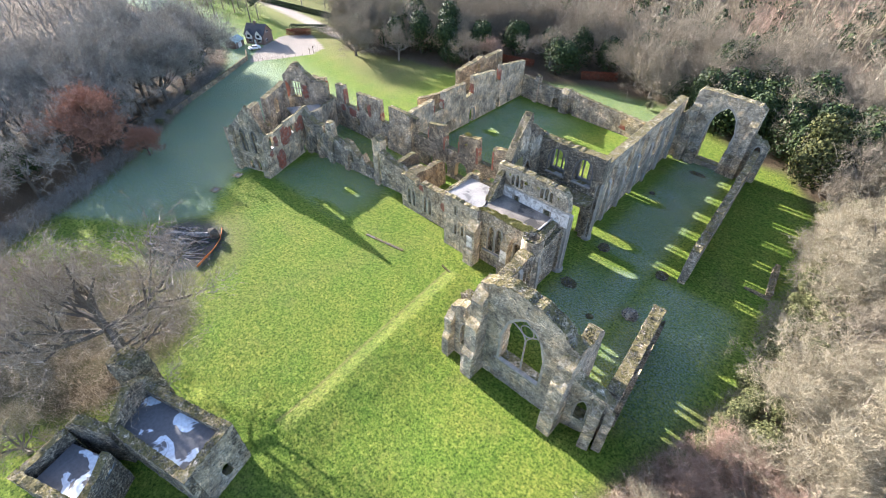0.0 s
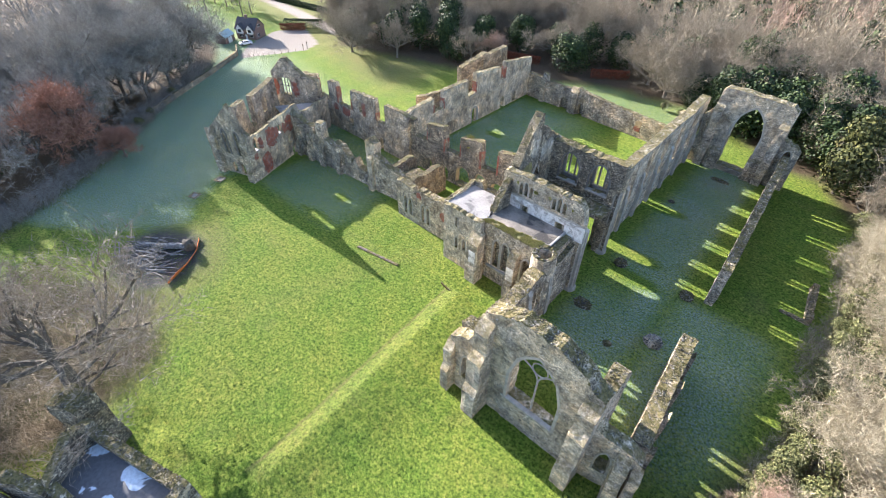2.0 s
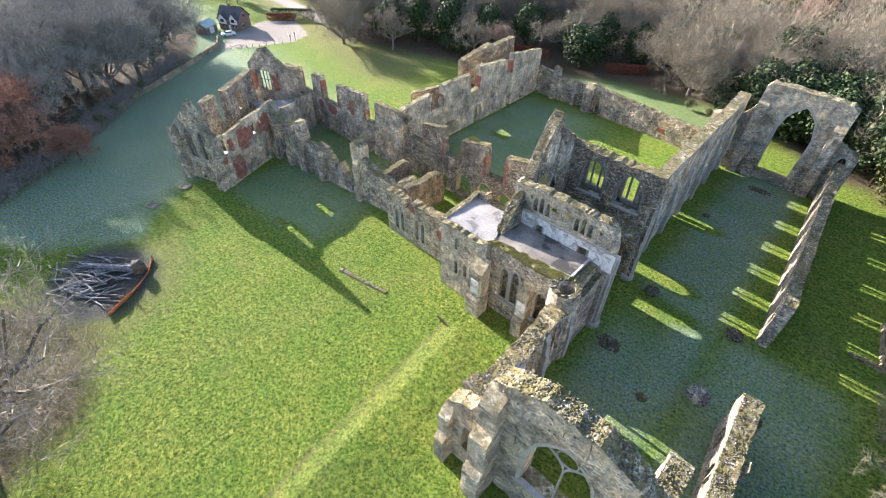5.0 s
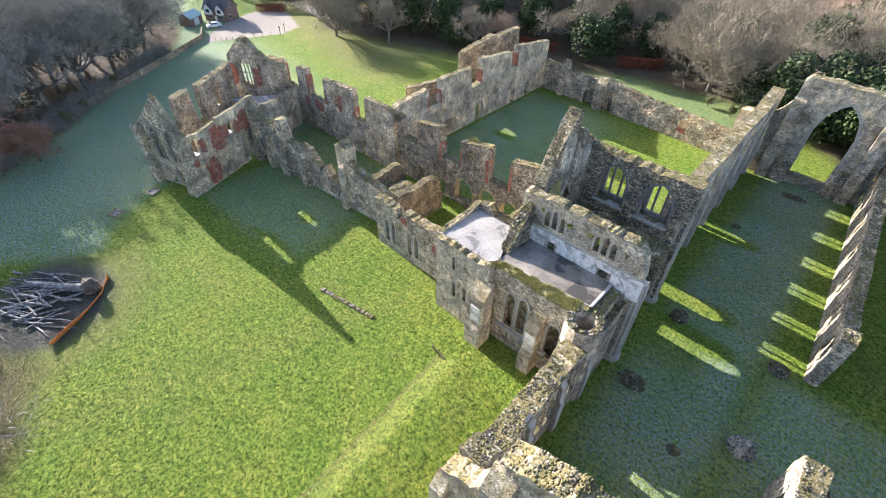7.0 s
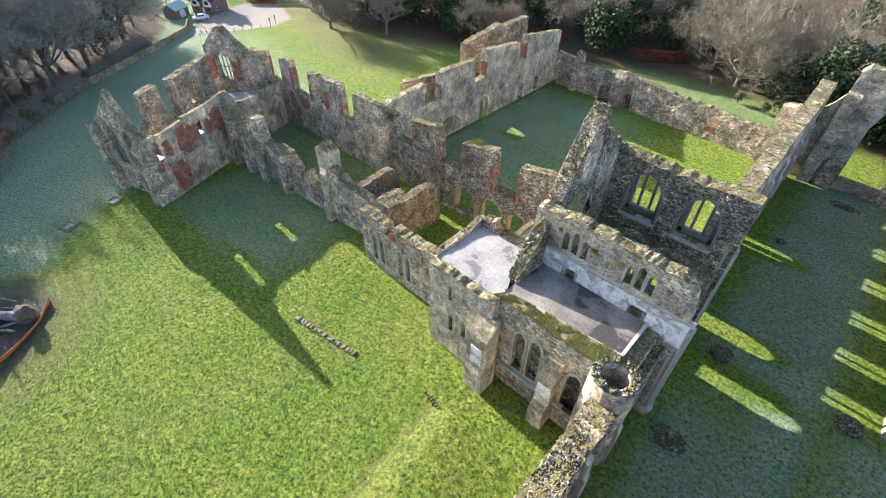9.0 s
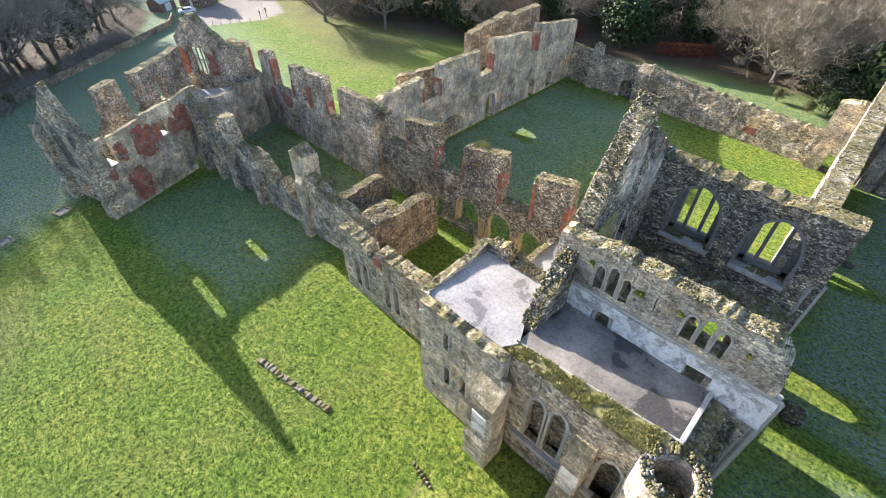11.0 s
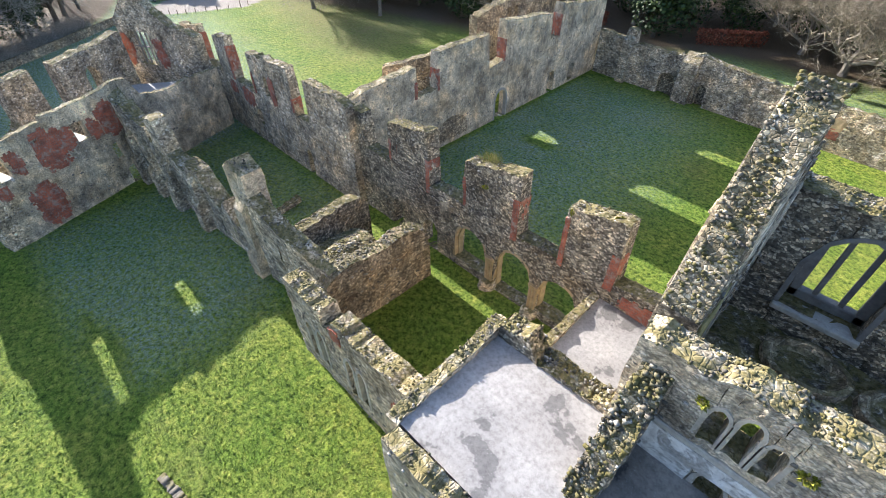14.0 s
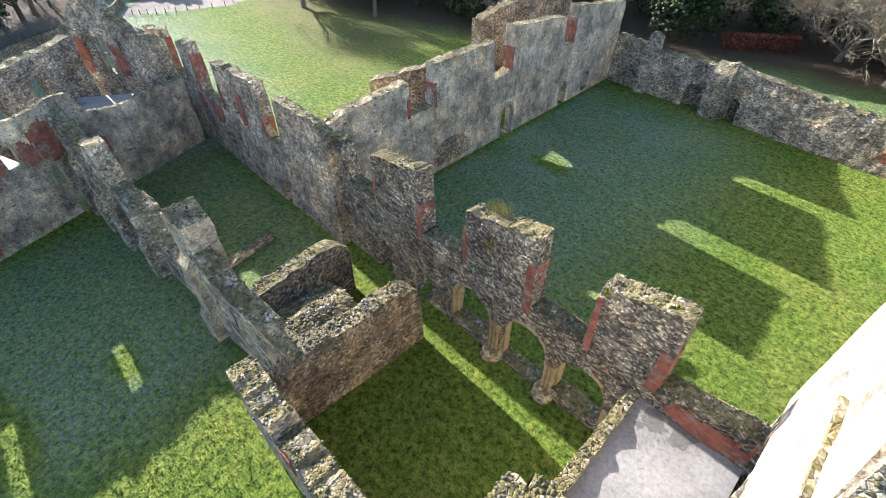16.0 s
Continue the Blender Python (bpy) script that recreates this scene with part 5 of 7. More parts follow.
def cloister():
    a, b = (-24.3, 16.0), (-24.3, 57.6)
    holes = [Hole(20.9, 1.9, 0, 2.4, 1.0), Hole(12.9, 4.6, 0.6, 1.6, 1.4), Hole(31.0, 1.3, 0, 2.1, .6), Hole(35.6, 1.2, 0.3, 2.0, .5)]
    w = wall("wall_cloister_south", "high pale-rendered cloister wall broken into blocks above", a, b, 1.0,
             [(0, 8.6), (2.0, 9.2), (8.0, 9.6), (8.1, 6.7), (10.7, 6.6), (10.85, 10.2), (18.3, 10.1), (18.5, 6.5), (20.9, 6.8), (21.0, 10.8), (29.4, 9.9), (29.6, 6.9), (31.2, 7.0), (31.3, 10.6), (37.8, 9.5), (39.6, 9.3), (41.6, 9.2)],
             [holes[0], holes[2], holes[3]], M_LIMED, caps=8, single=60)
    surround(w, a, b, holes[0], 0.25, 0.4, M_DRESSED)
    # blind relieving arch
    bm = bmesh.new()
    m = wall_frame(a, b, 0)
    h = holes[1]
    pts = [(h.c - h.h, .5)] + [(h.c - h.h + 2 * h.h * k / 10, h.head(h.c - h.h + 2 * h.h * k / 10)) for k in range(11)] + [(h.c + h.h, .5)]
    vs = [bm.verts.new(m @ Vector((s, -0.06, z))) for s, z in pts]
    vb = [bm.verts.new(m @ Vector((s, 0.3, z))) for s, z in pts]
    bm.faces.new(vs)
    for i in range(len(pts) - 1):
        bm.faces.new((vs[i], vs[i + 1], vb[i + 1], vb[i]))
    bmesh.ops.recalc_face_normals(bm, faces=bm.faces)
    part("blocked_arch", bm, M_LIMED2, w, "wide blocked arch of reddish stone")
    for s, z0, z1, fr, sd in ((8.02, 6.5, 8.2, .3, 1), (10.8, 6.5, 8.6, .2, -1), (20.95, 6.7, 9.0, .2, -1), (31.25, 6.9, 9.4, .25, -1)):
        jamb(w, a, b, s, z0, z1, 1.0, fr, sd)
    # added out of sight behind the cloister wall, to trim sun through the door
    wall("wall_sun_stop", "unseen low wall added to block the sun behind the doorway", (-31.5, 32.5), (-31.5, 40.5), 1.0, [(0, 4.3), (4, 4.5), (8, 4.6)], (), M_LIMED2, caps=6)
    # second wall behind it
    a, b = (-31.5, 40.5), (-31.5, 57.6)
    hs = [Hole(6.0, 0.8, 7.0, 8.8, .2), Hole(7.4, .8, 7.0, 8.8, .2)]
    w = wall("wall_refectory", "ruined refectory wall with window gaps, brown rubble", a, b, 1.3, [(0, 9.0), (3, 9.6), (6, 9.8), (9, 10.3), (10, 9.6), (13, 9.8), (17.1, 9.8)], hs, M_LIMED2, caps=8)
    wall("wall_window_frame", "ruined cross wall with a brick-edged window gap", (-29.6, 24.2), (-25.8, 27.4), 1.0, [(0, 8.0), (2, 8.6), (5, 9.4)], [Hole(2.6, 1.5, 4.6, 7.2, .4)], M_LIMED2, caps=8)
    # west wall
    a, b = (-24.0, 57.0), (13.2, 54.6)
    hs = [Hole(10.7, 2.1, 0, 2.0, .8), Hole(15.2, 1.2, 0, 2.0, .6), Hole(3.2, 1.8, 0, 2.2, .9)]
    w = wall("wall_cloister_west", "long low cloister wall of rubble with two doorways", a, b, 1.0,
             [(0, 5.6), (3.9, 5.3), (4.0, 6.6), (5.2, 6.6), (5.3, 5.0), (10.6, 5.1), (13.0, 5.5), (14.0, 6.0), (15.0, 5.6), (21.6, 5.0), (30, 4.6), (37, 4.4)], hs[:2], M_RUBBLE, caps=9, single=60)
    # dark backing added so the open doorways read as shaded
    for h in hs[:2]:
        bm = bmesh.new()
        box(bm, h.c - h.h - .2, .75, -.3, h.c + h.h + .2, .98, 3.2, .02, wall_frame(a, b, 0))
        part("door_dark_back", bm, M_FLINT, w, "dark back added to make the doorway read as shade")
    buttress(a, b, 4.6, 1.2, .7, [(0, .7), (3.4, .5), (5.6, 0)], M_RUBBLE)
    buttress(a, b, 13.2, 2.0, .9, [(0, .8), (3.6, .6), (5.2, 0)], M_RUBBLE)
    brick_patch(w, a, b, 29.2, 1.8, 1.7, 1.3)
    brick_patch(w, a, b, 29.3, 2.9, 1.5, 1.6, M_WARM, "patch of ochre stone")


cloister()


def reredorter():
    a, b = (-38.0, -8.3), (-46.0, 14.0)
    hs = [Hole(1.25, 1.0, 5.5, 7.9), Hole(7.9, 1.0, 5.75, 7.4), Hole(10.1, .8, 2.6, 3.9, .45), Hole(10.6, 1.1, 0, 1.2, .5)]
    w = wall("wall_infirmary_north", "two-storey ruined wall patched with red brick", a, b, 0.55,
             [(0, 8.8), (2, 8.4), (5.6, 8.5), (5.8, 8.9), (8.1, 8.9), (10.4, 9.0), (12.6, 9.3), (13.6, 9.2), (14.4, 7.2), (18, 6.6), (20, 6.8), (23.7, 6.6)], hs, M_LIMED, caps=8, single=80)
    for s, z, w_, h_ in ((2.9, 2.2, 2.5, 4.0), (10.7, 6.6, 2.2, 3.4), (.6, 4.6, 1.1, 1.2), (2.4, 6.4, 1.1, 2.2), (5.2, 6.3, 2.6, 3.8), (6.7, 6.4, 1.2, 2.2), (9.1, 6.3, 1.1, 2.0), (14.2, 4.0, 1.0, 2.8)):
        brick_patch(w, a, b, s, z, w_, h_)
    # pale slabs added behind the openings, in place of sunlit ground beyond
    for h in hs[:2]:
        bm = bmesh.new()
        box(bm, h.c - h.h + .02, .02, h.z0 - .35, h.c + h.h - .02, 3.6, h.z0 + .02, .04, wall_frame(a, b, 0))
        part("sill_slab", bm, M_RENDER, w, "deep pale slab added to brighten the opening")
    # east gable, two tall recessed lancets
    a, b = (-46.6, -11.0), (-38.0, -8.3)
    hs = [Hole(3.1, 0.9, 4.2, 8.0, .9), Hole(6.0, 0.9, 4.2, 8.0, .9), Hole(3.4, .9, .4, 2.0, .4), Hole(5.4, .9, .4, 2.0, .4)]
    w = wall("wall_infirmary_gable", "pointed ruined gable with tall lancets", a, b, 0.5, [(0, 8.8), (1.6, 10.0), (2.8, 11.2), (4.6, 12.8), (5.6, 13.9), (5.9, 13.8), (6.9, 11.9), (8.3, 9.3), (9.0, 8.9)], hs, M_RUBBLE, caps=8, single=60)
    for h in hs[:2]:
        surround(w, a, b, h, 0.2, 0.3, M_MULL, -.1)
        bm = bmesh.new()
        box(bm, h.c - h.h - .1, .32, h.z0 - .2, h.c + h.h + .1, .48, h.zs + .9, .02, wall_frame(a, b, 0))
        part("blocked_lancet", bm, M_RUBBLE, w)
    buttress(a, b, 8.3, 1.3, 1.5, [(0, 1.5), (2.0, 1.2), (8.4, 0)], M_RUBBLE)
    buttress(a, b, 0.6, 1.3, 1.0, [(0, 1.0), (2.0, .8), (8.2, 0)], M_RUBBLE)
    # south wall
    a, b = (-46.6, -11.0), (-56.4, 8.4)
    hs = [Hole(16.6, 1.5, 4.2, 6.4, 1.0)]
    wall("wall_infirmary_south", "ruined outer wall with broken blocks and one arched window", a, b, 1.3,
         [(0, 8.6), (1.2, 6.6), (1.8, 5.2), (5.6, 3.0), (7.6, 5.2), (7.8, 8.9), (10.8, 9.1), (11.0, 4.6), (11.6, 3.0), (13.0, 3.2), (13.2, 8.8), (19, 9.0), (21.7, 9.4)], hs, M_RUBBLE, caps=8)
    # west gable with a four-light window
    a, b = (-57.4, 8.6), (-48.0, 13.4)
    win = Hole(2.7, 2.8, 5.7, 9.3, 0)
    w = wall("wall_infirmary_west_gable", "high steep gable with a four-light mullioned window", a, b, 1.2, [(0, 10.4), (1.4, 11.8), (3.2, 13.5), (3.8, 13.5), (5.4, 11.9), (7.2, 10.4), (10.5, 9.4)], [win, Hole(6.6, 1.2, .8, 2.8, 0)], M_RUBBLE, caps=8, single=40)
    bars(w, a, b, win, 3, .12, .2)
    bm = bmesh.new()
    box(bm, 1.3, .3, 7.5, 4.1, .5, 7.62, .02, wall_frame(a, b, 0))
    part("transom", bm, M_MULL, w)
    for s in (.6, 5.2):
        brick_patch(w, a, b, s, 7.2, 1.5, 3.6)
    # frosted floor over the undercroft
    bm = bmesh.new()
    pts = [(-45.0, 4.0), (-54.0, 6.0), (-50.0, 12.0), (-46.6, 13.0)]
    hi = [bm.verts.new((x, y, 4.6)) for x, y in pts]
    lo = [bm.verts.new((x, y, 4.2)) for x, y in pts]
    bm.faces.new(hi)
    for i in range(4):
        bm.faces.new((lo[i], lo[(i + 1) % 4], hi[(i + 1) % 4], hi[i]))
    bmesh.ops.recalc_face_normals(bm, faces=bm.faces)
    o = part("roof_undercroft", bm, M_SCREED, None)
    tagged(o, "pale frosted roof slab over the undercroft", "roof", kind="structure")


reredorter()


def lodge():
    """Roofless lodge in the bottom corner of the meadow, with flat screed roofs inside its parapets."""
    A, B, C, D = (9.4, -41.6), (-3.0, -45.4), (0.0, -50.4), (11.2, -47.6)
    wall("wall_lodge_east", "grey lodge wall with a rubble parapet", D, A, 0.9, [(0, 6.6), (3, 6.9), (6.3, 7.2)], [Hole(3.6, 1.1, 1.2, 2.6, .5)], M_COURSED, caps=12, single=60, cap_size=(.09, .24))
    wall("wall_lodge_north", "lodge wall with a ragged frost-white head", A, B, 1.0, [(0, 7.2), (3, 6.6), (8, 6.7), (13, 7.2)], (), M_FLINT, caps=12, cap_size=(.09, .24))
    wall("wall_lodge_south", "lodge wall of dark rubble", C, D, 0.9, [(0, 6.4), (6, 6.3), (11.5, 6.6)], (), M_FLINT, caps=12, cap_size=(.09, .24))
    wall("wall_lodge_west", "lodge wall of dark rubble", B, C, 0.9, [(0, 7.4), (2, 8.6), (5.8, 6.6)], (), M_FLINT, caps=12)
    wall("wall_lodge_tower", "dark broken turret wall", (-6.6, -47.6), (-3.4, -46.0), 2.4, [(0, 8.0), (2, 9.0), (3.6, 8.2)], (), M_FLINT, caps=10, rough=.12)
    wall("wall_lodge_annexe", "dark ruined annexe wall with moss", (-3.8, -53.4), (0.8, -50.6), 1.0, [(0, 6.0), (2, 7.6), (5.4, 6.4)], (), M_FLINT, caps=12, rough=.1)
    wall("wall_lodge_annexe_south", "dark ruined annexe wall with moss", (-2.6, -58.8), (6.2, -55.4), .9, [(0, 5.4), (5, 5.8), (9.4, 5.6)], (), M_FLINT, caps=12)
    wall("wall_lodge_annexe_north", "dark ruined annexe wall with moss", (5.8, -55.6), (2.4, -51.2), .8, [(0, 5.6), (3, 5.2), (5.6, 6.0)], (), M_FLINT, caps=12, rough=.1)
    wall("wall_lodge_annexe_west", "dark ruined annexe wall with moss", (-3.6, -53.4), (-2.6, -58.6), .8, [(0, 6.0), (5.3, 5.4)], (), M_FLINT, caps=12, rough=.1)
    for pts, z in (([(8.6, -42.6), (-2.2, -46.2), (0.6, -49.8), (10.2, -47.0)], 5.6), ([(-2.6, -53.6), (2.6, -51.4), (5.4, -55.2), (-1.0, -58.2)], 4.4)):
        bm = bmesh.new()
        hi = [bm.verts.new((x, y, z)) for x, y in pts]
        lo = [bm.verts.new((x, y, z - .4)) for x, y in pts]
        bm.faces.new(hi)
        for i in range(4):
            bm.faces.new((lo[i], lo[(i + 1) % 4], hi[(i + 1) % 4], hi[i]))
        bmesh.ops.recalc_face_normals(bm, faces=bm.faces)
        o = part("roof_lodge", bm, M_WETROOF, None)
        tagged(o, "flat dark roof with icy puddles coloured sky-bright", "roof", kind="structure")


M_WETROOF, _n, _l, _b = nodes_of("wet_dark_roof")
_p = _n.new("ShaderNodeNewGeometry").outputs["Position"]
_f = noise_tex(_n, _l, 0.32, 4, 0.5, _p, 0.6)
# puddles get a pale blue base colour; mirrored sky alone stays too dim
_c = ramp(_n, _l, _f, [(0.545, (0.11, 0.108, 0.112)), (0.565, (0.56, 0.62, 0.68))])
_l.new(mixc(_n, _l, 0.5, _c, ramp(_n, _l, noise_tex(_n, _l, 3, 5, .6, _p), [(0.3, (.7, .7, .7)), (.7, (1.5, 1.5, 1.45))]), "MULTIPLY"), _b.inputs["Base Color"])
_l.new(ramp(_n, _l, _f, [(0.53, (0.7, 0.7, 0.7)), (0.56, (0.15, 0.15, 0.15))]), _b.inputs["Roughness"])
lodge()


def moss_clumps():
    proto = None
    for x, y, z in ((11.1, 5.95, 13.3), (13.2, 5.95, 13.4), (16.6, 5.95, 13.2), (8.2, 5.95, 13.6), (-7.9, 15.15, 8.7), (0.9, 15.6, 10.75), (-1.6, 15.15, 10.1)):
        if not proto:
            rnd = random.Random(9)
            V, Fs = [], []
            for _ in range(150):
                d = Vector((rnd.gauss(0, 1), rnd.gauss(-.2, .8), rnd.gauss(.3, .8))).normalized()
                p = Vector((d.x * .26, d.y * .16, d.z * .18)) * rnd.uniform(.5, 1)
                t = d.cross(Vector((rnd.gauss(0, 1), rnd.gauss(0, 1), rnd.gauss(0, 1)))).normalized() * .05
                k = len(V)
                V += [p - t, p + t, p + d * .1]
                Fs.append((k, k + 1, k + 2))
            proto = mesh_ob("moss_clump", V, Fs, M_MOSSGREEN)
            tagged(proto, "bright yellow-green moss clump rooted in the masonry", "plant", group="moss clumps")
            proto.matrix_basis = pose(x, y, z)
        else:
            o = copy_thing(proto, pose(x, y, z, 0, 0, x * 40))
            o.scale = (.6 + .4 * abs(math.sin(x)), .6, .6 + .4 * abs(math.cos(z * 3)))


M_MOSSGREEN = island("bright_moss", [(0.0, (0.08, 0.1, 0.01)), (0.6, (0.24, 0.24, 0.03)), (1.0, (0.4, 0.38, 0.06))])
moss_clumps()


# ---- trees and woods ----
def twig_mat(name, c0, c1, c2):
    return island(name, [(0.0, c0), (0.6, c1), (1.0, c2)], 0.9)


M_BARK = plain("grey_bark", (0.2, 0.175, 0.14), 0.95, 0.4, 3.0, 0, 14, 0.6, 0.04)
M_BARK_DARK = plain("dark_bark", (0.10, 0.085, 0.065), 0.95, 0.4, 3.0, 0, 14, 0.6, 0.04)
M_TWIG_GREY = twig_mat("grey_twigs", (0.12, 0.1, 0.072), (0.26, 0.222, 0.16), (0.43, 0.375, 0.28))
M_STRAW = twig_mat("straw_brambles", (0.24, 0.19, 0.12), (0.44, 0.36, 0.24), (0.6, 0.52, 0.38))
M_TWIG_OLIVE = twig_mat("olive_twigs", (0.17, 0.145, 0.093), (0.34, 0.295, 0.2), (0.52, 0.465, 0.34))
M_TWIG_RED = twig_mat("reddish_twigs", (0.22, 0.14, 0.1), (0.38, 0.265, 0.195), (0.5, 0.385, 0.295))
M_TWIG_DARK = twig_mat("dark_twigs", (0.15, 0.138, 0.115), (0.31, 0.288, 0.245), (0.47, 0.44, 0.385))
M_TWIG_BROWN = twig_mat("russet_leaf_twigs", (0.2, 0.1, 0.065), (0.38, 0.2, 0.135), (0.5, 0.31, 0.22))
M_LEAF_YEW = island("yew_foliage", [(0.0, (0.012, 0.026, 0.01)), (0.6, (0.035, 0.06, 0.018)), (1.0, (0.085, 0.115, 0.03))], 0.6)
M_LEAF_OLIVE = island("golden_yew_foliage", [(0.0, (0.025, 0.032, 0.01)), (0.6, (0.06, 0.068, 0.018)), (1.0, (0.13, 0.125, 0.035))], 0.7)
M_LEAF_IVY = island("ivy_foliage", [(0.0, (0.04, 0.05, 0.016)), (0.6, (0.12, 0.13, 0.045)), (1.0, (0.26, 0.25, 0.11))], 0.6)
M_LEAF_BEECH = island("copper_beech_hedge_leaf", [(0.0, (0.12, 0.035, 0.018)), (0.6, (0.27, 0.085, 0.045)), (1.0, (0.38, 0.16, 0.09))], 0.8)
M_LEAF_GREEN = island("bright_shrub_leaf", [(0.0, (0.05, 0.09, 0.01)), (0.6, (0.13, 0.2, 0.02)), (1.0, (0.26, 0.32, 0.06))], 0.6)


def prism(V, Fs, p, q, r0, r1, n):
    d = q - p
    w = d.to_track_quat("Z", "Y")
    k = len(V)
    for c, r in ((p, r0), (q, r1)):
        for i in range(n):
            a = 2 * math.pi * i / n
            V.append(c + w @ Vector((r * math.cos(a), r * math.sin(a), 0)))
    for i in range(n):
        Fs.append((k + i, k + (i + 1) % n, k + n + (i + 1) % n, k + n + i))


def ribbon(V, Fs, p, q, w, rnd):
    d = (q - p)
    s = d.cross(Vector((rnd.uniform(-1, 1), rnd.uniform(-1, 1), rnd.uniform(-1, 1))))
    if s.length < 1e-5:
        return
    s = s.normalized() * w
    k = len(V)
    V += [p - s, p + s, q + s * 0.3]
    Fs.append((k, k + 1, k + 2))


def skeleton_tree(seed, H, R, limbs=7, depth=4, sub=3, trunk_r=0.35, fork=0.3, twigs=4, twig_len=0.9, twig_w=0.022, lift=0.55):
    """A leafless tree in two meshes' worth of geometry: trunk with limbs, and the fine twigs of its crown."""
    rnd = random.Random(seed)
    V, Fs, TV, TF = [], [], [], []

    def grow(p, d, length, r, lev):
        segs = 3 if lev < 2 else 2
        pts = [p]
        for i in range(segs):
            d = (d + Vector((rnd.gauss(0, .2), rnd.gauss(0, .2), rnd.gauss(0.06, .14)))).normalized()
            q = pts[-1] + d * length / segs
            ra, rb = r * (1 - 0.3 * i / segs), r * (1 - 0.3 * (i + 1) / segs)
            if lev <= 2:
                prism(V, Fs, pts[-1], q, ra, rb, 5 if lev < 2 else 3)
            else:
                ribbon(TV, TF, pts[-1], q, max(twig_w * 1.4, ra), rnd)
            pts.append(q)
        if lev >= depth:
            for k in range(twigs):
                b = pts[rnd.randrange(1, len(pts))]
                dd = (d * 0.7 + Vector((rnd.gauss(0, .6), rnd.gauss(0, .6), rnd.gauss(0.15, .5)))).normalized()
                ribbon(TV, TF, b, b + dd * twig_len * rnd.uniform(.5, 1.2), twig_w, rnd)
            return
        for k in range(sub + (rnd.random() < .5)):
            t = rnd.uniform(.35, 1.0)
            b = pts[0].lerp(pts[-1], t) if k else pts[-1]
            ax = Vector((rnd.gauss(0, 1), rnd.gauss(0, 1), rnd.gauss(0.25, .7))).normalized()
            dd = (d * 0.75 + ax * 0.75).normalized()
            grow(b, dd, length * rnd.uniform(.55, .78), r * .55, lev + 1)
    th = H * fork
    base, top = Vector((0, 0, -0.3)), Vector((rnd.gauss(0, .2), rnd.gauss(0, .2), th))
    prism(V, Fs, base, Vector((0, 0, 0.5)), trunk_r * 1.5, trunk_r * 1.05, 7)
    prism(V, Fs, Vector((0, 0, 0.5)), top, trunk_r * 1.05, trunk_r * .85, 7)
    for k in range(limbs):
        a = 2 * math.pi * (k + rnd.uniform(-.3, .3)) / limbs
        up = lift + rnd.uniform(-.25, .5)
        d = Vector((math.cos(a), math.sin(a), up)).normalized()
        ln = 0.5 * math.hypot(R, (H - th) * .7) * rnd.uniform(.8, 1.1)
        grow(top.lerp(Vector((0, 0, th * .75)), rnd.random()), d, ln, trunk_r * .5, 1)
    grow(top, Vector((0, 0, 1)), (H - th) * .5, trunk_r * .6, 1)
    return V, Fs, TV, TF


def tree_thing(name, seed, H, R, bark, twig, label, **kw):
    V, Fs, TV, TF = skeleton_tree(seed, H, R, **kw)
    e = empty(name)
    mesh_ob("trunk", V, Fs, bark, e)
    mesh_ob("crown", TV, TF, twig, e)
    return tagged(e, label, "tree", group="trees round the meadow")


def leafy(seed, H, R, n, leaf=0.22, z0=0.4, lobes=9, flat=0.8):
    """Foliage as many small leaf sprays round uneven lobes."""
    rnd = random.Random(seed)
    cs = []
    for k in range(lobes):
        a, u = rnd.random() * 6.3, rnd.random()
        rr = R * .55 * math.sqrt(rnd.random()) * (1.15 - u * .8)
        cs.append((Vector((rr * math.cos(a), rr * math.sin(a), z0 + (H - z0) * (.25 + .6 * u))), R * rnd.uniform(.4, .62) * (1.1 - .45 * u)))
    V, Fs = [], []
    for _ in range(n):
        c, r = cs[rnd.randrange(len(cs))]
        d = Vector((rnd.gauss(0, 1), rnd.gauss(0, 1), rnd.gauss(.15, .9))).normalized()
        p = c + d * r * (0.75 + 0.33 * rnd.random()) * (1 + .25 * noise.noise((c + d * 2) * 1.1))
        if p.z < 0.1:
            p.z = 0.1 + rnd.random() * .4
        s = leaf * rnd.uniform(.6, 1.4)
        t = d.cross(Vector((rnd.uniform(-1, 1), rnd.uniform(-1, 1), rnd.uniform(-1, 1)))).normalized()
        b = (d.cross(t) * .6 + d * rnd.uniform(-.5, .9)).normalized()
        k = len(V)
        V += [p - t * s * .5, p + b * s * .6, p + t * s * .5, p - b * s * .5]
        Fs.append((k, k + 1, k + 2, k + 3))
    return V, Fs


def leafy_thing(name, seed, H, R, n, mat, label, cat="tree", **kw):
    e = empty(name)
    V, Fs = leafy(seed, H, R, n, **kw)
    TV, TF = [], []
    rnd = random.Random(seed)
    prism(TV, TF, Vector((0, 0, -.3)), Vector((0, 0, H * .55)), .28, .14, 7)
    for k in range(6):
        a = rnd.random() * 6.3
        z = H * rnd.uniform(.15, .5)
        prism(TV, TF, Vector((0, 0, z)), Vector((R * .5 * math.cos(a), R * .5 * math.sin(a), z + H * .25)), .12, .05, 4)
    mesh_ob("trunk", TV, TF, M_BARK_DARK, e)
    mesh_ob("crown", V, Fs, mat, e)
    return tagged(e, label, cat, group="trees round the meadow")


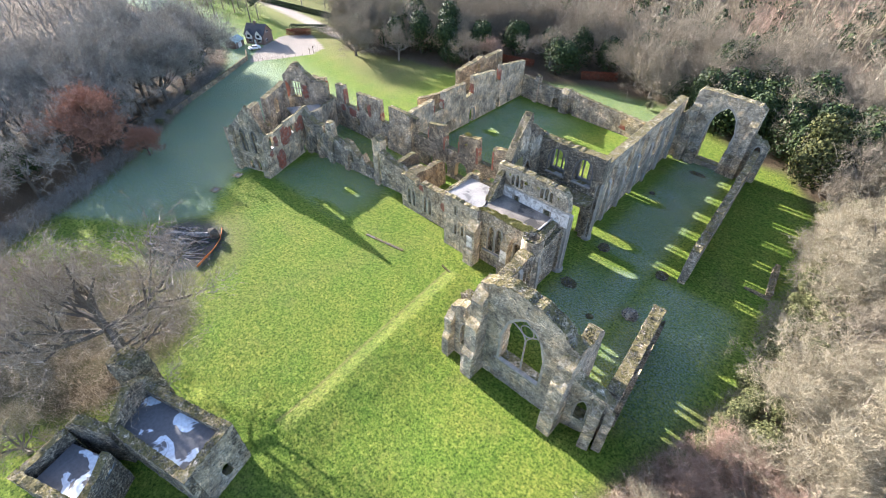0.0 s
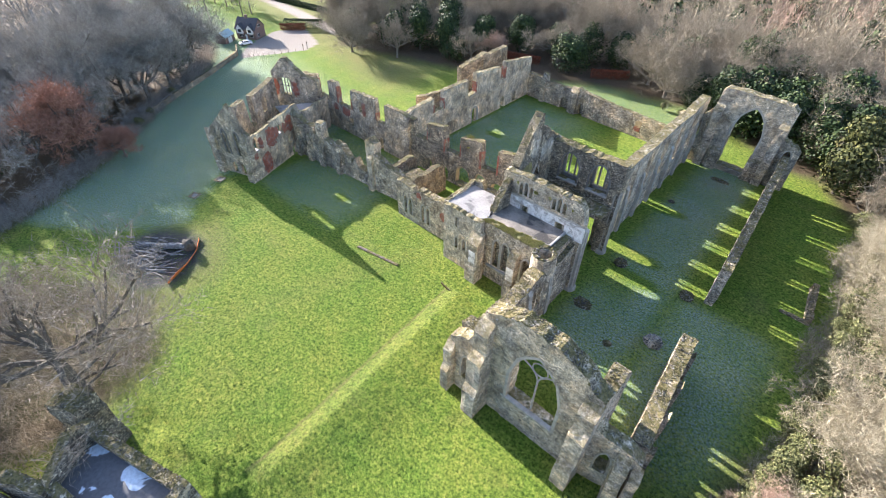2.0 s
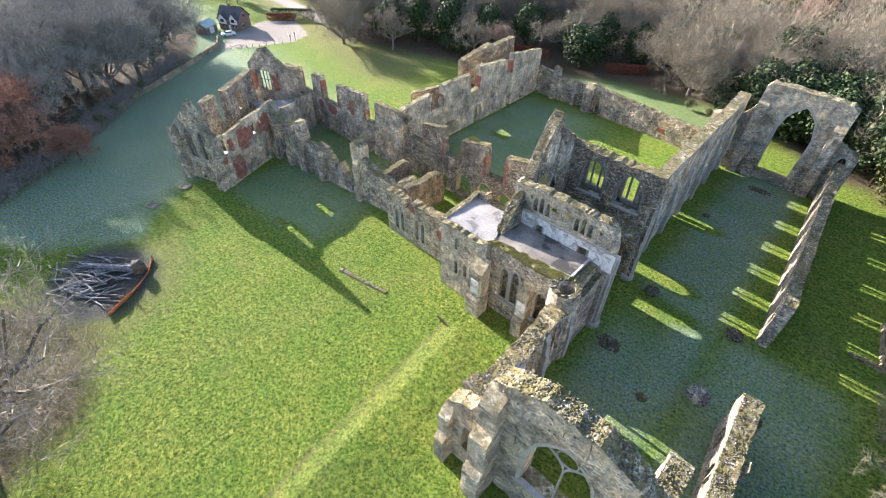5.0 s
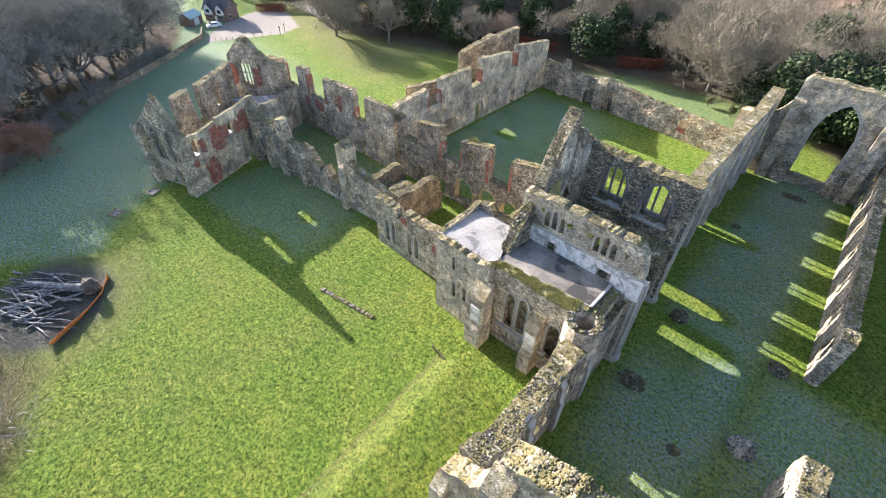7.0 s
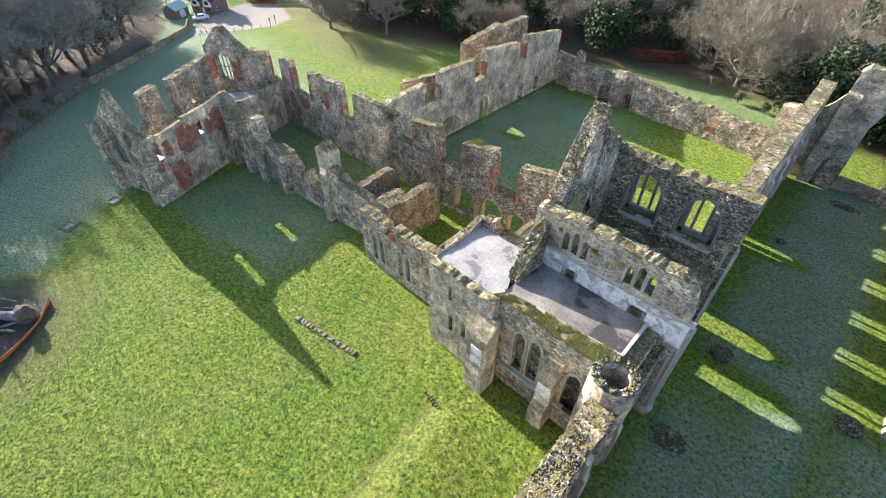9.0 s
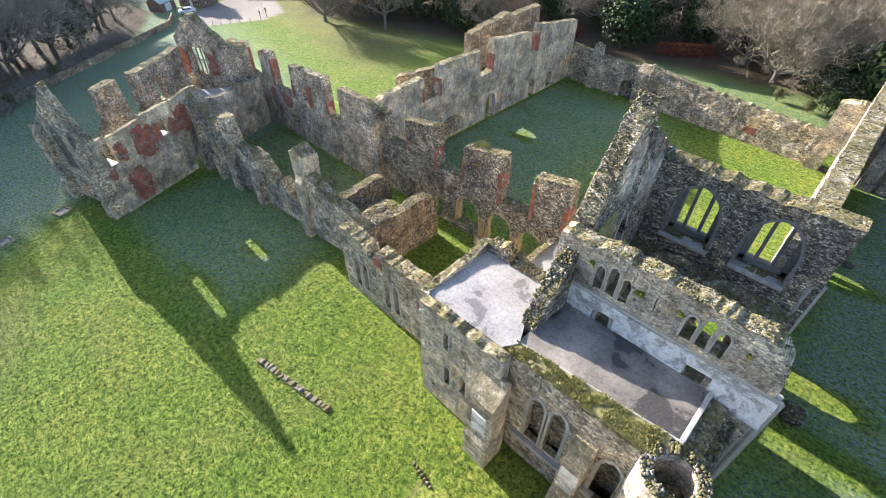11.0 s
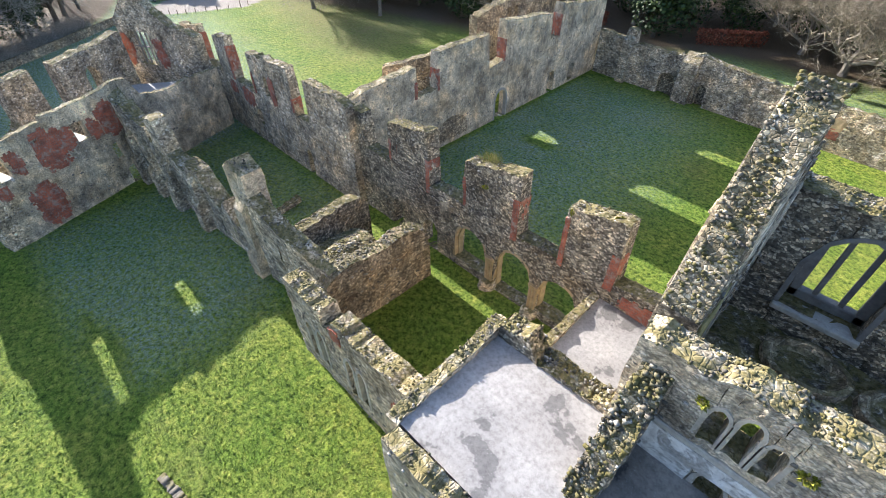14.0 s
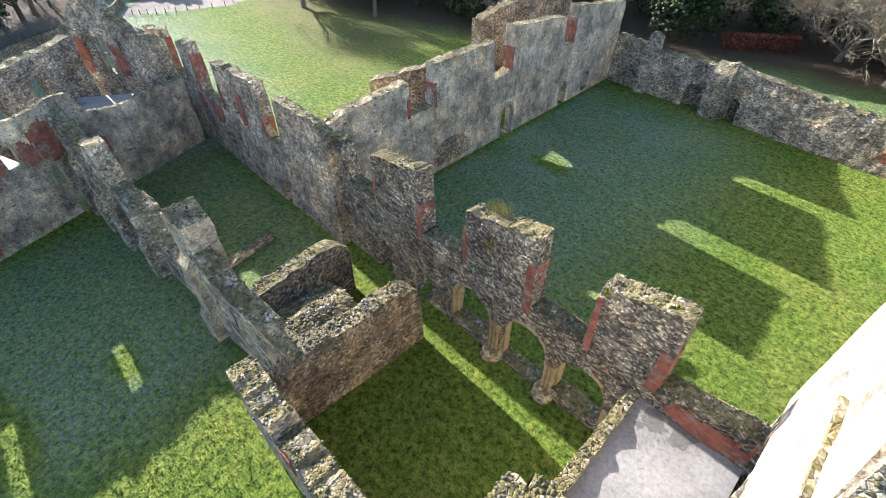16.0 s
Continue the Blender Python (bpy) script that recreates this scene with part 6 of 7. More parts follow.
PROTO = {
    "pale": [tree_thing("bare_tree", 11 + k, 12, 5.5, M_BARK, M_TWIG_GREY, "leafless grey-brown tree at the wood's edge", depth=5, sub=3, limbs=5, twigs=5, twig_len=1.15, twig_w=.027) for k in range(3)],
    "olive": [tree_thing("bare_tree", 31 + k, 9, 5.0, M_BARK, M_TWIG_OLIVE, "leafless olive-grey tree in the thicket", depth=5, sub=3, limbs=6, twigs=11, twig_len=1.0, twig_w=.012, fork=.2) for k in range(3)],
    "red": [tree_thing("bare_tree", 51 + k, 8.5, 5.0, M_BARK, M_TWIG_RED, "leafless tree with reddish twigs", depth=5, sub=3, limbs=6, twigs=11, twig_len=1.0, twig_w=.012, fork=.2) for k in range(2)],
    "dark": [tree_thing("bare_tree", 71 + k, 15, 5.5, M_BARK_DARK, M_TWIG_DARK, "tall dark leafless tree of the south wood", depth=5, sub=3, limbs=5, twigs=4, twig_len=1.3, twig_w=.022, fork=.35) for k in range(3)],
    "russet": [tree_thing("bare_tree", 91, 13, 6.5, M_BARK_DARK, M_TWIG_BROWN, "russet-brown beech keeping dead leaves", depth=5, sub=4, limbs=7, twigs=7, twig_len=.8, twig_w=.04)],
    "big": [tree_thing("bare_tree", 131 + k, 18, 9, M_BARK, M_TWIG_GREY, "tall leafless tree with a dense pale crown", depth=5, sub=4, limbs=7, twigs=6, twig_len=1.5, twig_w=.02, trunk_r=.45, fork=.11, lift=.5) for k in range(2)],
    "big_dark": [tree_thing("bare_tree", 141 + k, 18, 8, M_BARK_DARK, M_TWIG_DARK, "tall grey leafless tree of the south wood", depth=5, sub=4, limbs=7, twigs=5, twig_len=1.4, twig_w=.026, trunk_r=.42, fork=.24, lift=.8) for k in range(2)],
    "big_olive": [tree_thing("bare_tree", 151, 13, 7.5, M_BARK, M_TWIG_OLIVE, "broad leafless olive-grey tree in the thicket", depth=5, sub=4, limbs=8, twigs=7, twig_len=1.2, twig_w=.014, trunk_r=.3, fork=.15, lift=.6)],
    "yew": [leafy_thing("yew_tree", 101 + k, 9.5, 4.6, 5200, M_LEAF_YEW, "dark evergreen yew at the wood edge", leaf=.34, lobes=12) for k in range(2)],
    "golden": [leafy_thing("yew_tree", 111, 9.5, 5.0, 6000, M_LEAF_OLIVE, "golden-olive evergreen yew behind the west front", leaf=.32, lobes=13)],
    "ivy": [leafy_thing("ivy_bush", 121 + k, 4.6, 3.2, 4400, M_LEAF_IVY, "ivy-grown bush at the thicket edge", "bush", leaf=.19, lobes=11) for k in range(2)],
}
USED = set()


def put(kind, x, y, s=1.0, a=None, sz=None, label=""):
    rnd = random.Random(int(x * 13 + y * 7 + 999))
    src = PROTO[kind][rnd.randrange(len(PROTO[kind]))]
    m = Matrix.Translation((x, y, 0)) @ Matrix.Rotation(rnd.random() * 6.3 if a is None else a, 4, "Z")
    if src.name in USED:
        o = copy_thing(src, m)
    else:
        USED.add(src.name)
        o = src
        o.matrix_basis = m
    o.scale = (s, s, sz or s * rnd.uniform(.92, 1.08))
    if label:
        o["label"] = label
    return o


# named single trees
put("big", -79, 46.6, .85, label="broad pale leafless tree beside the car park")
put("yew", -24.5, 76, 1.45, sz=1.1, label="round dark evergreen by the copper hedge")
put("big", 1.5, 79, 1.05, label="spreading pale leafless tree behind the west range")
put("big", 13, 82, 1.0)
put("golden", 41.0, 60.0, 1.5)
put("yew", 47, 64, 1.4)
put("yew", 37.5, 66, 1.2)
put("pale", 46.5, 52, 0.72, label="small pale leafless tree by the yew")
put("russet", -70, -28.5, 1.1)
put("russet", -64.5, -22, 0.5)
for x, y, s in ((9, 76, 1.0), (15, 74, 1.3), (20, 76, 1.5), (26, 74, 1.5), (33, 73, 1.5), (40, 71, 1.4), (24, 84, 1.6), (36, 82, 1.6), (16, 88, 1.6), (46, 74, 1.4), (16, 73, 1.2), (22, 71.5, 1.35), (28, 69.5, 1.3), (34, 69, 1.3), (11, 71.5, .5), (-51, 61, .9), (-57, 64, 1.2), (-66, 62, 1.3), (-72, 57, 1.1), (-42, 79, 1.2), (-33, 85, 1.1), (-8, 92, 1.3), (30, 80, 1.4), (-86, 53, 1.1), (-76, 70, 1.4), (-62, 71, 1.4), (-24, 86, 1.2), (-16, 88, 1.2), (2, 88, 1.3), (-50, 72, 1.2)):
    put("yew", x, y, s)
for x, y, s in ((-66, 52.5, .62), (-47, 63, .62), (-44, 68, .7), (-60, 74, .9), (-30, 80, .8), (-5, 84, .9), (-25, 90, 1), (20, 82, 1.0), (36, 72, .9), (52, 60, .9), (-92, 58, .9), (-100, 62, 1), (-50, 86, 1.0), (28, 90, 1.1), (44, 80, 1.0), (-38, 94, 1.0), (8, 92, 1.1), (-70, 66, .9), (-56, 80, 1.0), (-80, 60, .9), (-88, 66, 1), (-72, 84, 1), (-18, 96, 1), (20, 94, 1), (38, 90, 1), (54, 74, 1), (60, 66, .9), (-46, 92, 1), (-62, 92, 1), (-80, 80, 1), (-2, 98, 1), (48, 92, 1)):
    if s >= .9:
        put("big", x, y, s * .9)
    else:
        put("pale" if (x * 7 + y) % 4 else "red", x, y, s * 1.4)
# north thicket
rnd = random.Random(77)
spots = []
for _ in range(900):
    x, y = rnd.uniform(43, 69), rnd.uniform(-44, 66)
    if wood_mask(x - 2.0, y) < .97 or any(math.hypot(x - u, y - v) < 4.2 for u, v in spots) or math.hypot(x - 43, y - 62) < 7:
        continue
    spots.append((x, y))
for x, y in spots:
    k = rnd.random()
    if y < -6 and x < 56:
        kind = "red" if k < .6 else "olive"
    else:
        kind = "big_olive" if k < .3 and x > 52 else "olive" if k < .55 else "pale" if k < .78 else "ivy" if k < .9 else "red"
    s = rnd.uniform(.85, 1.15) * (0.8 if x < 50 else 1.0)
    if kind == "pale":
        s *= .85
    put(kind, x, y, s)
for x, y, s in ((48.6, 19.5, .75), (48.2, 12.5, .8), (47.4, 6.5, .6), (49, 34, .8), (50, 42, .9), (48.5, 26.5, .7), (48.2, 1.5, .75), (46.6, -4, .7), (49.2, 16.2, .9), (50.2, 23, .95), (50, 30, .9), (48.8, 9.5, .85), (49.2, 5, .9), (47.6, -1.2, .8), (45.8, -8.5, .7), (49.8, 38, .85), (52, 12, 1.1), (52.5, 20, 1.1), (51, 2, 1.0), (47.6, 14.4, .6), (47.0, 3.8, .7), (46.2, -6.4, .7), (44.6, -11, .65), (48.4, 29.6, .7), (48.0, 23, .6), (50.5, -3, .9), (51.5, 7, 1.0), (53, 27, 1.1), (47.2, 46.5, .8), (46.4, 50, .8)):
    put("ivy", x, y, s)
# south wood
spots = []
rnd = random.Random(78)
for _ in range(700):
    x, y = rnd.uniform(-112, -50), rnd.uniform(-72, 22)
    if wood_mask(x + 1.0, y) < .95 or any(math.hypot(x - u, y - v) < (7.5 if x > -90 else 5.0) for u, v in spots) or math.hypot(x + 69, y + 28) < 5 or (x < -98 and y > 12) or (-45 < x < 0):
        continue
    spots.append((x, y))
for x, y in spots:
    k = rnd.random()
    put("big_dark" if k < .5 and x < -82 else "dark" if k < .8 else "yew" if k < .9 and x < -70 else "pale", x, y, rnd.uniform(.85, 1.15))
for x, y, s in ((-75, -15, .5), (-70, -19, .5), (-79.5, -11, .4), (-86, -3, .5)):
    put("ivy", x, y, s)


def far_woods():
    """The woods beyond, too far to tell trees apart."""
    rnd = random.Random(5)
    V, Fs, n = [], [], 0
    mats = [M_TWIG_GREY, M_TWIG_OLIVE, M_TWIG_DARK, M_TWIG_RED]
    groups = {0: ([], []), 1: ([], []), 2: ([], []), 3: ([], [])}
    place = []
    for _ in range(9000):
        x, y = rnd.uniform(-240, 190), rnd.uniform(-110, 260)
        near = -112 < x < 74 and -72 < y < 92
        if near or wood_mask(x, y) < .9 and not (x < -125 or y > 60) or (-124 < x < -88 and 20 < y < 66) or (-170 < x <= -124 and 52 < y < 68) or math.hypot(x + 100, y - 55) < 18:
            continue
        if any(math.hypot(x - u, y - v) < 5.4 for u, v in place):
            continue
        place.append((x, y))
    for x, y in place[:1150]:
        south = x < -55 and y < 25
        g = 2 if south else (0 if rnd.random() < .5 else 1 if rnd.random() < .7 else 3)
        TV, TF = groups[g]
        H, R = rnd.uniform(10, 16), rnd.uniform(3.6, 5.6)
        c = Vector((x, y, 0))
        prism(TV, TF, c, c + Vector((0, 0, H * .5)), .25, .15, 4)
        far = math.hypot(x + 5, y - 10)
        for _ in range(300 if far > 130 else 420):
            a, u = rnd.random() * 6.3, rnd.random()
            rr = R * (rnd.random() ** .45)
            zz = H * (.3 + .62 * u) * (1 - .3 * (rr / R) ** 2)
            p = c + Vector((rr * math.cos(a), rr * math.sin(a), zz))
            d = Vector((math.cos(a) * rr / R, math.sin(a) * rr / R, rnd.uniform(.3, 1.3))).normalized()
            ribbon(TV, TF, p, p + d * rnd.uniform(.8, 1.9), .045 if far < 130 else .07, rnd)
    for g, (TV, TF) in groups.items():
        if TV:
            o = mesh_ob("woodland", TV, TF, mats[g])
            tagged(o, "leafless winter woodland stretching to the horizon", "woodland", kind="stuff")
    # evergreen understorey
    V, Fs = [], []
    for x, y in [q for q in place[1150:1450] + [(a + 2, b + 3) for a, b in place[:1150:6]] if q[0] > -60 or q[1] > 40]:
        v, f = leafy(int(x * 3 + y), rnd.uniform(5, 10), rnd.uniform(2.5, 4), 110, leaf=1.2)
        k = len(V)
        V += [p + Vector((x, y, 0)) for p in v]
        Fs += [tuple(i + k for i in q) for q in f]
    o = mesh_ob("evergreen_understorey", V, Fs, M_LEAF_YEW)
    tagged(o, "dark evergreens among the bare woods", "woodland", kind="stuff")


far_woods()


def brush(name, label, spots, mat, n, h, seed, w=.02):
    rnd = random.Random(seed)
    V, Fs = [], []
    for x, y, r in spots:
        for _ in range(int(n * r)):
            a, rr = rnd.random() * 6.3, r * math.sqrt(rnd.random())
            p = Vector((x + rr * math.cos(a), y + rr * math.sin(a), 0))
            d = Vector((rnd.gauss(0, .5), rnd.gauss(0, .5), 1)).normalized()
            q = p + d * h * rnd.uniform(.4, 1.1)
            ribbon(V, Fs, p, q, w, rnd)
            for _ in range(3):
                b = p.lerp(q, rnd.uniform(.3, 1))
                ribbon(V, Fs, b, b + Vector((rnd.gauss(0, .5), rnd.gauss(0, .5), rnd.gauss(.2, .3))) * h * .5, w * .7, rnd)
    o = mesh_ob(name, V, Fs, mat)
    return tagged(o, label, "undergrowth", kind="stuff")


brush("bramble", "tangle of brown brambles and saplings by the lodge", [(-20, -49, 7), (-28, -44, 7), (-14, -52, 5), (-31, -52, 8), (-24, -56, 8), (-36, -46, 6), (-17, -41, 5), (-9, -50, 4)], M_STRAW, 120, 1.9, 3)
brush("undergrowth", "thorny undergrowth along the thicket edge", [(49 + 1.2 * math.sin(k), -20 + 3.4 * k, 3.2) for k in range(23)], M_TWIG_OLIVE, 150, 2.2, 4)
brush("undergrowth", "dark undergrowth along the south wood", [(np.interp(y, [-60, -48, -38, -24, -12, -4, 6, 16], [-50, -55, -60, -69, -80, -87, -95, -104]), y, 3.0) for y in range(-58, 14, 4)], M_TWIG_DARK, 150, 2.4, 6, .03)
brush("undergrowth", "reddish brush below the choir end", [(41.5 + .6 * k, -26 + 2.4 * k, 2.6) for k in range(7)], M_TWIG_RED, 150, 2.4, 8)

M_TWIG_OAK = twig_mat("brown_oak_twigs", (0.16, 0.13, 0.095), (0.33, 0.275, 0.205), (0.5, 0.43, 0.34))
# the old oak by the lodge
oak = tree_thing("oak_tree", 7, 17, 14, M_BARK_DARK, M_TWIG_OAK, "old spreading leafless oak beside the ruined lodge", depth=5, sub=4, limbs=7, twigs=6, twig_len=1.2, twig_w=.017, trunk_r=.7, fork=.4, lift=.4)
oak.matrix_basis = pose(-13.6, -45.6, 0, 0, 0, 40)
put("pale", -31, -55, .8)
put("olive", -38, -52, .8)
put("olive", -9, -58, .7)

# green shrubs and hedges
for x, y, s in ((8.5, 71, .4), (4, 72, .35)):
    o = put("ivy", x, y, s)
    o["label"] = "low bright green shrub on the bank"


def hedge(pts, h, w, mat, label, n=260):
    V, Fs = [], []
    rnd = random.Random(int(abs(pts[0][0] * 10)))
    for (x0, y0), (x1, y1) in zip(pts, pts[1:]):
        L = math.hypot(x1 - x0, y1 - y0)
        dx, dy = (x1 - x0) / L, (y1 - y0) / L
        for _ in range(int(n * L)):
            s, u, z = rnd.random() * L, rnd.uniform(-1, 1), rnd.random()
            if abs(u) < .75 and z < .85:
                u = math.copysign(rnd.uniform(.8, 1.05), u) if rnd.random() < .5 else u
                z = z if abs(u) > .75 else rnd.uniform(.9, 1.06)
            p = Vector((x0 + dx * s - dy * u * w / 2, y0 + dy * s + dx * u * w / 2, z * h))
            t = Vector((rnd.gauss(0, 1), rnd.gauss(0, 1), rnd.gauss(0, 1))).normalized() * rnd.uniform(.08, .2)
            b = t.cross(Vector((rnd.gauss(0, 1), rnd.gauss(0, 1), rnd.gauss(0, 1)))).normalized() * rnd.uniform(.08, .18)
            k = len(V)
            V += [p - t, p + b, p + t, p - b]
            Fs.append((k, k + 1, k + 2, k + 3))
    o = mesh_ob("hedge", V, Fs, mat)
    return tagged(o, label, "hedge")


hedge([(-44.7, 73.6), (-33.4, 76.6)], 1.8, 1.4, M_LEAF_BEECH, "clipped copper beech hedge with russet leaves")
hedge([(-18.4, 78.0), (-10.2, 83.6)], 2.0, 1.6, M_LEAF_BEECH, "clipped copper beech hedge with russet leaves")
hedge([(-113, 46), (-103, 54)], 2.6, 2.0, M_LEAF_YEW, "dark clipped hedge behind the cottage")
hedge([(-112, 43.5), (-106, 49)], 1.8, 1.2, M_LEAF_BEECH, "russet hedge beside the cottage drive")
hedge([(-160, 60.5), (-118, 65.5), (-104, 66)], 1.6, 1.4, M_LEAF_YEW, "dark clipped hedge along the road")

# ---- cottage, car and car park ----
M_HBRICK = plain("brown_brick", (0.22, 0.15, 0.12), .9, .25, 3, 0, 12, .3)
M_TILE = plain("dark_roof_tile", (0.07, 0.065, 0.066), .7, .3, 2, 0, 8, .5, .05)
M_WHITE = plain("white_paint", (0.78, 0.77, 0.74), .5, .08, 3)
M_GLASS, _n, _l, _b = nodes_of("window_glass")
_b.inputs["Base Color"].default_value = (0.03, 0.035, 0.04, 1)
_b.inputs["Roughness"].default_value = 0.06
M_PALEROOF = plain("pale_green_felt_roof", (0.4, 0.5, 0.47), .8, .15, 2)
M_TYRE = plain("tyre_rubber", (0.02, 0.02, 0.02), .9, .2)
M_CARPAINT = plain("white_car_paint", (0.75, 0.76, 0.77), .25, .04, 1)
M_DWOOD = plain("weathered_dark_wood", (0.12, 0.09, 0.06), .9, .35, 4)


def cottage():
    e = empty("cottage", -112.5, 33.5, 0, 28)
    bm = bmesh.new()
    box(bm, -5, -4, -.2, 5, 4, 4.6)
    for sx in (-1, 1):
        v = [bm.verts.new((sx * 5, y, z)) for y, z in ((-4, 4.6), (4, 4.6), (0, 8.2))]
        bm.faces.new(v)
    part("wall", bm, M_HBRICK, e)
    for sy in (-1, 1):
        bm = bmesh.new()
        pts = [(-5.4, sy * 4.5, 4.15), (5.4, sy * 4.5, 4.15), (5.4, 0, 8.35), (-5.4, 0, 8.35)]
        lo = [bm.verts.new(p) for p in pts]
        hi = [bm.verts.new((p[0], p[1], p[2] + .22)) for p in pts]
        bm.faces.new(hi)
        bm.faces.new(lo[::-1])
        for i in range(4):
            bm.faces.new((lo[i], lo[(i + 1) % 4], hi[(i + 1) % 4], hi[i]))
        bmesh.ops.recalc_face_normals(bm, faces=bm.faces)
        part("roof", bm, M_TILE, e, "dark tiled roof slope")
    bm = bmesh.new()
    box(bm, -1.2, -.5, 7.6, -.2, .5, 9.6, .05)
    part("chimney", bm, M_HBRICK, e)

    def window(x, y, z, w, h, axis):
        fr = bmesh.new()
        if axis == "y":
            box(fr, x - w / 2, y - .06, z, x + w / 2, y + .04, z + h, .02)
        else:
            box(fr, x - .04, y - w / 2, z, x + .06, y + w / 2, z + h, .02)
        f = part("window", fr, M_WHITE, e, "white-framed window")
        for k in range(3):
            g = bmesh.new()
            u = -w / 2 + w * (k + .5) / 3
            if axis == "y":
                box(g, x + u - w / 6 + .06, y - .09, z + .08, x + u + w / 6 - .06, y - .05, z + h - .08)
            else:
                box(g, x + .055, y + u - w / 6 + .06, z + .08, x + .09, y + u + w / 6 - .06, z + h - .08)
            part("pane", g, M_GLASS, f)
    window(-2.4, -4, 1.0, 2.0, 1.3, "y")
    window(2.6, -4, 1.0, 2.0, 1.3, "y")
    window(5, -1.6, 1.0, 1.8, 1.3, "x")
    window(5, 0, 4.8, 2.2, 1.2, "x")
    bm = bmesh.new()
    box(bm, -.5, -4.08, 0, .5, -3.9, 2.1, .03)
    part("door", bm, M_WHITE, e, "white front door")
    for x in (-2.6, 2.6):
        bm = bmesh.new()
        vs = [(x - 1.5, -4.7, 2.6), (x + 1.5, -4.7, 2.6), (x + 1.5, -4.7, 4.9), (x, -4.7, 6.6), (x - 1.5, -4.7, 4.9)]
        fr = [bm.verts.new(v) for v in vs]
        bk = [bm.verts.new((a, -1.6, c)) for a, _, c in vs]
        bm.faces.new(fr)
        for i in range(5):
            bm.faces.new((fr[i], bk[i], bk[(i + 1) % 5], fr[(i + 1) % 5]))
        bmesh.ops.recalc_face_normals(bm, faces=bm.faces)
        g = part("gable_bay", bm, M_WHITE, e, "white-rendered gable bay")
        bm = bmesh.new()
        box(bm, x - .8, -4.78, 3.3, x + .8, -4.69, 4.5, .02)
        part("pane", bm, M_GLASS, g)
        for sx in (-1, 1):
            bm = bmesh.new()
            pts = [(x + sx * 1.8, -5.0, 4.55), (x, -5.0, 6.65), (x, -1.4, 6.65), (x + sx * 1.8, -1.4, 4.55)]
            lo = [bm.verts.new(p) for p in pts]
            hi = [bm.verts.new((p[0], p[1], p[2] + .16)) for p in pts]
            bm.faces.new(hi)
            bm.faces.new(lo[::-1])
            for i in range(4):
                bm.faces.new((lo[i], lo[(i + 1) % 4], hi[(i + 1) % 4], hi[i]))
            bmesh.ops.recalc_face_normals(bm, faces=bm.faces)
            part("gable_roof", bm, M_TILE, g, "dark tiled gable slope")
    e.scale = (.66, .66, .66)
    tagged(e, "brown-brick cottage with a dark tiled roof and white windows", "house")
    a = empty("garage", -114.0, 25.5, 0, 28)
    a.scale = (.75, .75, .75)
    bm = bmesh.new()
    box(bm, -2.4, -3, -.2, 2.4, 3, 2.6)
    for sy in (-1, 1):
        bm.faces.new([bm.verts.new(p) for p in ((-2.4, sy * 3, 2.6), (2.4, sy * 3, 2.6), (0, sy * 3, 4.0))])
    part("wall", bm, M_HBRICK, a)
    for s in (-1, 1):
        bm = bmesh.new()
        pts = [(s * 2.8, -3.3, 2.4), (s * 2.8, 3.3, 2.4), (0, 3.3, 4.1), (0, -3.3, 4.1)]
        lo = [bm.verts.new(p) for p in pts]
        hi = [bm.verts.new((p[0], p[1], p[2] + .15)) for p in pts]
        bm.faces.new(hi)
        bm.faces.new(lo[::-1])
        for i in range(4):
            bm.faces.new((lo[i], lo[(i + 1) % 4], hi[(i + 1) % 4], hi[i]))
        bmesh.ops.recalc_face_normals(bm, faces=bm.faces)
        part("roof", bm, M_PALEROOF, a, "frosted pale roof slope")
    bm = bmesh.new()
    box(bm, 2.36, -1.2, 0, 2.5, 1.2, 2.1, .03)
    part("door", bm, M_WHITE, a, "white garage door")
    tagged(a, "small garage with a frosted pale roof beside the cottage", "garage")


cottage()


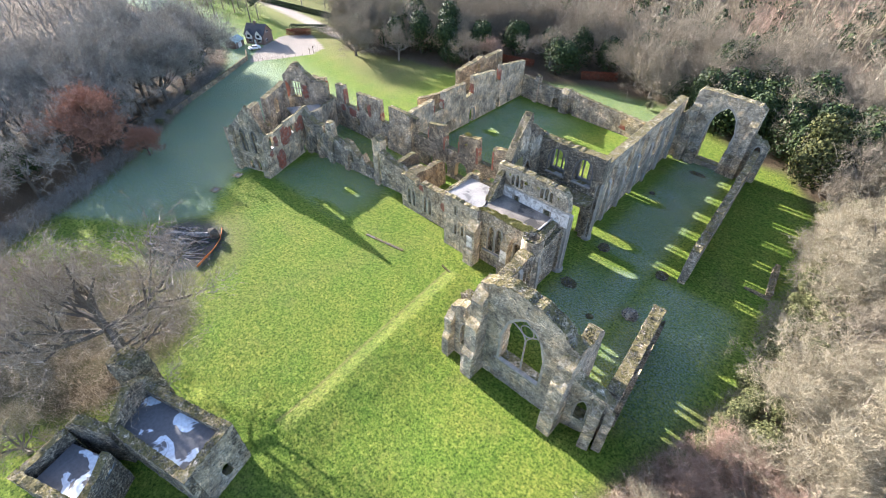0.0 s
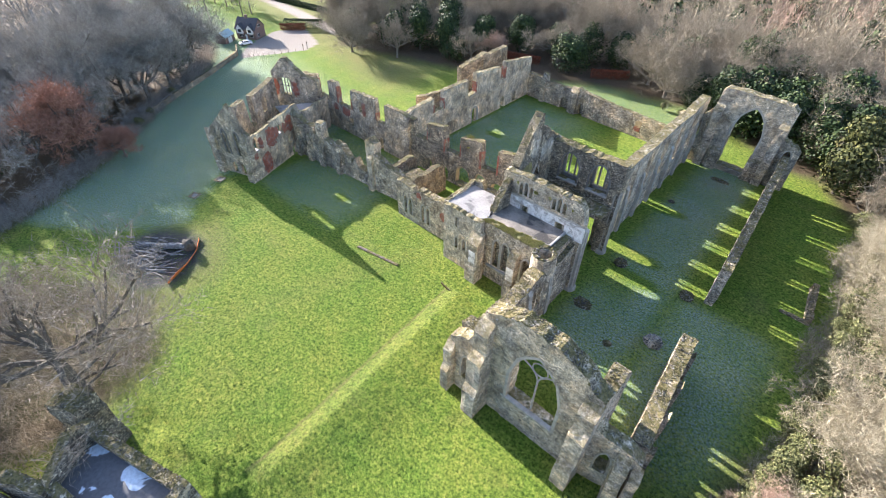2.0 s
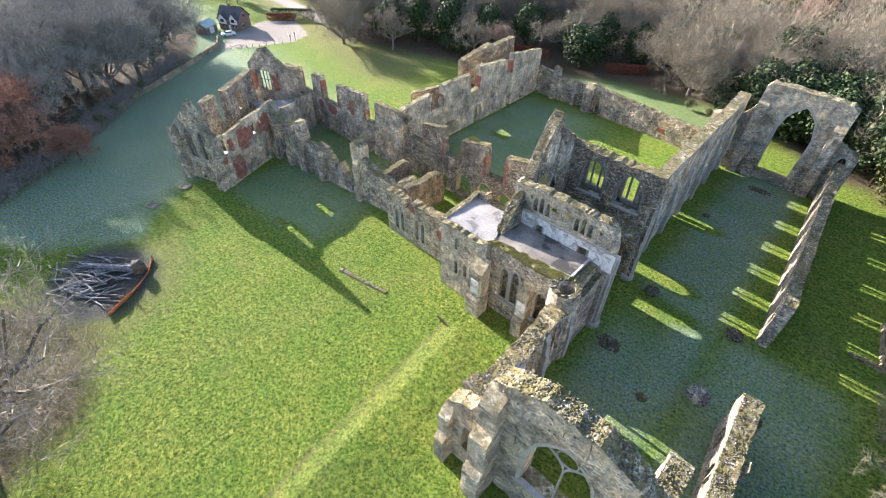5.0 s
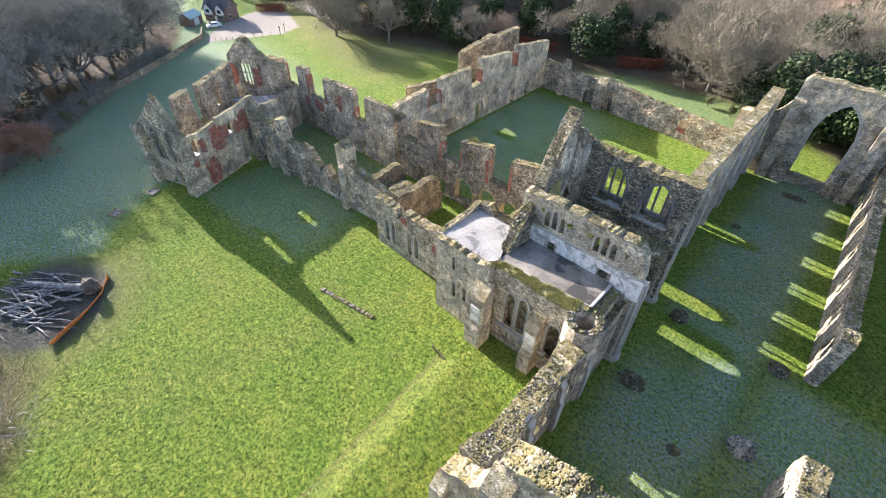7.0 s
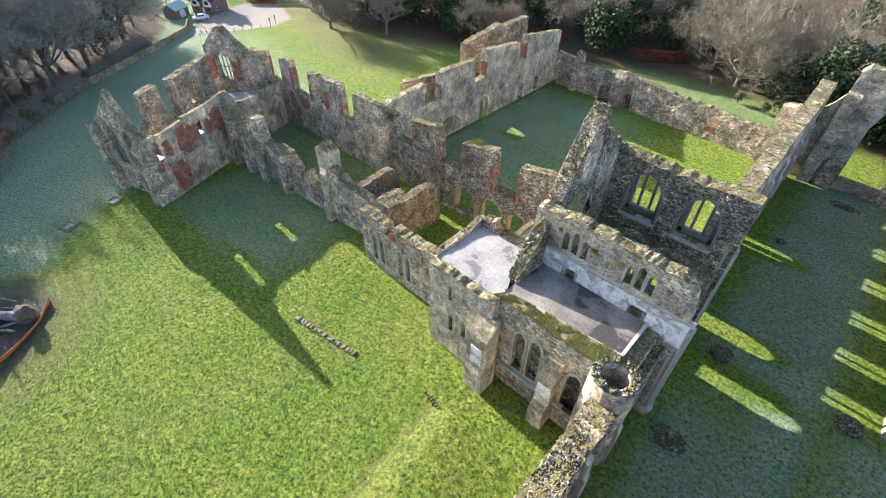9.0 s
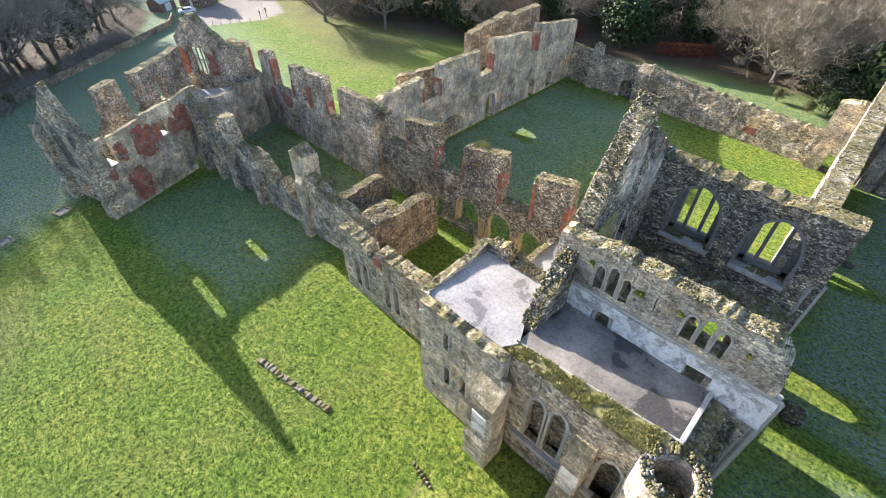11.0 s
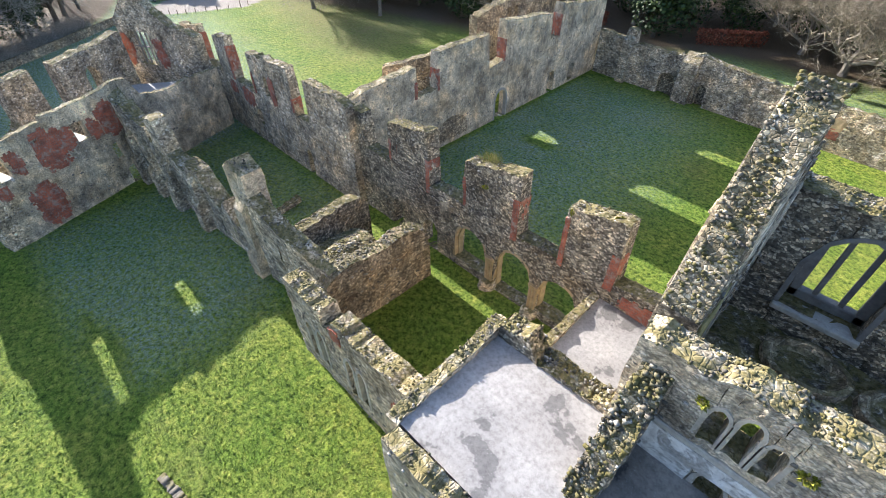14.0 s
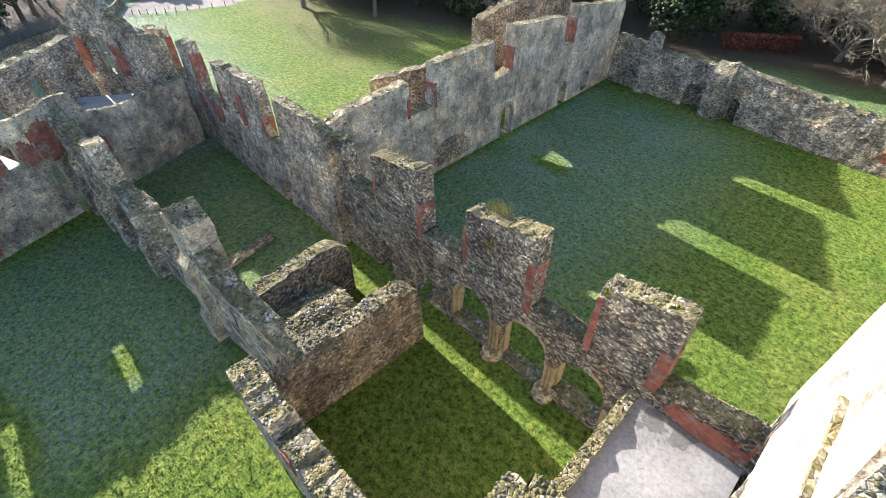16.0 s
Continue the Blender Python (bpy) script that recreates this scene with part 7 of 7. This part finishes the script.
def car():
    e = empty("car", -106.9, 28.3, 0, 70)
    bm = bmesh.new()
    side = [(-2.2, .35), (-2.2, .85), (-2.0, .98), (-1.2, 1.05), (-.6, 1.5), (.9, 1.55), (1.7, 1.1), (2.15, .95), (2.2, .4)]
    L = [bm.verts.new((x, -.88 if z < 1.1 else -.68, z)) for x, z in side]
    R = [bm.verts.new((x, .88 if z < 1.1 else .68, z)) for x, z in side]
    bm.faces.new(L)
    bm.faces.new(R[::-1])
    for i in range(len(side)):
        j = (i + 1) % len(side)
        bm.faces.new((L[i], R[i], R[j], L[j]))
    bmesh.ops.recalc_face_normals(bm, faces=bm.faces)
    bmesh.ops.bevel(bm, geom=bm.edges[:], offset=.05, segments=2, affect="EDGES")
    part("body", bm, M_CARPAINT, e, "white painted body")
    for x0, x1, z0, z1, y in ((-.95, -.1, 1.1, 1.42, -.80), (0, .9, 1.1, 1.42, -.80), (-.95, -.1, 1.1, 1.42, .80), (0, .9, 1.1, 1.42, .80)):
        bm = bmesh.new()
        box(bm, x0, y - .03, z0, x1, y + .03, z1, .02)
        part("side_window", bm, M_GLASS, e)
    bm = bmesh.new()
    box(bm, -1.22, -.6, 1.1, -.72, .6, 1.42, .02, Matrix.Translation((0, 0, .04)))
    part("windscreen", bm, M_GLASS, e)
    for x in (-1.35, 1.35):
        for y in (-.82, .82):
            bm = bmesh.new()
            bmesh.ops.create_cone(bm, segments=18, radius1=.33, radius2=.33, depth=.2, cap_ends=True, matrix=Matrix.Translation((x, y, .33)) @ Matrix.Rotation(radians(90), 4, "X"))
            w = part("wheel", bm, M_TYRE, e)
            bm = bmesh.new()
            bmesh.ops.create_cone(bm, segments=14, radius1=.2, radius2=.2, depth=.22, cap_ends=True, matrix=Matrix.Translation((x, y, .33)) @ Matrix.Rotation(radians(90), 4, "X"))
            part("rim", bm, M_EDGING, w)
    e.scale = (.85, .85, .85)
    tagged(e, "white parked car beside the cottage", "car")


car()


def post(x, y, h, head=False):
    e = empty("post", x, y, 0)
    bm = bmesh.new()
    tube(bm, [(0, 0, -.3), (0, 0, h - .05), (0, 0, h)], [.07, .07, .04], 7)
    part("shaft", bm, M_DWOOD, e)
    if head:
        bm = bmesh.new()
        box(bm, -.25, -.05, h, .25, .05, h + .5, .03)
        part("sign_plate", bm, M_DWOOD, e, "dark sign plate")
    return tagged(e, "short dark wooden post at the car park edge", "post", group="car park posts")


_p0 = post(-97, 23.6, .8)
for k in range(1, 9):
    t = k / 9
    copy_thing(_p0, pose(-97 + 7 * t, 23.6 + 13.6 * t - 1.6 * math.sin(3.1 * t), 0))
post(-89.6, 37.0, 1.6, True)
post(-90.6, 39.0, 1.6, True)


def boundary():
    pts = [(-80, -10.5), (-85, -3), (-90, 5.5), (-95, 13.5), (-100.5, 21.6), (-106, 24.5)]
    for p, q in zip(pts, pts[1:]):
        wall("wall_boundary", "low brown garden wall along the meadow", q, p, .35, [(0, 1.25), (20, 1.25)], (), M_LIMED2, caps=0, facing=0, jag=.03, rough=.03)


boundary()


# ---- things on the grass ----
M_CHAR = plain("charred_wood", (0.1, 0.097, 0.093), .85, .6, 2, 0, 10, .6, .04, (0.34, 0.33, 0.31))
M_ORANGE = plain("orange_barrier_mesh", (0.85, 0.24, 0.05), .6, .2, 3)


def bonfire():
    rnd = random.Random(12)
    e = empty("bonfire_heap", -31, -30, 0)
    for k in range(84):
        a = rnd.gauss(.75, .5)
        r = rnd.random()
        x, y = rnd.gauss(-.5, 2.4), rnd.gauss(-1.0, 1.7)
        L, rad = rnd.uniform(1.2, 4.6), rnd.uniform(.05, .15)
        z = rad + max(0, 1.0 - .25 * math.hypot(x, y)) * rnd.random()
        bm = bmesh.new()
        pts = [(x + math.cos(a) * L * (t - .5), y + math.sin(a) * L * (t - .5) + .15 * math.sin(3 * t + k), z + rnd.uniform(-.05, .22) * t) for t in (0, .35, .7, 1)]
        tube(bm, pts, [rad, rad * .95, rad * .85, rad * .6], 7)
        part("branch", bm, M_CHAR, e)
    bm = bmesh.new()
    tube(bm, [(-3.6, -.6, .5), (-1.5, .9, .55), (.6, 2.4, .6), (2.0, 3.6, .75)], [.25, .36, .46, .5], 10)
    for v in bm.verts:
        v.co = shake(v.co, .07)
    part("trunk", bm, M_CHAR, e, "great charred trunk")
    bm = bmesh.new()
    bmesh.ops.create_icosphere(bm, subdivisions=3, radius=1.0, matrix=Matrix.Translation((2.3, 4.0, .8)) @ Matrix.Diagonal((.9, .8, 1.05, 1)))
    for v in bm.verts:
        v.co += v.normal * .35 * noise.noise(v.co * 2.1)
    part("root_plate", bm, M_BARK_DARK, e, "upturned root plate with soil")
    tagged(e, "burnt heap of charred branches and one great trunk", "bonfire")
    f = empty("barrier", 0, 0, 0)
    pts = [(-23.9, -31.6), (-24.8, -29.6), (-26.2, -27.4), (-28.0, -25.4), (-30.0, -24.0)]
    bm = bmesh.new()
    prev = None
    for i, (x, y) in enumerate(pts):
        h = .55 + .2 * math.sin(i * 1.7)
        cur = [bm.verts.new((x + dx, y, z)) for dx, z in ((0, .0), (0.12, h * .6), (.3, h), (.36, h - .03), (.18, h * .55), (.06, .0))]
        if prev:
            for k in range(6):
                bm.faces.new((prev[k], cur[k], cur[(k + 1) % 6], prev[(k + 1) % 6]))
        prev = cur
    bmesh.ops.subdivide_edges(bm, edges=bm.edges, cuts=2, use_grid_fill=True)
    for v in bm.verts:
        v.co = shake(v.co, .07)
    bmesh.ops.recalc_face_normals(bm, faces=bm.faces)
    part("netting", bm, M_ORANGE, f)
    for x, y in pts[::2]:
        bm = bmesh.new()
        tube(bm, [(x + .2, y, -.2), (x + .2, y, .9)], [.025, .025], 6)
        part("stake", bm, M_DWOOD, f)
    tagged(f, "sagging orange barrier netting beside the burnt heap", "barrier")


bonfire()


def footing():
    e = empty("stone_footing", 0, 0, 0)
    rnd = random.Random(2)
    for k in range(44):
        t = (k + .5) / 44
        x, y = -10.3 + 7.5 * t, -8.0 + 1.3 * t
        o = new("stone", LUMP_MESHES[rnd.randrange(7)])
        o.parent = e
        o.matrix_basis = Matrix.LocRotScale((x, y + rnd.uniform(-.03, .03), .03), Euler((0, 0, .17 + rnd.gauss(0, .12))), (rnd.uniform(.34, .5), rnd.uniform(.5, .66), rnd.uniform(.22, .34)))
    tagged(e, "straight low footing of brown stones in the lawn", "footing")
    e = empty("stone_footing", 0, 0, 0)
    for k in range(7):
        o = new("stone", LUMP_MESHES[k])
        o.parent = e
        o.matrix_basis = Matrix.LocRotScale((4.6 + .3 * k, -5.0 - .05 * k, .1), Euler((0, 0, .2 * k)), (.35, .3, .4))
    tagged(e, "short row of brown stones at the corner of the bank", "footing")


footing()


def slab(x, y, a):
    e = empty("stone_slab", x, y, 0, a)
    for k, (x0, y0, x1, y1) in enumerate(((-.8, -.8, .8, -.5), (-.8, .5, .8, .8), (-.8, -.5, -.5, .5), (.5, -.5, .8, .5))):
        bm = bmesh.new()
        box(bm, x0 + .01, y0 + .01, -.1, x1 - .01, y1 - .01, .2, .03)
        part("kerb_stone", bm, M_RUBBLE, e)
    bm = bmesh.new()
    box(bm, -.5, -.5, -.1, .5, .5, .06, .02)
    part("cover", bm, M_CHAR, e, "dark sunken cover")
    tagged(e, "square stone kerb with a dark cover in the frosted grass", "slab", group="meadow slabs")


slab(-42.0, -19.0, 20)
slab(-43.6, -13.4, 20)


def rubble_heap(x, y, rx, ry, h, seed, label, mat=None):
    bm = bmesh.new()
    bmesh.ops.create_icosphere(bm, subdivisions=3, radius=1.0)
    for v in bm.verts:
        v.co = Vector((v.co.x * rx, v.co.y * ry, max(-.2, v.co.z * h)))
        v.co += v.normal * .25 * noise.noise(v.co * 1.6 + Vector((seed, 0, 0))) + v.normal * .1 * noise.noise(v.co * 4 + Vector((0, seed, 0)))
        v.co += Vector((x, y, 0))
    o = part("pier_base", bm, mat or M_FLINT, None)
    tagged(o, label, "pier base", group="broken pier bases")
    rnd = random.Random(seed)
    sp = []
    for _ in range(150):
        a, r = rnd.random() * 6.3, math.sqrt(rnd.random())
        s = rnd.uniform(.06, .2)
        sp.append(((x + rx * r * math.cos(a) * 1.05, y + ry * r * math.sin(a) * 1.05, h * math.sqrt(max(0, 1 - r * r)) + .03), s * 1.3, s, s * .7, a))
    lump_cloud("loose_rubble", sp, M_FACING if mat else M_LUMPS, o)


rubble_heap(31.2, 5.6, 1.15, 1.0, 1.1, 1, "squat rubble pier base with a pale top", M_PLASTER)
rubble_heap(21.3, 5.4, 1.3, 1.0, .35, 2, "low dark rubble base in the grass")
rubble_heap(31.3, 16.4, 1.0, .9, .7, 3, "rough rubble pier base near the aisle wall")
rubble_heap(21.4, 16.4, .9, .9, .8, 4, "dark rubble pier base beside the light patches")
rubble_heap(27.0, 1.5, .5, .45, .25, 5, "small stone in the grass")
rubble_heap(20.6, 37.2, .5, .4, .25, 6, "small stone in the grass")
rubble_heap(24.5, 50.0, 1.6, .7, .15, 7, "worn threshold stones in the nave")
wall("wall_low_fragment", "low fragment of brown wall by the thicket", (45.2, 22.6), (44.4, 30.0), .8, [(0, 1.2), (2, .7), (5, 1.0), (7.4, 1.3)], (), M_LIMED2, caps=12, facing=0)
wall("wall_low_return", "low grassy footing beside the wall fragment", (41.6, 22.4), (45.2, 22.2), .5, [(0, .2), (3.6, .5)], (), M_LIMED2, caps=8, facing=0)
